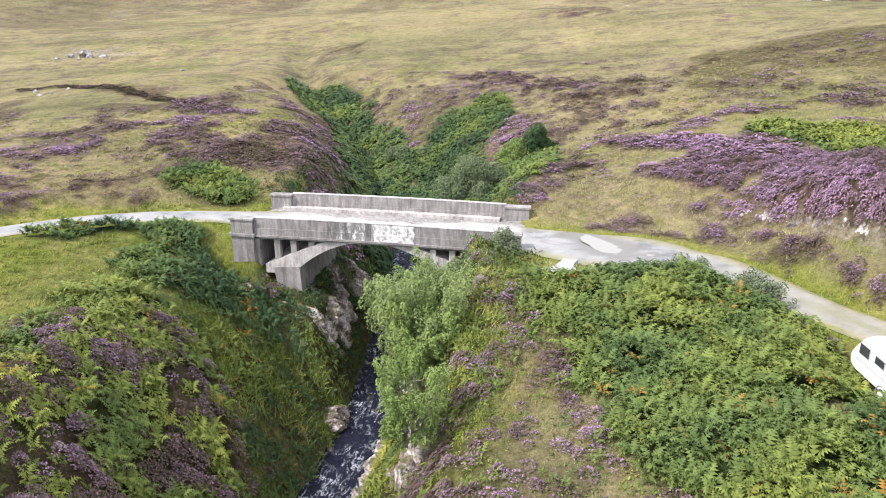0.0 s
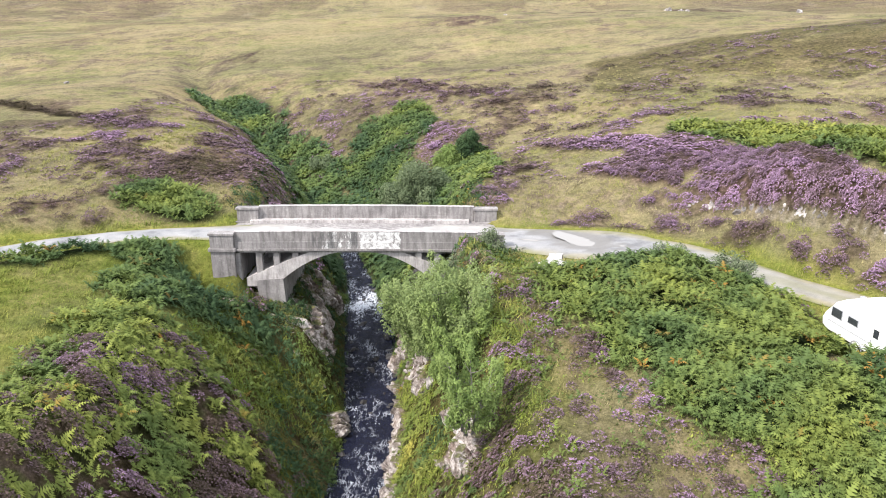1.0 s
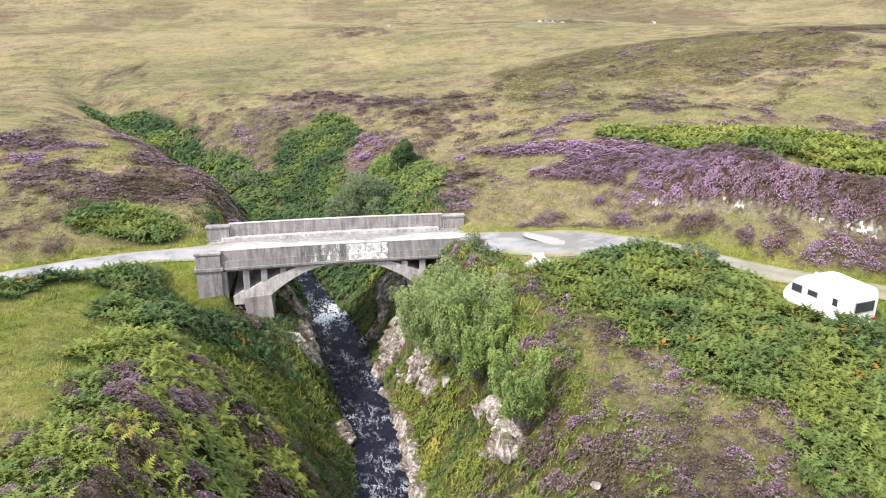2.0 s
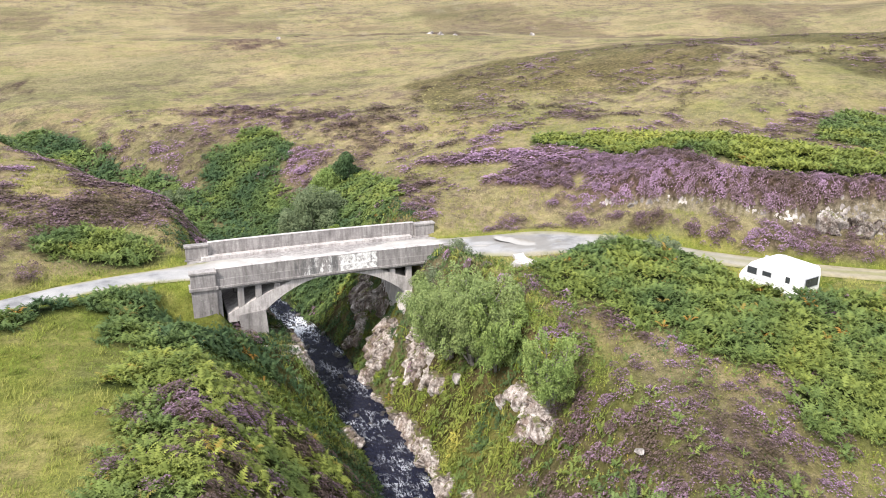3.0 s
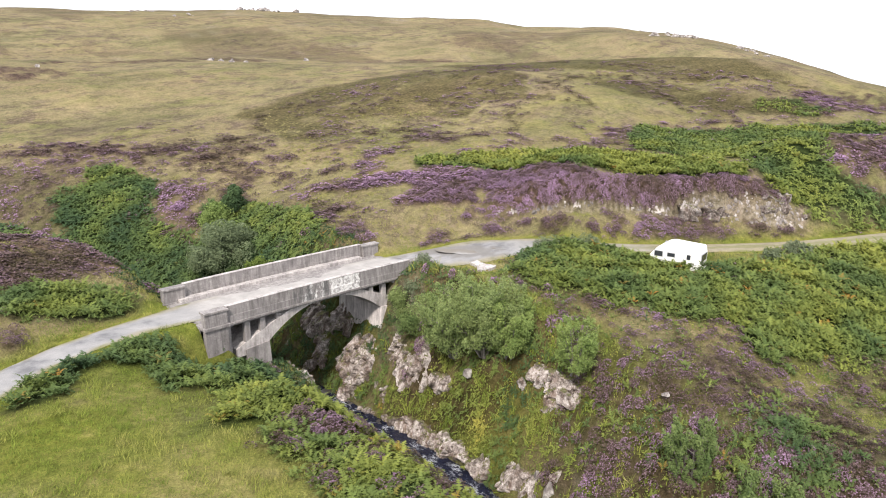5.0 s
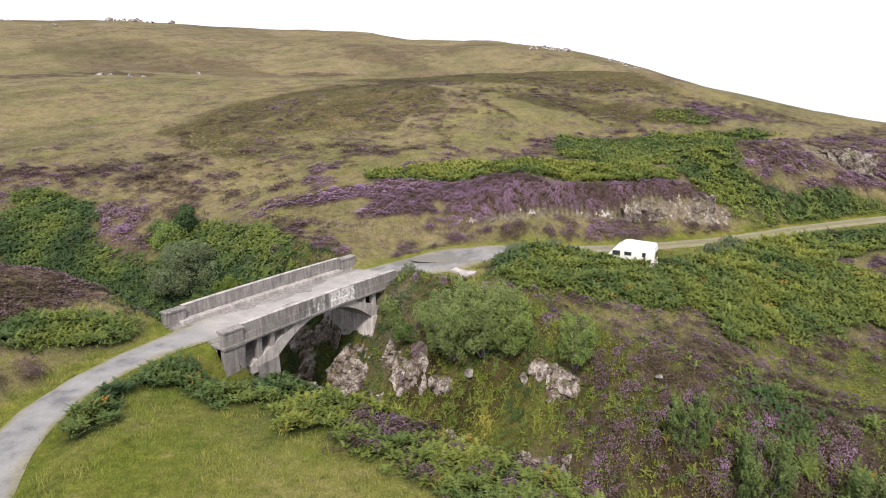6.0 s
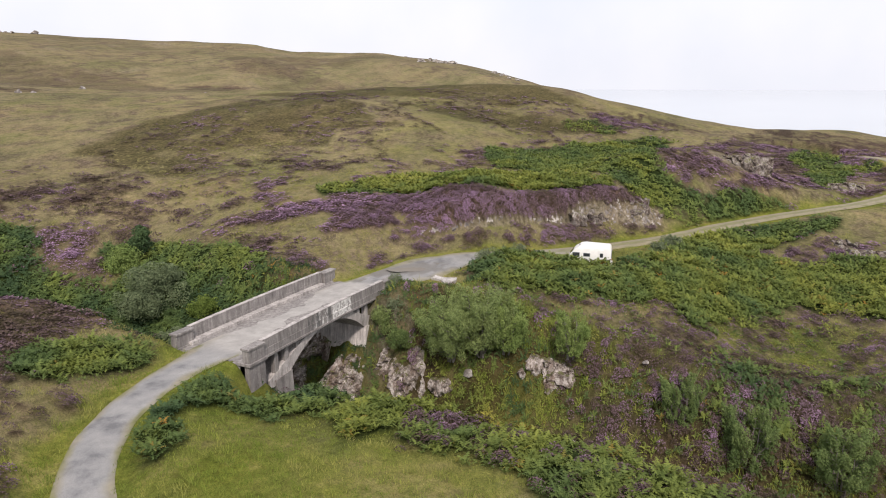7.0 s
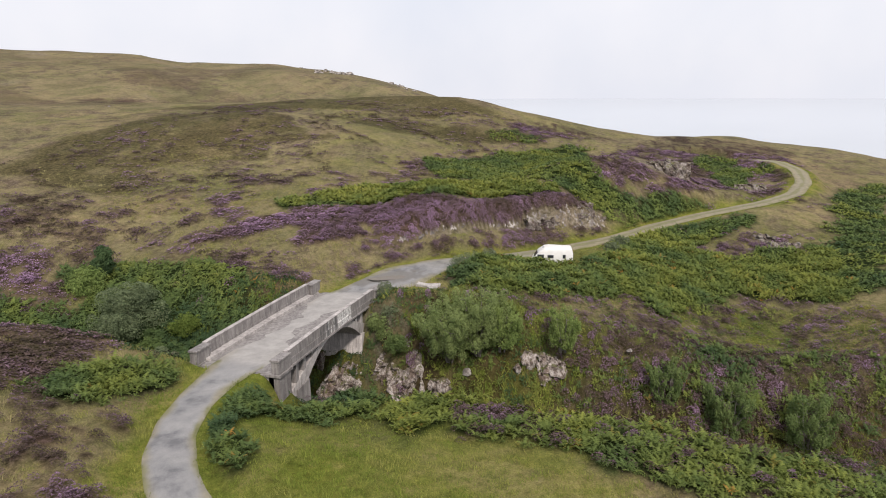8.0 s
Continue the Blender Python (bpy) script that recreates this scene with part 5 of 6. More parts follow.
def clear_of(x, y):
    """Places under the bridge and the caravan, where nothing taller than turf grows."""
    on_bridge = (x > -24.6) & (x < -3.2) & (y > 43.5) & (y < 51.7)
    by_van = (np.abs(x - 14.0) < 1.5) & (np.abs(y - 29.2) < 2.9)
    return ~(on_bridge | by_van)


def plant_moor():
    near_fern = [frond_mesh(4, 6, 0.52, 0.45, 100 + i) for i in range(10)]
    small_fern = [frond_mesh(4, 5, 0.40, 0.34, 110 + i) for i in range(6)]
    herbs = [herb_mesh(7, 0.26, 0.26, 0.068, 180 + i) for i in range(8)]
    far_fern = [frond_mesh(4, 4, 0.85, 0.65, 120 + i) for i in range(6)]
    near_heath = [sprig_mesh(46, 0.3, 0.26, 140 + i, 0.036) for i in range(6)]
    far_heath = [sprig_mesh(34, 0.55, 0.2, 150 + i, 0.065) for i in range(5)]
    turf = [tuft_mesh(11, 0.26, 0.12, 0.018, 160 + i) for i in range(5)]
    sedges = [tuft_mesh(13, 0.26, 0.3, 0.024, 190 + i) for i in range(6)]
    straw = [tuft_mesh(14, 0.26, 0.26, 0.016, 170 + i) for i in range(4)]

    # near ground
    x, y, r = scatter(-46, 32, -4, 56, 17.0, 11)
    h, b, rock, st, lush, peat_shade, dark, bare = cover(x, y)
    ok = clear_of(x, y) & (np.abs(along(BURN, x, y)[0]) > 2.2)
    z = height(x, y)
    rock = np.maximum(rock, bare)
    roll = r.uniform(0, 1, len(x))
    road_d = np.abs(along(ROAD, x, y)[0]) - along(ROAD, x, y)[2]
    turf_x, turf_y, turf_z, turf_r, turf_h, turf_b, turf_st, turf_lush, turf_ok, turf_rock, turf_road, turf_roll = x, y, z, r, h, b, st, lush, ok, rock, road_d, roll
    x, y, r = scatter(-46, 32, -4, 56, 30.0, 21)
    rough_b = region(BRACKENS + MIXED + [BRAE], x, y, 41, 1.0) > 0.01
    x, y = x[rough_b], y[rough_b]
    h, b, rock, st, lush, peat_shade, dark, bare = cover(x, y)
    z = height(x, y)
    road_d = np.abs(along(ROAD, x, y)[0]) - along(ROAD, x, y)[2]
    roll = r.uniform(0, 1, len(x))
    fern = clear_of(x, y) & (np.abs(along(BURN, x, y)[0]) > 2.2) & (roll < b * 0.39) & (rock < 0.5) & (road_d > 0.5)
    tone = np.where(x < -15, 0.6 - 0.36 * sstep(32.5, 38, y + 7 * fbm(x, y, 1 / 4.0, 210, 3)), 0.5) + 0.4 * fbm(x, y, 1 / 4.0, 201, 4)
    # tone by place; the last term paints gorge shade on the low brae
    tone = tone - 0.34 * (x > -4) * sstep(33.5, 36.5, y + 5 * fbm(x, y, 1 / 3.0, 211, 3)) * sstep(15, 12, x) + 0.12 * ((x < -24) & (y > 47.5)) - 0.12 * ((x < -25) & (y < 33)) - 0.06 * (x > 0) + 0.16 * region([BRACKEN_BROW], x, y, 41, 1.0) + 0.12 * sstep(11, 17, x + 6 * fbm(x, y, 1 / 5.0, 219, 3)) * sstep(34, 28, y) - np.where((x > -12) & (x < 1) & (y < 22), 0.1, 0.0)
    k = fern
    lump = 0.6 * fbm(x, y, 1 / 1.5, 202, 3)
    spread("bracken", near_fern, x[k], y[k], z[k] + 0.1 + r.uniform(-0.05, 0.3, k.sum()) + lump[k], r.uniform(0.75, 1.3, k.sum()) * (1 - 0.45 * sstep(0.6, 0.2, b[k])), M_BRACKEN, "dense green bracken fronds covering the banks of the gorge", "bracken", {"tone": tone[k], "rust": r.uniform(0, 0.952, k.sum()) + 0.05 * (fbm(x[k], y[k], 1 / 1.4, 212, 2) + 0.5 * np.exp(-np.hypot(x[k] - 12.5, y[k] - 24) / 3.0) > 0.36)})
    x, y, z, r, h, b, st, lush, ok, rock, road_d, roll = turf_x, turf_y, turf_z, turf_r, turf_h, turf_b, turf_st, turf_lush, turf_ok, turf_rock, turf_road, turf_roll
    lump = 0.22 * fbm(x, y, 1 / 2.2, 202, 3)
    bush = fbm(x, y, 1 / 1.0, 230, 3)
    tufted = np.where((x > -13) & (x < 14) & (y < 42) & (y > 22), 0.15 + 0.85 * sstep(-0.02, 0.12, bush), np.where(x < -15, 0.3 + 0.9 * sstep(-0.12, 0.05, bush), 1.0))
    k = ok & (roll > 0.45) & (roll < 0.45 + h * 0.5 * tufted) & (rock < 0.6) & (road_d > 0.3)
    bloom = 0.07 * region([HEATHER_MOUND], x, y, 27, 0.7) + np.where(x < -15, 0.40, np.where(y < 34, 0.48, 0.58)) + 0.45 * fbm(x, y, 1 / 2.0, 203, 3) + np.where(x > 5, -0.06, 0.0) - 0.16 * sstep(24, 14, y) * (x > -12) * sstep(6, 0, x)
    spread("heather", near_heath, x[k], y[k], z[k] + 0.04 + (mound(x, y) * h + 0.3 * sstep(-0.08, 0.25, bush) * (x < -15) + 0.14 * np.clip(np.hypot(*slope_at(x, y)), 0, 1.5))[k], r.uniform(0.7, 1.3, k.sum()), M_HEATHER, "low heather bushes in mauve bloom among the turf", "heather", {"bloom": bloom[k]})
    sx, sy = slope_at(x, y)
    k = ok & (rock < 0.75) & (road_d > 0.05) & (roll > 0.5 + 0.4 * b) & (np.hypot(sx, sy) < 1.0)
    tall = (r.uniform(0, 1, len(x)) < 0.5 * sstep(0.0, 0.25, fbm(x, y, 1 / 1.8, 215, 3)))
    turf_tone = 0.42 + 0.4 * st - 0.45 * lush + 0.4 * fbm(x, y, 1 / 1.1, 214, 3) + 0.6 * fbm(x, y, 1 / 4.5, 224, 4)
    g = k & ~tall
    spread("grass", turf, x[g], y[g], z[g], r.uniform(0.6, 1.3, g.sum()), M_TURF, "short rough moorland grass tufts on the turf", "grass", {"tone": turf_tone[g]}, wind=0.6)
    g = k & tall
    spread("straw_grass", straw, x[g], y[g], z[g], r.uniform(0.7, 1.3, g.sum()), M_TURF, "longer bleached grass tufts among the turf", "grass", {"tone": turf_tone[g] + 0.15}, wind=0.6)
    # green undergrowth clinging to the gorge sides
    x, y, r = scatter(-26, 0, -2, 68, 27.0, 12)
    gg, d, half = gorge(x, y)
    bank = np.abs(d) - half
    h, b, rock, st, lush, peat_shade, dark, bare = cover(x, y)
    z = height(x, y)
    face = np.where(d > 0, rock_face(1, y, z), rock_face(-1, y, z))
    k = (bank > 0.15) & (bank < 10) & (r.uniform(0, 1, len(x)) > 1.1 * face - 0.05) & (region([HEATHER_SPUR], x, y, 35) < 0.5) & (rock < 0.97) & (r.uniform(0, 1, len(x)) < (0.55 + 0.3 * sstep(-0.3, 0.1, fbm(x, y, 1 / 2.6, 206, 3))) * sstep(10, 7, bank) * np.where(d > 0, 0.35 + 0.65 * sstep(24, 29, y), 1.0) * np.where((d < 0) & (y < 34), sstep(7.5, 6.0, bank), 1.0)) & ((y < 43.8) | (y > 52) | (np.abs(x + 14) < 4.8) | (height(x, y) < -4.0))
    x, y, z, b = x[k], y[k], z[k], b[k]
    # tone falls past y 40 to paint the bridge's shade into the leaves
    tone = 0.36 + 0.7 * fbm(x, y, 1 / 2.4, 207, 3) - 0.1 * sstep(-13, -16, x) - 0.3 * sstep(40, 44, y) + 0.2 * np.exp(-((y - 33) / 4) ** 2) * (x > -13)
    rust = r.uniform(0, 0.94, len(x)) + 0.04 * (fbm(x, y, 1 / 1.6, 216, 3) > 0.22)
    fern = r.uniform(0, 1, len(x)) < 0.22
    spread("undergrowth", small_fern, x[fern], y[fern], z[fern], r.uniform(0.6, 1.2, fern.sum()), M_BRACKEN, "bright green ferns on the gorge sides", "undergrowth", {"tone": tone[fern], "rust": rust[fern]})
    sedge = ~fern & (r.uniform(0, 1, len(x)) < 0.12 + 0.3 * sstep(-0.1, 0.2, fbm(x, y, 1 / 3.0, 220, 3)) * sstep(42, 38, y))
    spread("long_grass", sedges, x[sedge], y[sedge], z[sedge], r.uniform(0.7, 1.4, sedge.sum()), M_TURF, "long green grass hanging down the gorge sides", "grass", {"tone": 0.05 + 0.7 * fbm(x[sedge], y[sedge], 1 / 2.0, 221, 3)}, tilt=0.9)
    fern = fern | sedge
    spread("undergrowth", herbs, x[~fern], y[~fern], z[~fern], r.uniform(0.6, 1.3, (~fern).sum()), M_BRACKEN, "mixed leafy green plants clothing the gorge sides", "undergrowth", {"tone": tone[~fern], "rust": rust[~fern]})
    # small leafy plants in the turf and heather of the brae
    x, y, r = scatter(-10, 16, -4, 40, 22.0, 22)
    k = (region([BRAE, HEATHER_EDGE], x, y, 38) > 0.5) & (r.uniform(0, 1, len(x)) < 0.25 + 0.6 * sstep(-0.15, 0.2, fbm(x, y, 1 / 2.0, 217, 4))) & (np.abs(along(ROAD, x, y)[0]) > 3.5)
    x, y = x[k], y[k]
    spread("undergrowth", herbs, x, y, height(x, y), r.uniform(0.45, 1.05, len(x)), M_BRACKEN, "low leafy plants scattered in the heathery turf", "undergrowth", {"tone": 0.6 + 0.8 * fbm(x, y, 1 / 1.3, 218, 3), "rust": r.uniform(0, 0.95, len(x))})

    # bracken and scrub choking the gully upstream
    x, y, r = scatter(-50, 0, 58, 116, 5.0, 17)
    gg, d, half = gorge(x, y)
    bank = np.abs(d) - half
    k = (bank < 5) & (r.uniform(0, 1, len(x)) < 0.9 * sstep(5, 2.5, bank + 3 * fbm(x, y, 1 / 5.0, 208, 3))) & ((y > 68) | (bank > 0.6))
    z = height(x, y)
    spread("undergrowth", far_fern, x[k], y[k], z[k] + 0.05, r.uniform(0.8, 1.5, k.sum()), M_BRACKEN, "bracken choking the gully upstream of the bridge", "undergrowth", {"tone": 0.25 + 0.6 * fbm(x[k], y[k], 1 / 5.0, 209, 3), "rust": r.uniform(0, 0.93, k.sum())})

    # farther ground
    parts = [scatter(-50, 100, 56, 118, 3.6, 13), scatter(32, 100, -12, 56, 3.6, 14), scatter(-75, -46, 20, 75, 2.6, 15), scatter(-46, -20, 56, 78, 4.0, 29)]
    x, y, r = np.concatenate([p[0] for p in parts]), np.concatenate([p[1] for p in parts]), np.random.default_rng(16)
    h, b, rock, st, lush, peat_shade, dark, bare = cover(x, y)
    rock = np.maximum(rock, bare)
    road_d = np.abs(along(ROAD, x, y)[0]) - along(ROAD, x, y)[2]
    ok = (np.abs(along(BURN, x, y)[0]) > 1.2) & (road_d > 0.5)
    z = height(x, y)
    roll = r.uniform(0, 1, len(x))
    far_parts = [scatter(-40, 40, 52, 100, 9.5, 23), scatter(32, 78, 4, 62, 7.5, 24), scatter(58, 90, -8, 10, 3.0, 25), scatter(10, 82, -24, 4, 3.5, 27), scatter(72, 106, 0, 60, 2.5, 28)]
    fx, fy, fr = np.concatenate([p[0] for p in far_parts]), np.concatenate([p[1] for p in far_parts]), np.random.default_rng(26)
    keep = (region(BRACKENS, fx, fy, 41, 1.0) > 0.01) & ((fy > 56) | (fx > 32) | (fy < -4)) & ((fx < 40) | (fy < 62))
    fx, fy = fx[keep], fy[keep]
    fb = cover(fx, fy)[1]
    k = (fr.uniform(0, 1, len(fx)) < 0.62 * fb) & (np.abs(along(BURN, fx, fy)[0]) > 1.2) & (np.abs(along(ROAD, fx, fy)[0]) > 2.0)
    fx, fy = fx[k], fy[k]
    tone = 0.27 + 0.5 * fbm(fx, fy, 1 / 5.0, 204, 4) + 0.22 * region([BRACKEN_BROW], fx, fy, 41, 1.0) + np.where((fx > 12) & (fy < 66), 0.15, 0.0) + 0.06 * region([BRACKEN_BROW], fx, fy, 41, 1.0)
    spread("bracken", far_fern, fx, fy, height(fx, fy) + 0.06 + 0.18 * fbm(fx, fy, 1 / 2.2, 213, 3) + fr.uniform(-0.1, 0.15, len(fx)), fr.uniform(0.5, 0.95, len(fx)), M_BRACKEN, "bracken on the far slopes of the glen", "bracken", {"tone": tone, "rust": fr.uniform(0, 0.94, len(fx))})
    loose = 0.16 * sstep(-0.1, 0.3, fbm(x, y, 1 / 9.0, 222, 4)) * (b < 0.3)
    k = ok & (roll > 0.2) & (roll < 0.2 + 0.8 * np.maximum(h ** 1.3, loose)) & (rock < 0.5)
    bloom = 0.47 + 0.5 * fbm(x, y, 1 / 5.0, 205, 4) + np.where((x > 0) & (y < 70), 0.12, 0.0) + 0.16 * region([HEATHER_PINK], x, y, 31)
    spread("heather", far_heath, x[k], y[k], z[k] + 0.02 + (mound(x, y) * h)[k], r.uniform(0.7, 1.5, k.sum()), M_HEATHER, "heather in mauve bloom over the hillside", "heather", {"bloom": bloom[k]})
    hx, hy = [], []
    for k, line in enumerate(HAGS):
        q = resample(line, 0.9 if k else 0.12)
        hx.append(q[:, 0] - 0.7 * fbm(q[:, 0], q[:, 1], 1 / 6, 81, 3) + r.normal(0, 0.45, len(q)))
        hy.append(q[:, 1] - 0.7 * fbm(q[:, 1], q[:, 0], 1 / 6, 81, 3) + r.normal(0, 0.45, len(q)))
    hx, hy = np.concatenate(hx), np.concatenate(hy)
    spread("heather", far_heath, hx, hy, height(hx, hy) + 0.02, r.uniform(0.7, 1.4, len(hx)), M_HEATHER, "old brown heather along the turf banks", "heather", {"bloom": 0.12 + 0.4 * fbm(hx, hy, 1 / 3.0, 223, 3)})
    fade = sstep(75, 35, np.hypot(x + 5, y - 45))
    k = ok & (roll < 0.6 * fade) & (rock < 0.5) & (b < 0.5)
    spread("grass", straw, x[k], y[k], z[k], r.uniform(0.6, 1.2, k.sum()), M_TURF, "bleached tussocks of hill grass", "grass", {"tone": 0.45 + 0.4 * st[k] - 0.3 * lush[k]}, wind=0.6)


plant_moor()


# ---- trees and bushes ----
def leaf_cloud(clumps, count, size, r):
    """Small leaves over plume-shaped clumps (centre, axis with its half length, radius), turned outwards and to the light: two triangles each, bent along the middle."""
    centres, axes, radii = (np.array([c[k] for c in clumps]) for k in range(3))
    w = radii * (np.linalg.norm(axes, axis=1) + radii)
    which = r.choice(len(centres), count, p=w / w.sum())
    t = r.uniform(-1, 1, count)
    v = r.normal(size=(count, 3))
    axis = axes[which] / np.linalg.norm(axes[which], axis=1)[:, None]
    v -= axis * (v * axis).sum(1)[:, None]
    v /= np.linalg.norm(v, axis=1)[:, None]
    q = r.uniform(0.2, 1.15, count) ** 0.5 * (1 + 0.45 * (r.uniform(0, 1, count) < 0.15))
    belly = np.sqrt(np.clip(1 - t * t, 0.03, 1)) * (1 - 0.25 * t)
    p = centres[which] + axes[which] * t[:, None] + v * (radii[which] * q * belly)[:, None]
    up = v * 0.8 + axis * (0.5 * t)[:, None] + np.array([0, 0, 0.55]) + 0.35 * r.normal(size=(count, 3))
    up /= np.linalg.norm(up, axis=1)[:, None]
    side = np.cross(up, r.normal(size=(count, 3)))
    side /= np.linalg.norm(side, axis=1)[:, None]
    long = np.cross(side, up)
    s = (size * r.uniform(0.6, 1.3, count))[:, None]
    a, b = p - long * s, p + long * s
    c, d = p + side * s * 0.5 - up * s * 0.15, p - side * s * 0.5 - up * s * 0.15
    verts = np.stack([a, c, b, d], 1).reshape(-1, 3)
    i = np.arange(count)[:, None] * 4
    faces = np.concatenate([i + np.array([[0, 1, 2]]), i + np.array([[0, 2, 3]])], 0)
    return verts, faces


def make_tree(name, x, y, stems, tall, wide, leaves, size, material, label, category, seed, base=None):
    """A many-stemmed small tree: tapered stems with limbs, and upright plumes of leaves along them."""
    r = np.random.default_rng(seed)
    z0 = float(height(x, y)) - 0.1 if base is None else base
    thing = tagged(holder(name, Matrix.Translation((x, y, z0))), label, category)
    bm = bmesh.new()
    clumps = []
    for k in range(stems):
        a = 2 * math.pi * (k + r.uniform(-0.35, 0.35)) / stems
        out = wide * 0.5 * (r.uniform(0.2, 0.85) if stems > 1 else 0.12)
        h = tall * r.uniform(0.7, 1.02) * (1 - 0.3 * (out / (0.5 * wide)) ** 2)
        foot = np.array([0.25 * math.cos(a), 0.25 * math.sin(a), 0.0]) * (stems > 1)
        pts = []
        for i in range(6):
            u = i / 5
            pts.append((foot[0] + out * math.cos(a) * u ** 1.3 + 0.06 * r.normal(), foot[1] + out * math.sin(a) * u ** 1.3 + 0.06 * r.normal(), h * u * 0.94))
        thick = 0.02 * h
        tube(bm, pts, [thick * (1 - 0.8 * i / 5) for i in range(6)], 6)
        way = np.array([0.4 * math.cos(a) * out / wide, 0.4 * math.sin(a) * out / wide, 1.0])
        tip = tall * r.uniform(0.10, 0.17)
        clumps.append((np.array(pts[5]) + [0, 0, 0.2 * tip], way * tip, wide * r.uniform(0.065, 0.095)))
        for i in range(1, 6):
            p = np.array(pts[i])
            for j in range(3):
                b = a + r.uniform(-1.9, 1.9)
                ln = wide * r.uniform(0.10, 0.26) * (1.3 - 0.13 * i)
                q = p + np.array([math.cos(b) * ln, math.sin(b) * ln, ln * r.uniform(0.1, 0.8)])
                tube(bm, [tuple(p), tuple((p + q) / 2 + [0, 0, -0.03]), tuple(q)], [thick * 0.35, thick * 0.22, thick * 0.1], 4)
                half = tall * r.uniform(0.05, 0.13)
                lean = np.array([0.35 * math.cos(b), 0.35 * math.sin(b), 1.0])
                clumps.append((q + [0, 0, 0.4 * half], lean * half, wide * r.uniform(0.035, 0.085)))
    part("trunk", bm, M_BARK, thing)
    v, f = leaf_cloud(clumps, leaves, size, r)
    crown = new("crown", mesh_from("crown", v, f, material, smooth=False))
    crown.parent = thing
    return thing


def make_bush(name, x, y, tall, wide, leaves, size, material, label, category, seed, base=None):
    """A rounded bush: short branching stems under a lumpy, gappy dome of leaves."""
    r = np.random.default_rng(seed)
    z0 = float(height(x, y)) - 0.1 if base is None else base
    thing = tagged(holder(name, Matrix.Translation((x, y, z0))), label, category)
    bm = bmesh.new()
    clumps = []
    lump = min(wide, tall * 1.4)
    for k in range(34):
        a, e = r.uniform(0, 2 * math.pi), r.uniform(0.0, 1.0)
        out = wide * 0.42 * math.sqrt(max(0.02, 1 - e * e)) * r.uniform(0.75, 1.08)
        q = np.array([math.cos(a) * out, math.sin(a) * out, tall * (0.12 + 0.7 * e)])
        if k % 3 == 0:
            tube(bm, [(0.1 * math.cos(a), 0.1 * math.sin(a), 0), tuple(q * [0.5, 0.5, 0.55]), tuple(q * 0.9)], [0.016 * tall, 0.01 * tall, 0.005 * tall], 4)
        size_k = lump * r.uniform(0.09, 0.19)
        lean = np.array([0.5 * math.cos(a) * (1 - e), 0.5 * math.sin(a) * (1 - e), 1.0])
        clumps.append((q, lean * size_k * r.uniform(0.7, 1.2), size_k))
        if k % 2:
            clumps.append((q * [0.6, 0.6, 0.75], lean * lump * 0.16, lump * 0.17))
    part("stems", bm, M_BARK, thing)
    v, f = leaf_cloud(clumps, leaves, size, r)
    crown = new("crown", mesh_from("crown", v, f, material, smooth=False))
    crown.parent = thing
    return thing


TREE = "many-stemmed leafy green tree on the gorge side"
make_tree("rowan_tree", -8.5, 35.4, 11, 5.9, 5.6, 32000, 0.072, M_ROWAN, TREE, "tree", 301, base=-4.2)
make_tree("rowan_tree", -7.8, 32.9, 11, 6.0, 5.6, 32000, 0.072, M_ROWAN, TREE, "tree", 302, base=-3.6)
make_tree("rowan_tree", -7.2, 30.8, 8, 4.4, 4.0, 18000, 0.07, M_BIRCH, "fresh green young tree beside the larger ones", "tree", 303, base=-3.2)
make_tree("birch_sapling", -6.6, 25.4, 8, 3.9, 3.2, 12000, 0.065, M_BIRCH, "slender light green sapling above a rock outcrop", "tree", 303, base=-2.9)
make_bush("willow_bush", -10.3, 68.5, 4.8, 8.6, 26000, 0.105, M_WILLOW, "rounded grey-green willow bush in the glen", "bush", 304)
make_bush("sallow_bush", -9.8, 62.3, 2.2, 3.4, 6000, 0.10, M_LIME, "small bright yellow-green sallow bush", "bush", 305)
make_bush("pine_bush", -4.9, 76.0, 3.9, 3.4, 9000, 0.11, M_PINE, "dark green bushy pine among the bracken", "bush", 306)
make_bush("birch_bush", -7.2, 76.2, 3.0, 4.2, 7500, 0.11, M_BIRCH, "green birch scrub beside the pine", "bush", 307)
make_bush("willow_bush", -24.0, 88.6, 1.8, 4.4, 4500, 0.12, M_WILLOW, "low grey-green willow beside the burn", "bush", 308)
make_bush("willow_bush", -13.0, 63.5, 2.2, 4.0, 9000, 0.12, M_WILLOW, "grey-green willow scrub overhanging the burn", "bush", 309)
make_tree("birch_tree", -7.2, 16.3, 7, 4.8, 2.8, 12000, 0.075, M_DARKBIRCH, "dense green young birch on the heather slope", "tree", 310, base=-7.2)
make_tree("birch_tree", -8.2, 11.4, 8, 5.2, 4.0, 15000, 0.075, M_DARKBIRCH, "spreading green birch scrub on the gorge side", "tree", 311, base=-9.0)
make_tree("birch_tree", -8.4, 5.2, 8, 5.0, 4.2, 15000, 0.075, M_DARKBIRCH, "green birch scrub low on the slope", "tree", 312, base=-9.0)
make_bush("gorse_bush", -4.6, 42.9, 1.7, 2.6, 3200, 0.07, M_GORSE, "dense green gorse against the bridge pier", "bush", 313)
make_bush("gorse_bush", -6.6, 41.4, 2.4, 2.8, 3200, 0.08, M_GORSE, "shaggy green bush below the parapet", "bush", 314, base=-1.6)
make_bush("rowan_bush", -7.5, 42.6, 2.3, 2.7, 6000, 0.075, M_ROWAN, "young leafy green bush beside the bridge abutment", "bush", 319, base=-2.6)
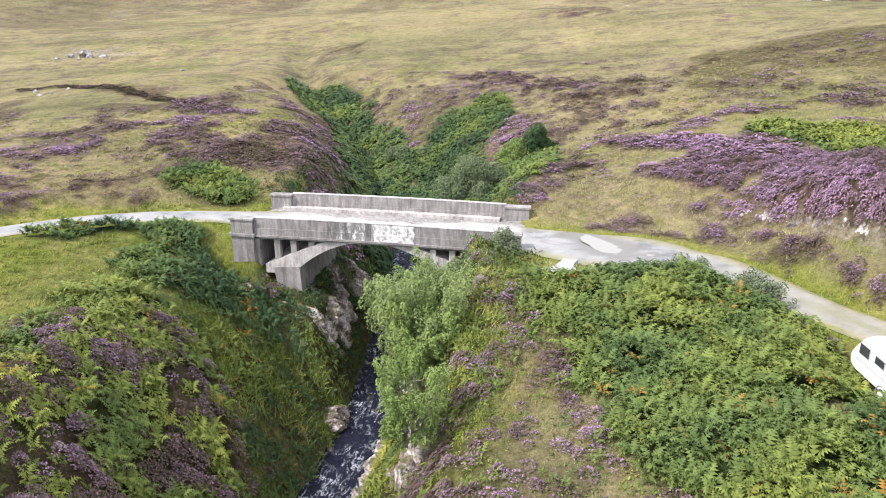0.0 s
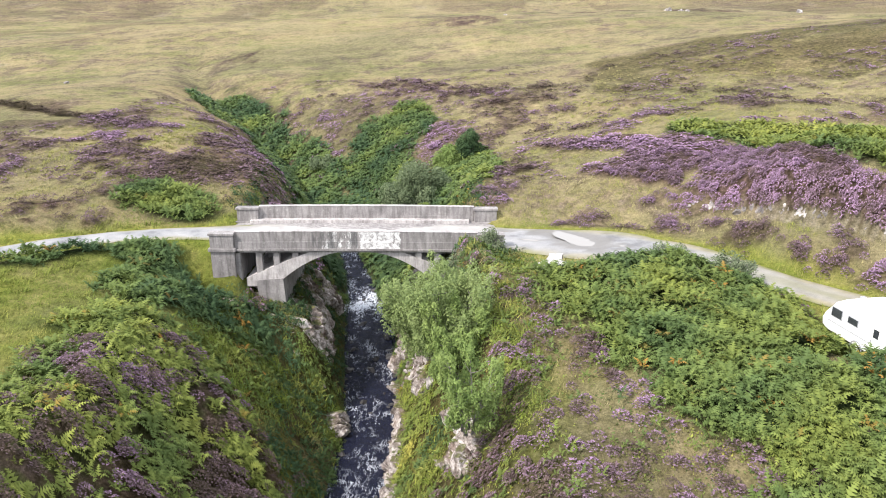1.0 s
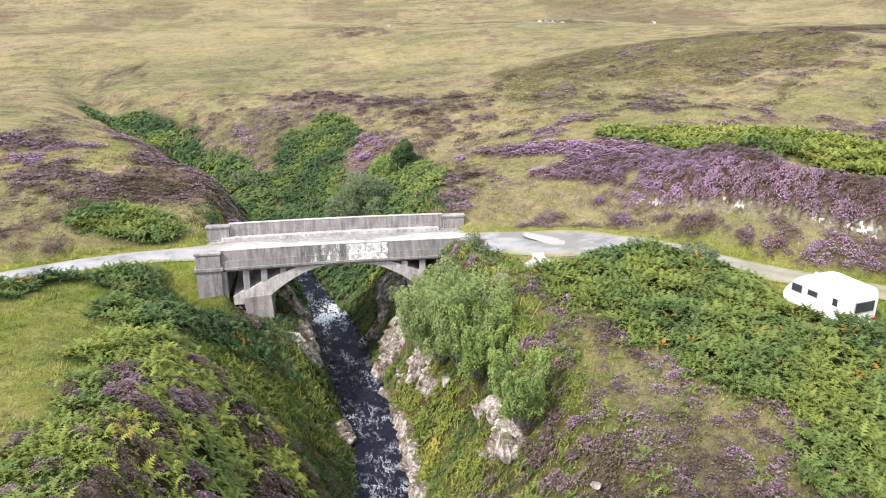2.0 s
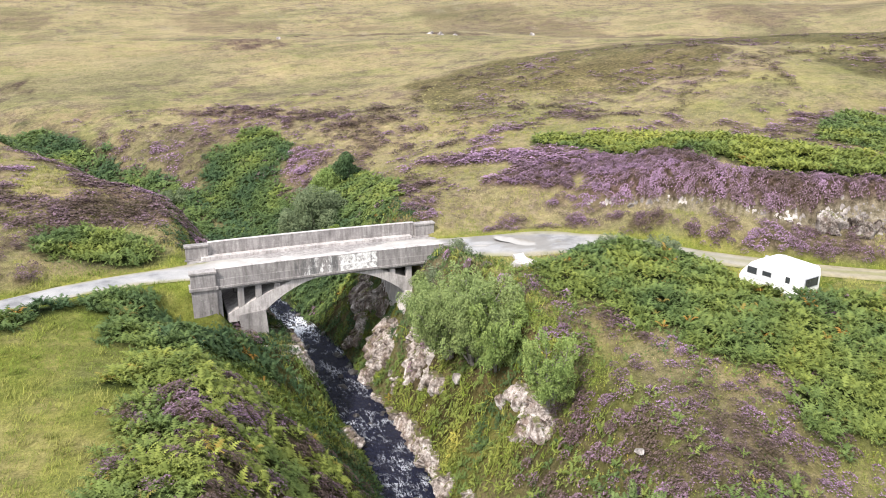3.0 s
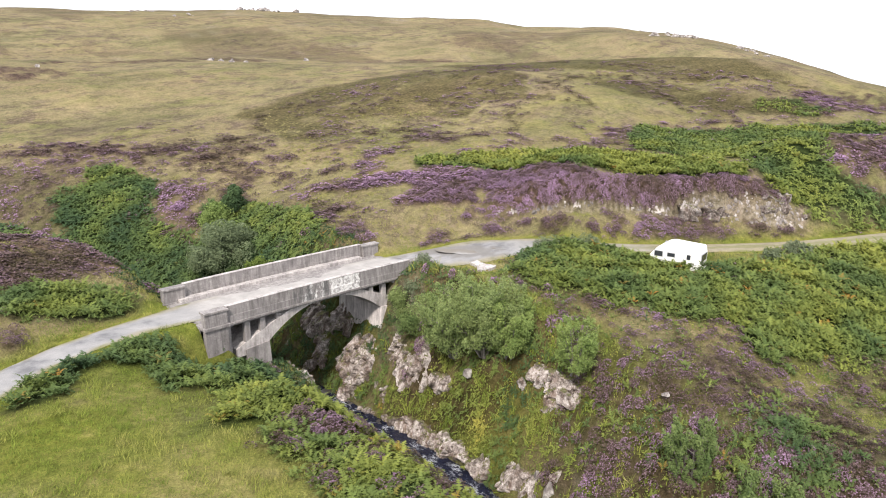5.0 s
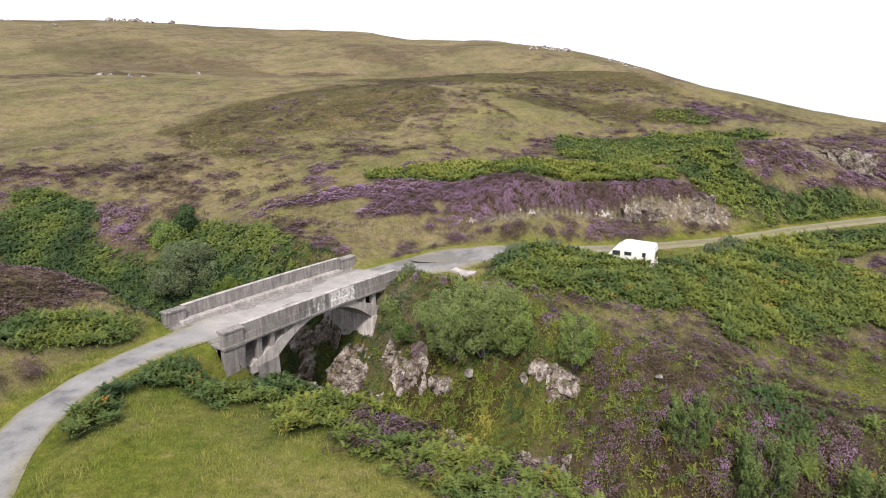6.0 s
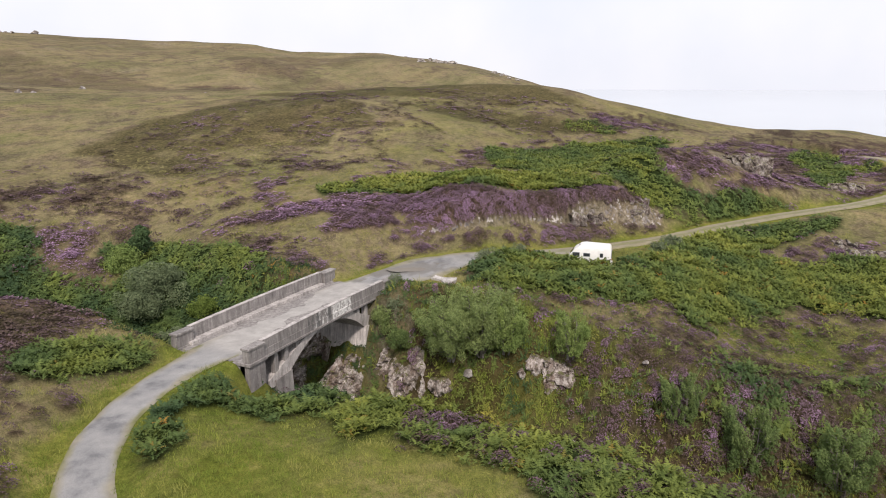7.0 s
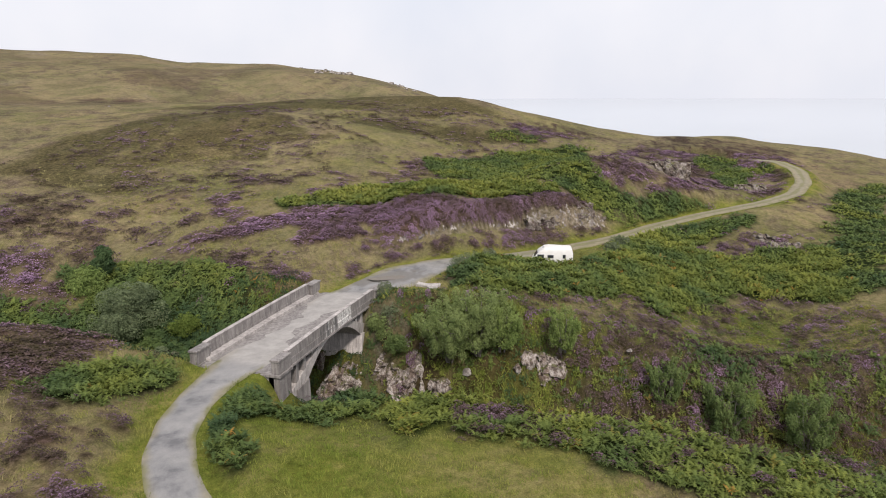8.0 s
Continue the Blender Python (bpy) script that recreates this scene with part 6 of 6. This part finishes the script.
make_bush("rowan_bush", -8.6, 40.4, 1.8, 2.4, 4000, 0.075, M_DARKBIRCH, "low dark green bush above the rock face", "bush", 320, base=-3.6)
make_bush("juniper_bush", 9.0, 36.2, 1.9, 4.6, 6000, 0.07, M_GORSE, "low grey-green juniper at the road edge", "bush", 315)
make_bush("juniper_bush", 6.2, 38.0, 1.7, 3.6, 4500, 0.07, M_GORSE, "low grey-green juniper at the road edge", "bush", 316)
make_bush("juniper_bush", 22.0, 21.8, 1.3, 3.4, 2800, 0.08, M_GORSE, "dark green shrub beside the track", "bush", 317)
make_bush("juniper_bush", 18.6, 22.6, 1.1, 2.8, 2400, 0.08, M_GORSE, "dark green shrub beside the track", "bush", 318)

# ---- rocks ----
def make_rock(x, y, z, size, turn, seed, material=None, label="", name="rock", detail=3):
    """A weathered boulder or outcrop: a broken block with planes, cracks and worn edges."""
    r = random.Random(seed)
    bm = bmesh.new()
    bmesh.ops.create_icosphere(bm, subdivisions=detail, radius=1.0)
    planes = [(Vector((r.uniform(-1, 1), r.uniform(-1, 1), r.uniform(-0.6, 1))).normalized(), r.uniform(0.42, 0.8)) for _ in range(20)]
    off = Vector((seed * 3.7, seed * 1.3, seed * 2.1))
    for v in bm.verts:
        p = v.co.copy()
        for n, d in planes:
            k = p.dot(n)
            if k > d:
                p -= n * (k - d)
        q = Vector((p.x * size[0], p.y * size[1], p.z * size[2]))
        q += p.normalized() * (0.16 * noise.fractal(q * 1.1 + off, 1.0, 2.0, 5) + 0.10 * (abs(noise.noise(q * 2.3 + off)) - 0.25)) * min(size) * 1.3
        v.co = q
    rock = part(name, bm, material or M_ROCK)
    rock.matrix_world = pose(x, y, z, r.uniform(-8, 8), r.uniform(-8, 8), turn)
    return tagged(rock, label or "pale lichen-spotted rock outcrop among heather", "rock")


for x, y, z, size, turn in [(-6.6, 29.0, -3.6, (0.5, 0.6, 0.5), 30),
                            (-4.1, 12.4, -3.9, (0.35, 0.5, 0.35), 0), (-4.5, 10.1, -4.8, (0.5, 0.75, 0.45), 15), (-4.4, 11.2, -4.5, (0.4, 0.5, 0.35), -20), (-8.6, 33.8, -4.9, (0.5, 0.6, 0.5), 0),
                            (-10.4, 25.3, -9.1, (0.4, 0.5, 0.7), 10), (-10.8, 24.1, -9.4, (0.5, 0.5, 0.9), -15), (-4.7, 19.6, -2.9, (0.3, 0.35, 0.3), 0), (-6.0, 38.6, -0.9, (0.6, 0.8, 0.5), 20)]:
    make_rock(x, y, z, size, turn, int(abs(x * 71 + y * 13)))
def worley(u, v, scale, seed):
    """Distances to the nearest and second nearest of scattered points, a number for each cell, and the way from its point."""
    u, v = u * scale, v * scale
    i, j = np.floor(u), np.floor(v)
    f1, f2, cell = np.full(u.shape, 9.0), np.full(u.shape, 9.0), np.zeros(u.shape)
    ou, ov = np.zeros(u.shape), np.zeros(u.shape)
    for a in (-1, 0, 1):
        for b in (-1, 0, 1):
            px, py = i + a + hash_grid(i + a, j + b, seed), j + b + hash_grid(i + a, j + b, seed + 1)
            d = np.hypot(u - px, v - py)
            near = d < f1
            f2 = np.where(near, f1, np.minimum(f2, d))
            cell = np.where(near, hash_grid(i + a, j + b, seed + 2), cell)
            ou, ov = np.where(near, u - px, ou), np.where(near, v - py, ov)
            f1 = np.where(near, d, f1)
    return f1, f2, cell, ou, ov


def make_cliff(x, y, z, long, tall, turn, seed, label, lean=20, depth=0.9, cell_size=0.09, sink=2.2):
    """A face of fractured rock let into the bank: stepped blocks parted by cracks. turn: degrees of its outward way from +x."""
    n, k = max(16, int(long / cell_size)), max(16, int(tall / cell_size))
    u, v = np.meshgrid(np.linspace(-long / 2, long / 2, n), np.linspace(-tall / 2, tall / 2, k), indexing="ij")
    wu, wv = u + 0.22 * fbm(u, v, 1.2, seed, 3), v + 0.22 * fbm(u, v, 1.2, seed + 5, 3)
    f1, f2, cell, ou, ov = worley(wu * 0.9 + 0.25 * wv, wv * 0.75 + 0.2 * wu, 1.0, seed)
    g1, g2, small, su, sv = worley(wu + 0.3 * wv, wv * 0.8, 2.6, seed + 9)
    out = 0.5 * cell + (1.1 * ((cell * 7.3) % 1.0) - 0.55) * ou + (1.0 * ((cell * 13.7) % 1.0) - 0.7) * ov + 0.10 * small + (0.3 * ((small * 9.1) % 1.0) - 0.15) * su + (0.3 * ((small * 5.3) % 1.0) - 0.2) * sv - 0.16 * sstep(0.05, 0.0, f2 - f1) + 0.7 * fbm(u, v, 0.4, seed + 3, 3) + 0.06 * fbm(u, v, 5.0, seed + 4, 3)
    rim = np.hypot(u / (long / 2), v / (tall / 2)) + 1.3 * fbm(u, v, 0.6, seed + 7, 4)
    out = out * depth - 0.1 - sink * sstep(0.35, 1.05, rim)
    c, s = math.cos(radians(lean)), math.sin(radians(lean))
    px, pz = out * c - v * s, out * s + v * c
    front = np.stack([px, u, pz], 2).reshape(-1, 3)
    me = mesh_from("cliff_rock", front, sheet(n, k), M_CUTTING, smooth=False)
    ob = new("cliff_rock", me)
    ob.matrix_world = pose(x, y, z, 0, 0, turn)
    return tagged(ob, label, "rock")


def make_gorge_face(side, y0, y1, z0, z1, depth, seed, label, cell=0.11):
    """The bare rock of one side of the gorge: ribs and blocks parted by cracks, standing out of the bank and buried under the turf between."""
    ny, nz = int((y1 - y0) / cell), int((z1 - z0) / cell)
    yy, zz = np.linspace(y0, y1, ny), np.linspace(z0, z1, nz)
    away = np.linspace(0.3, 11, 150)
    mid = np.interp(yy, [q[1] for q in BURN[::-1]], [q[0] for q in BURN[::-1]])
    bank = np.maximum.accumulate(height(mid[:, None] + side * away[None], np.broadcast_to(yy[:, None], (ny, 150))), axis=1) + np.arange(150) * 1e-5
    x = np.stack([m + side * np.interp(zz, b, away) for m, b in zip(mid, bank)])
    u, v = np.meshgrid(yy, zz, indexing="ij")
    wu, wv = u + 0.3 * fbm(u, v, 1.1, seed, 3), v + 0.3 * fbm(u, v, 1.1, seed + 5, 3)
    f1, f2, block, ou, ov = worley(wu * 1.3 + 0.3 * wv, wv * 0.6 + 0.2 * wu, 1.0, seed)
    g1, g2, chip, su, sv = worley(wu + 0.3 * wv, wv * 0.55, 3.0, seed + 9)
    out = 0.55 * block + (0.9 * ((block * 7.3) % 1.0) - 0.45) * ou + (0.8 * ((block * 13.7) % 1.0) - 0.6) * ov + 0.2 * chip + (0.5 * ((chip * 9.1) % 1.0) - 0.25) * su + (0.4 * ((chip * 5.3) % 1.0) - 0.3) * sv
    out = out - 0.3 * sstep(0.08, 0.0, f2 - f1) - 0.1 * sstep(0.1, 0.0, g2 - g1) + 0.7 * fbm(u, v, 0.35, seed + 3, 3) + 0.07 * fbm(u, v, 5.0, seed + 4, 3)
    out = (0.05 + depth * out) - 1.1 * (1 - rock_face(side, u, v))
    co = np.stack([x - side * 0.9 * out, u, v + 0.35 * out], 2).reshape(-1, 3)
    me = mesh_from("gorge_rock", co, sheet(ny, nz), M_CLIFF, smooth=False)
    return tagged(new("gorge_rock", me), label, "rock face")


make_gorge_face(1, 22.5, 55.0, -11.4, -2.2, 0.75, 21, "fractured pale rock ribs standing out of the mossy gorge side")
make_gorge_face(-1, 36.0, 56.0, -11.4, -3.0, 0.75, 22, "pale lichened rock buttress below the bridge pier")
for x, y, z, size, turn in [(-7.0, 28.2, -4.2, (0.7, 0.8, 0.8), 10), (-6.9, 25.9, -4.6, (0.8, 1.1, 0.9), -15), (-7.6, 29.3, -4.5, (0.5, 0.6, 0.6), 30)]:
    make_rock(x, y, z, size, turn, int(abs(x * 71 + y * 13)), material=M_CLIFF, label="pale angular rock outcrop below the sapling", detail=4)
rr = random.Random(5)
for i in range(46):
    t = rr.choice([rr.uniform(24, 64), rr.uniform(38, 60)])
    cx = float(np.interp(t, [p[1] for p in BURN[::-1]], [p[0] for p in BURN[::-1]]))
    cz = float(np.interp(t, [p[1] for p in BURN[::-1]], [p[2] for p in BURN[::-1]]))
    s = rr.uniform(0.18, 0.55)
    off = rr.choice([rr.uniform(-2.2, -1.1), rr.uniform(1.1, 2.2), rr.uniform(-1.2, 1.2)])
    tagged(make_rock(cx + off, t, cz + 0.02, (s, s * rr.uniform(0.8, 1.5), s * 0.7), rr.uniform(0, 180), 600 + i, M_WET_ROCK, "wet dark boulder in the rushing burn", "boulder"), group="boulders in the burn")
# crags on the skyline
rr = random.Random(12)
for bearing, dist, wide, deep, count, big in [(33.2, 470, 2.4, 12, 16, 3.4), (64.2, 425, 1.5, 26, 20, 3.0), (69.3, 430, 1.3, 14, 12, 2.6), (62.0, 440, 0.5, 8, 4, 1.6), (24.0, 465, 0.9, 8, 7, 2.2), (27.5, 400, 0.8, 8, 5, 1.8)]:
    for i in range(count):
        a, dd, s = radians(bearing + wide * rr.uniform(-1, 1)), dist + deep * rr.uniform(-1, 1), big * rr.uniform(0.35, 1.0)
        x, y = FAR_EYE[0] + dd * math.sin(a), FAR_EYE[1] + dd * math.cos(a)
        tagged(make_rock(x, y, float(height(x, y)) + 0.1 * s, (s, s * rr.uniform(0.6, 1.1), s * 0.7), rr.uniform(0, 180), 800 + i + int(bearing * 10), label="weathered pale crag stone on the far hill crest", detail=2), group="crag stones on the far hill")
# the cutting beside the road, the crag on the heather hill, scattered stones
for x, y, z, long, tall, turn, seed in [(23.7, 32.1, 3.2, 4.4, 2.8, 224, 41), (25.9, 29.7, 3.6, 5.4, 3.4, 222, 42), (28.4, 27.2, 4.0, 5.0, 3.4, 226, 43), (30.2, 25.1, 3.7, 3.0, 2.4, 240, 44)]:
    make_cliff(x, y, z, long, tall, turn, seed, "broken grey rock face of the road cutting", 40, 0.8, 0.08, 1.4)
for x, y, long, tall, turn, seed in [(52.6, 16.8, 9.0, 3.2, 180, 51), (62.2, 1.9, 5.0, 2.4, 182, 52), (30.4, 1.6, 4.4, 2.0, 180, 53), (32.5, 3.8, 3.0, 1.6, 175, 54)]:
    make_cliff(x, y, float(height(x, y)) + 0.55, long, tall, turn, seed, "bare pale crag in the heather", 36, 0.6, 0.09, 1.0)
# loose stones along the foot of the cutting
def make_scree():
    r = np.random.default_rng(31)
    line = resample(CUT, 0.05)
    pick = line[r.integers(0, len(line), 1000)]
    pick = pick[(pick[:, 0] > 10.5) & (pick[:, 0] < 30)]
    wide = 0.25 + 1.2 * sstep(19, 26, pick[:, 0])
    x, y = pick[:, 0] + r.normal(0, 0.35, len(pick)) * wide + 0.3, pick[:, 1] + r.normal(0, 0.35, len(pick)) * wide + 0.2
    stones = []
    for k in range(6):
        bm = bmesh.new()
        bmesh.ops.create_icosphere(bm, subdivisions=1, radius=1.0)
        v = np.array([q.co[:] for q in bm.verts]) * r.uniform(0.5, 1.2, (len(bm.verts), 1)) * [1.0, 0.8, 0.6]
        f = np.array([[q.index for q in face.verts] for face in bm.faces])
        bm.free()
        stones.append((v, f))
    spread("scree", stones, x, y, height(x, y) + 0.05, 0.06 + 0.2 * r.uniform(0, 1, len(x)) ** 3, M_ROCK, "loose pale stones at the foot of the road cutting", "stones", {"shade": r.uniform(0, 1, len(x))})


make_scree()
for x, y, s in [(12.4, 46.9, 0.4), (13.2, 45.2, 0.45)]:
    make_rock(x, y, float(height(x, y)) + 0.2 * s, (s, s * 1.2, s * 0.8), x * 7, int(x * 9 + y), label="pale bare rock crag in the heather")

# a bare outcrop and stones on the hillside across the glen
rr = random.Random(9)
for x, y, s in [(-110, 141.5, 2.0), (-107.5, 140.5, 1.5), (-112.5, 140.5, 1.4), (-105, 141.5, 1.1), (-114, 138.5, 1.0), (-102.5, 140, 0.9), (-109, 138.6, 0.8), (-84, 96, 0.7), (-80, 92, 0.6), (-72, 118, 0.6), (44, 168, 1.2), (49, 170, 1.0), (9, 204, 1.2),
                (52, 196, 1.6), (57, 199, 1.3), (97, 216, 1.6), (91, 158, 0.9), (-76, 90, 0.5), (-79, 97, 0.5)]:
    make_rock(x, y, float(height(x, y)) + 0.15 * s, (s, s * rr.uniform(0.7, 1.1), s * 0.75), rr.uniform(0, 180), int(abs(x * 9 + y * 5)), label="pale rock on the open hillside")


# ---- the touring caravan ----
def build_caravan():
    van = tagged(holder("caravan", pose(13.9, 29.2, -0.44, 0, 0, 10)), "white touring caravan with dark windows parked on the grass", "caravan")
    prof = [(-2.28, 0.42), (-2.36, 0.9), (-2.34, 1.9), (-2.26, 2.36), (-2.1, 2.5), (0.4, 2.58), (0.9, 2.52), (1.55, 2.1), (2.2, 1.3), (2.36, 0.95), (2.28, 0.58), (1.9, 0.42)]
    bm = bmesh.new()
    a = [bm.verts.new((-1.06, yy, zz)) for yy, zz in prof]
    b = [bm.verts.new((1.06, yy, zz)) for yy, zz in prof]
    n = len(prof)
    bm.faces.new(a)
    bm.faces.new(b[::-1])
    for i in range(n):
        bm.faces.new((a[i], b[i], b[(i + 1) % n], a[(i + 1) % n]))
    bmesh.ops.bevel(bm, geom=[e for e in bm.edges if e.calc_length() > 0.05], offset=0.07, segments=3, profile=0.6, affect="EDGES")
    body = part("body", bm, M_WHITE, van, "white aluminium body with a sloping front", True)
    for sgn in (-1, 1):
        xs = sorted((sgn * 1.055, sgn * 1.09))
        for y0, y1, z0, z1 in ((1.0, 1.72, 1.32, 1.78), (-0.1, 0.55, 1.42, 1.74)):
            w = part("window", box(xs[0], xs[1], y0, y1, z0, z1, 0.015), M_DARK_GLASS, van, "dark tinted window")
            part("frame", box(xs[0] + sgn * -0.005, xs[1] - sgn * 0.012, y0 - 0.04, y1 + 0.04, z0 - 0.04, z1 + 0.04, 0.01), M_GREYTRIM, w)
    door = part("door", box(-1.085, -1.055, -1.65, -1.02, 0.55, 2.15, 0.015), M_WHITE, van)
    part("door_window", box(-1.10, -1.08, -1.5, -1.17, 1.38, 1.82, 0.01), M_DARK_GLASS, door, "small dark door window")
    part("handle", box(-1.115, -1.085, -1.12, -1.06, 1.1, 1.22, 0.008), M_GREYTRIM, door)
    w = part("window", box(-0.72, 0.72, -2.40, -2.34, 1.28, 1.86, 0.02), M_DARK_GLASS, van, "wide dark rear window")
    part("frame", box(-0.77, 0.77, -2.385, -2.33, 1.23, 1.91, 0.01), M_GREYTRIM, w)
    w = part("window", box(-0.75, 0.75, -0.30, 0.30, -0.012, 0.02, 0.01), M_DARK_GLASS, van, "dark front window")
    w.matrix_local = pose(0, 1.90, 1.70, -51)
    part("bumper", box(-1.0, 1.0, -2.46, -2.33, 0.46, 0.62, 0.03), M_WHITE, van)
    for sgn in (-1, 1):
        part("rear_lamp", box(sgn * 0.9 - 0.14, sgn * 0.9 + 0.14, -2.43, -2.36, 0.70, 0.80, 0.02), M_RED, van, "red rear lamp")
        part("number_board" if sgn > 0 else "vent", box(sgn * 0.5 - 0.26, sgn * 0.5 + 0.26, -2.395, -2.35, 0.66, 0.76, 0.01), M_GREYTRIM, van)
        bm = bmesh.new()
        bmesh.ops.create_cone(bm, cap_ends=True, segments=28, radius1=0.31, radius2=0.31, depth=0.2, matrix=pose(0, 0, 0, 0, 90, 0))
        bmesh.ops.bevel(bm, geom=[e for e in bm.edges if e.calc_face_angle(0) > 0.8], offset=0.04, segments=2, affect="EDGES")
        wheel = part("wheel", bm, M_RUBBER, van, "black tyre", True)
        wheel.location = (sgn * 0.98, -0.25, 0.31)
        bm = bmesh.new()
        bmesh.ops.create_cone(bm, cap_ends=True, segments=24, radius1=0.19, radius2=0.16, depth=0.06, matrix=pose(sgn * 0.1, 0, 0, 0, 90, 0))
        part("rim", bm, M_WHITE, wheel, "white wheel trim")
        bm = bmesh.new()
        tube(bm, [(sgn * 1.07, -0.25 + 0.38 * math.cos(math.pi * i / 12), 0.34 + 0.38 * math.sin(math.pi * i / 12)) for i in range(13)], [0.03] * 13, 6)
        part("wheel_arch", bm, M_GREYTRIM, van)
        for yy in (-2.0, 1.7):
            part("corner_steady", box(sgn * 0.85 - 0.03, sgn * 0.85 + 0.03, yy - 0.03, yy + 0.03, 0.02, 0.46, 0.005), M_STEEL, van)
        bm = bmesh.new()
        tube(bm, [(sgn * 0.75, 1.9, 0.42), (0.0, 3.3, 0.42)], [0.045, 0.045], 8)
        part("drawbar", bm, M_STEEL, van)
    bm = bmesh.new()
    tube(bm, [(0, 3.05, 0.0), (0, 3.05, 0.85)], [0.03, 0.03], 8)
    bmesh.ops.create_cone(bm, cap_ends=True, segments=14, radius1=0.1, radius2=0.1, depth=0.06, matrix=pose(0.0, 3.05, 0.06, 0, 90, 0))
    part("jockey_wheel", bm, M_STEEL, van)
    part("roof_light", box(-0.25, 0.25, -0.9, -0.4, 2.54, 2.62, 0.02), M_WHITE, van)
    bm = box(-0.12, 0.12, 0.95, 1.15, 2.40, 2.52, 0.02)
    part("roof_vent", bm, M_GREYTRIM, van)
    part("stripe", box(-1.068, -1.058, -2.1, 1.9, 0.96, 1.0), M_GREYTRIM, van, "thin grey stripe")


build_caravan()
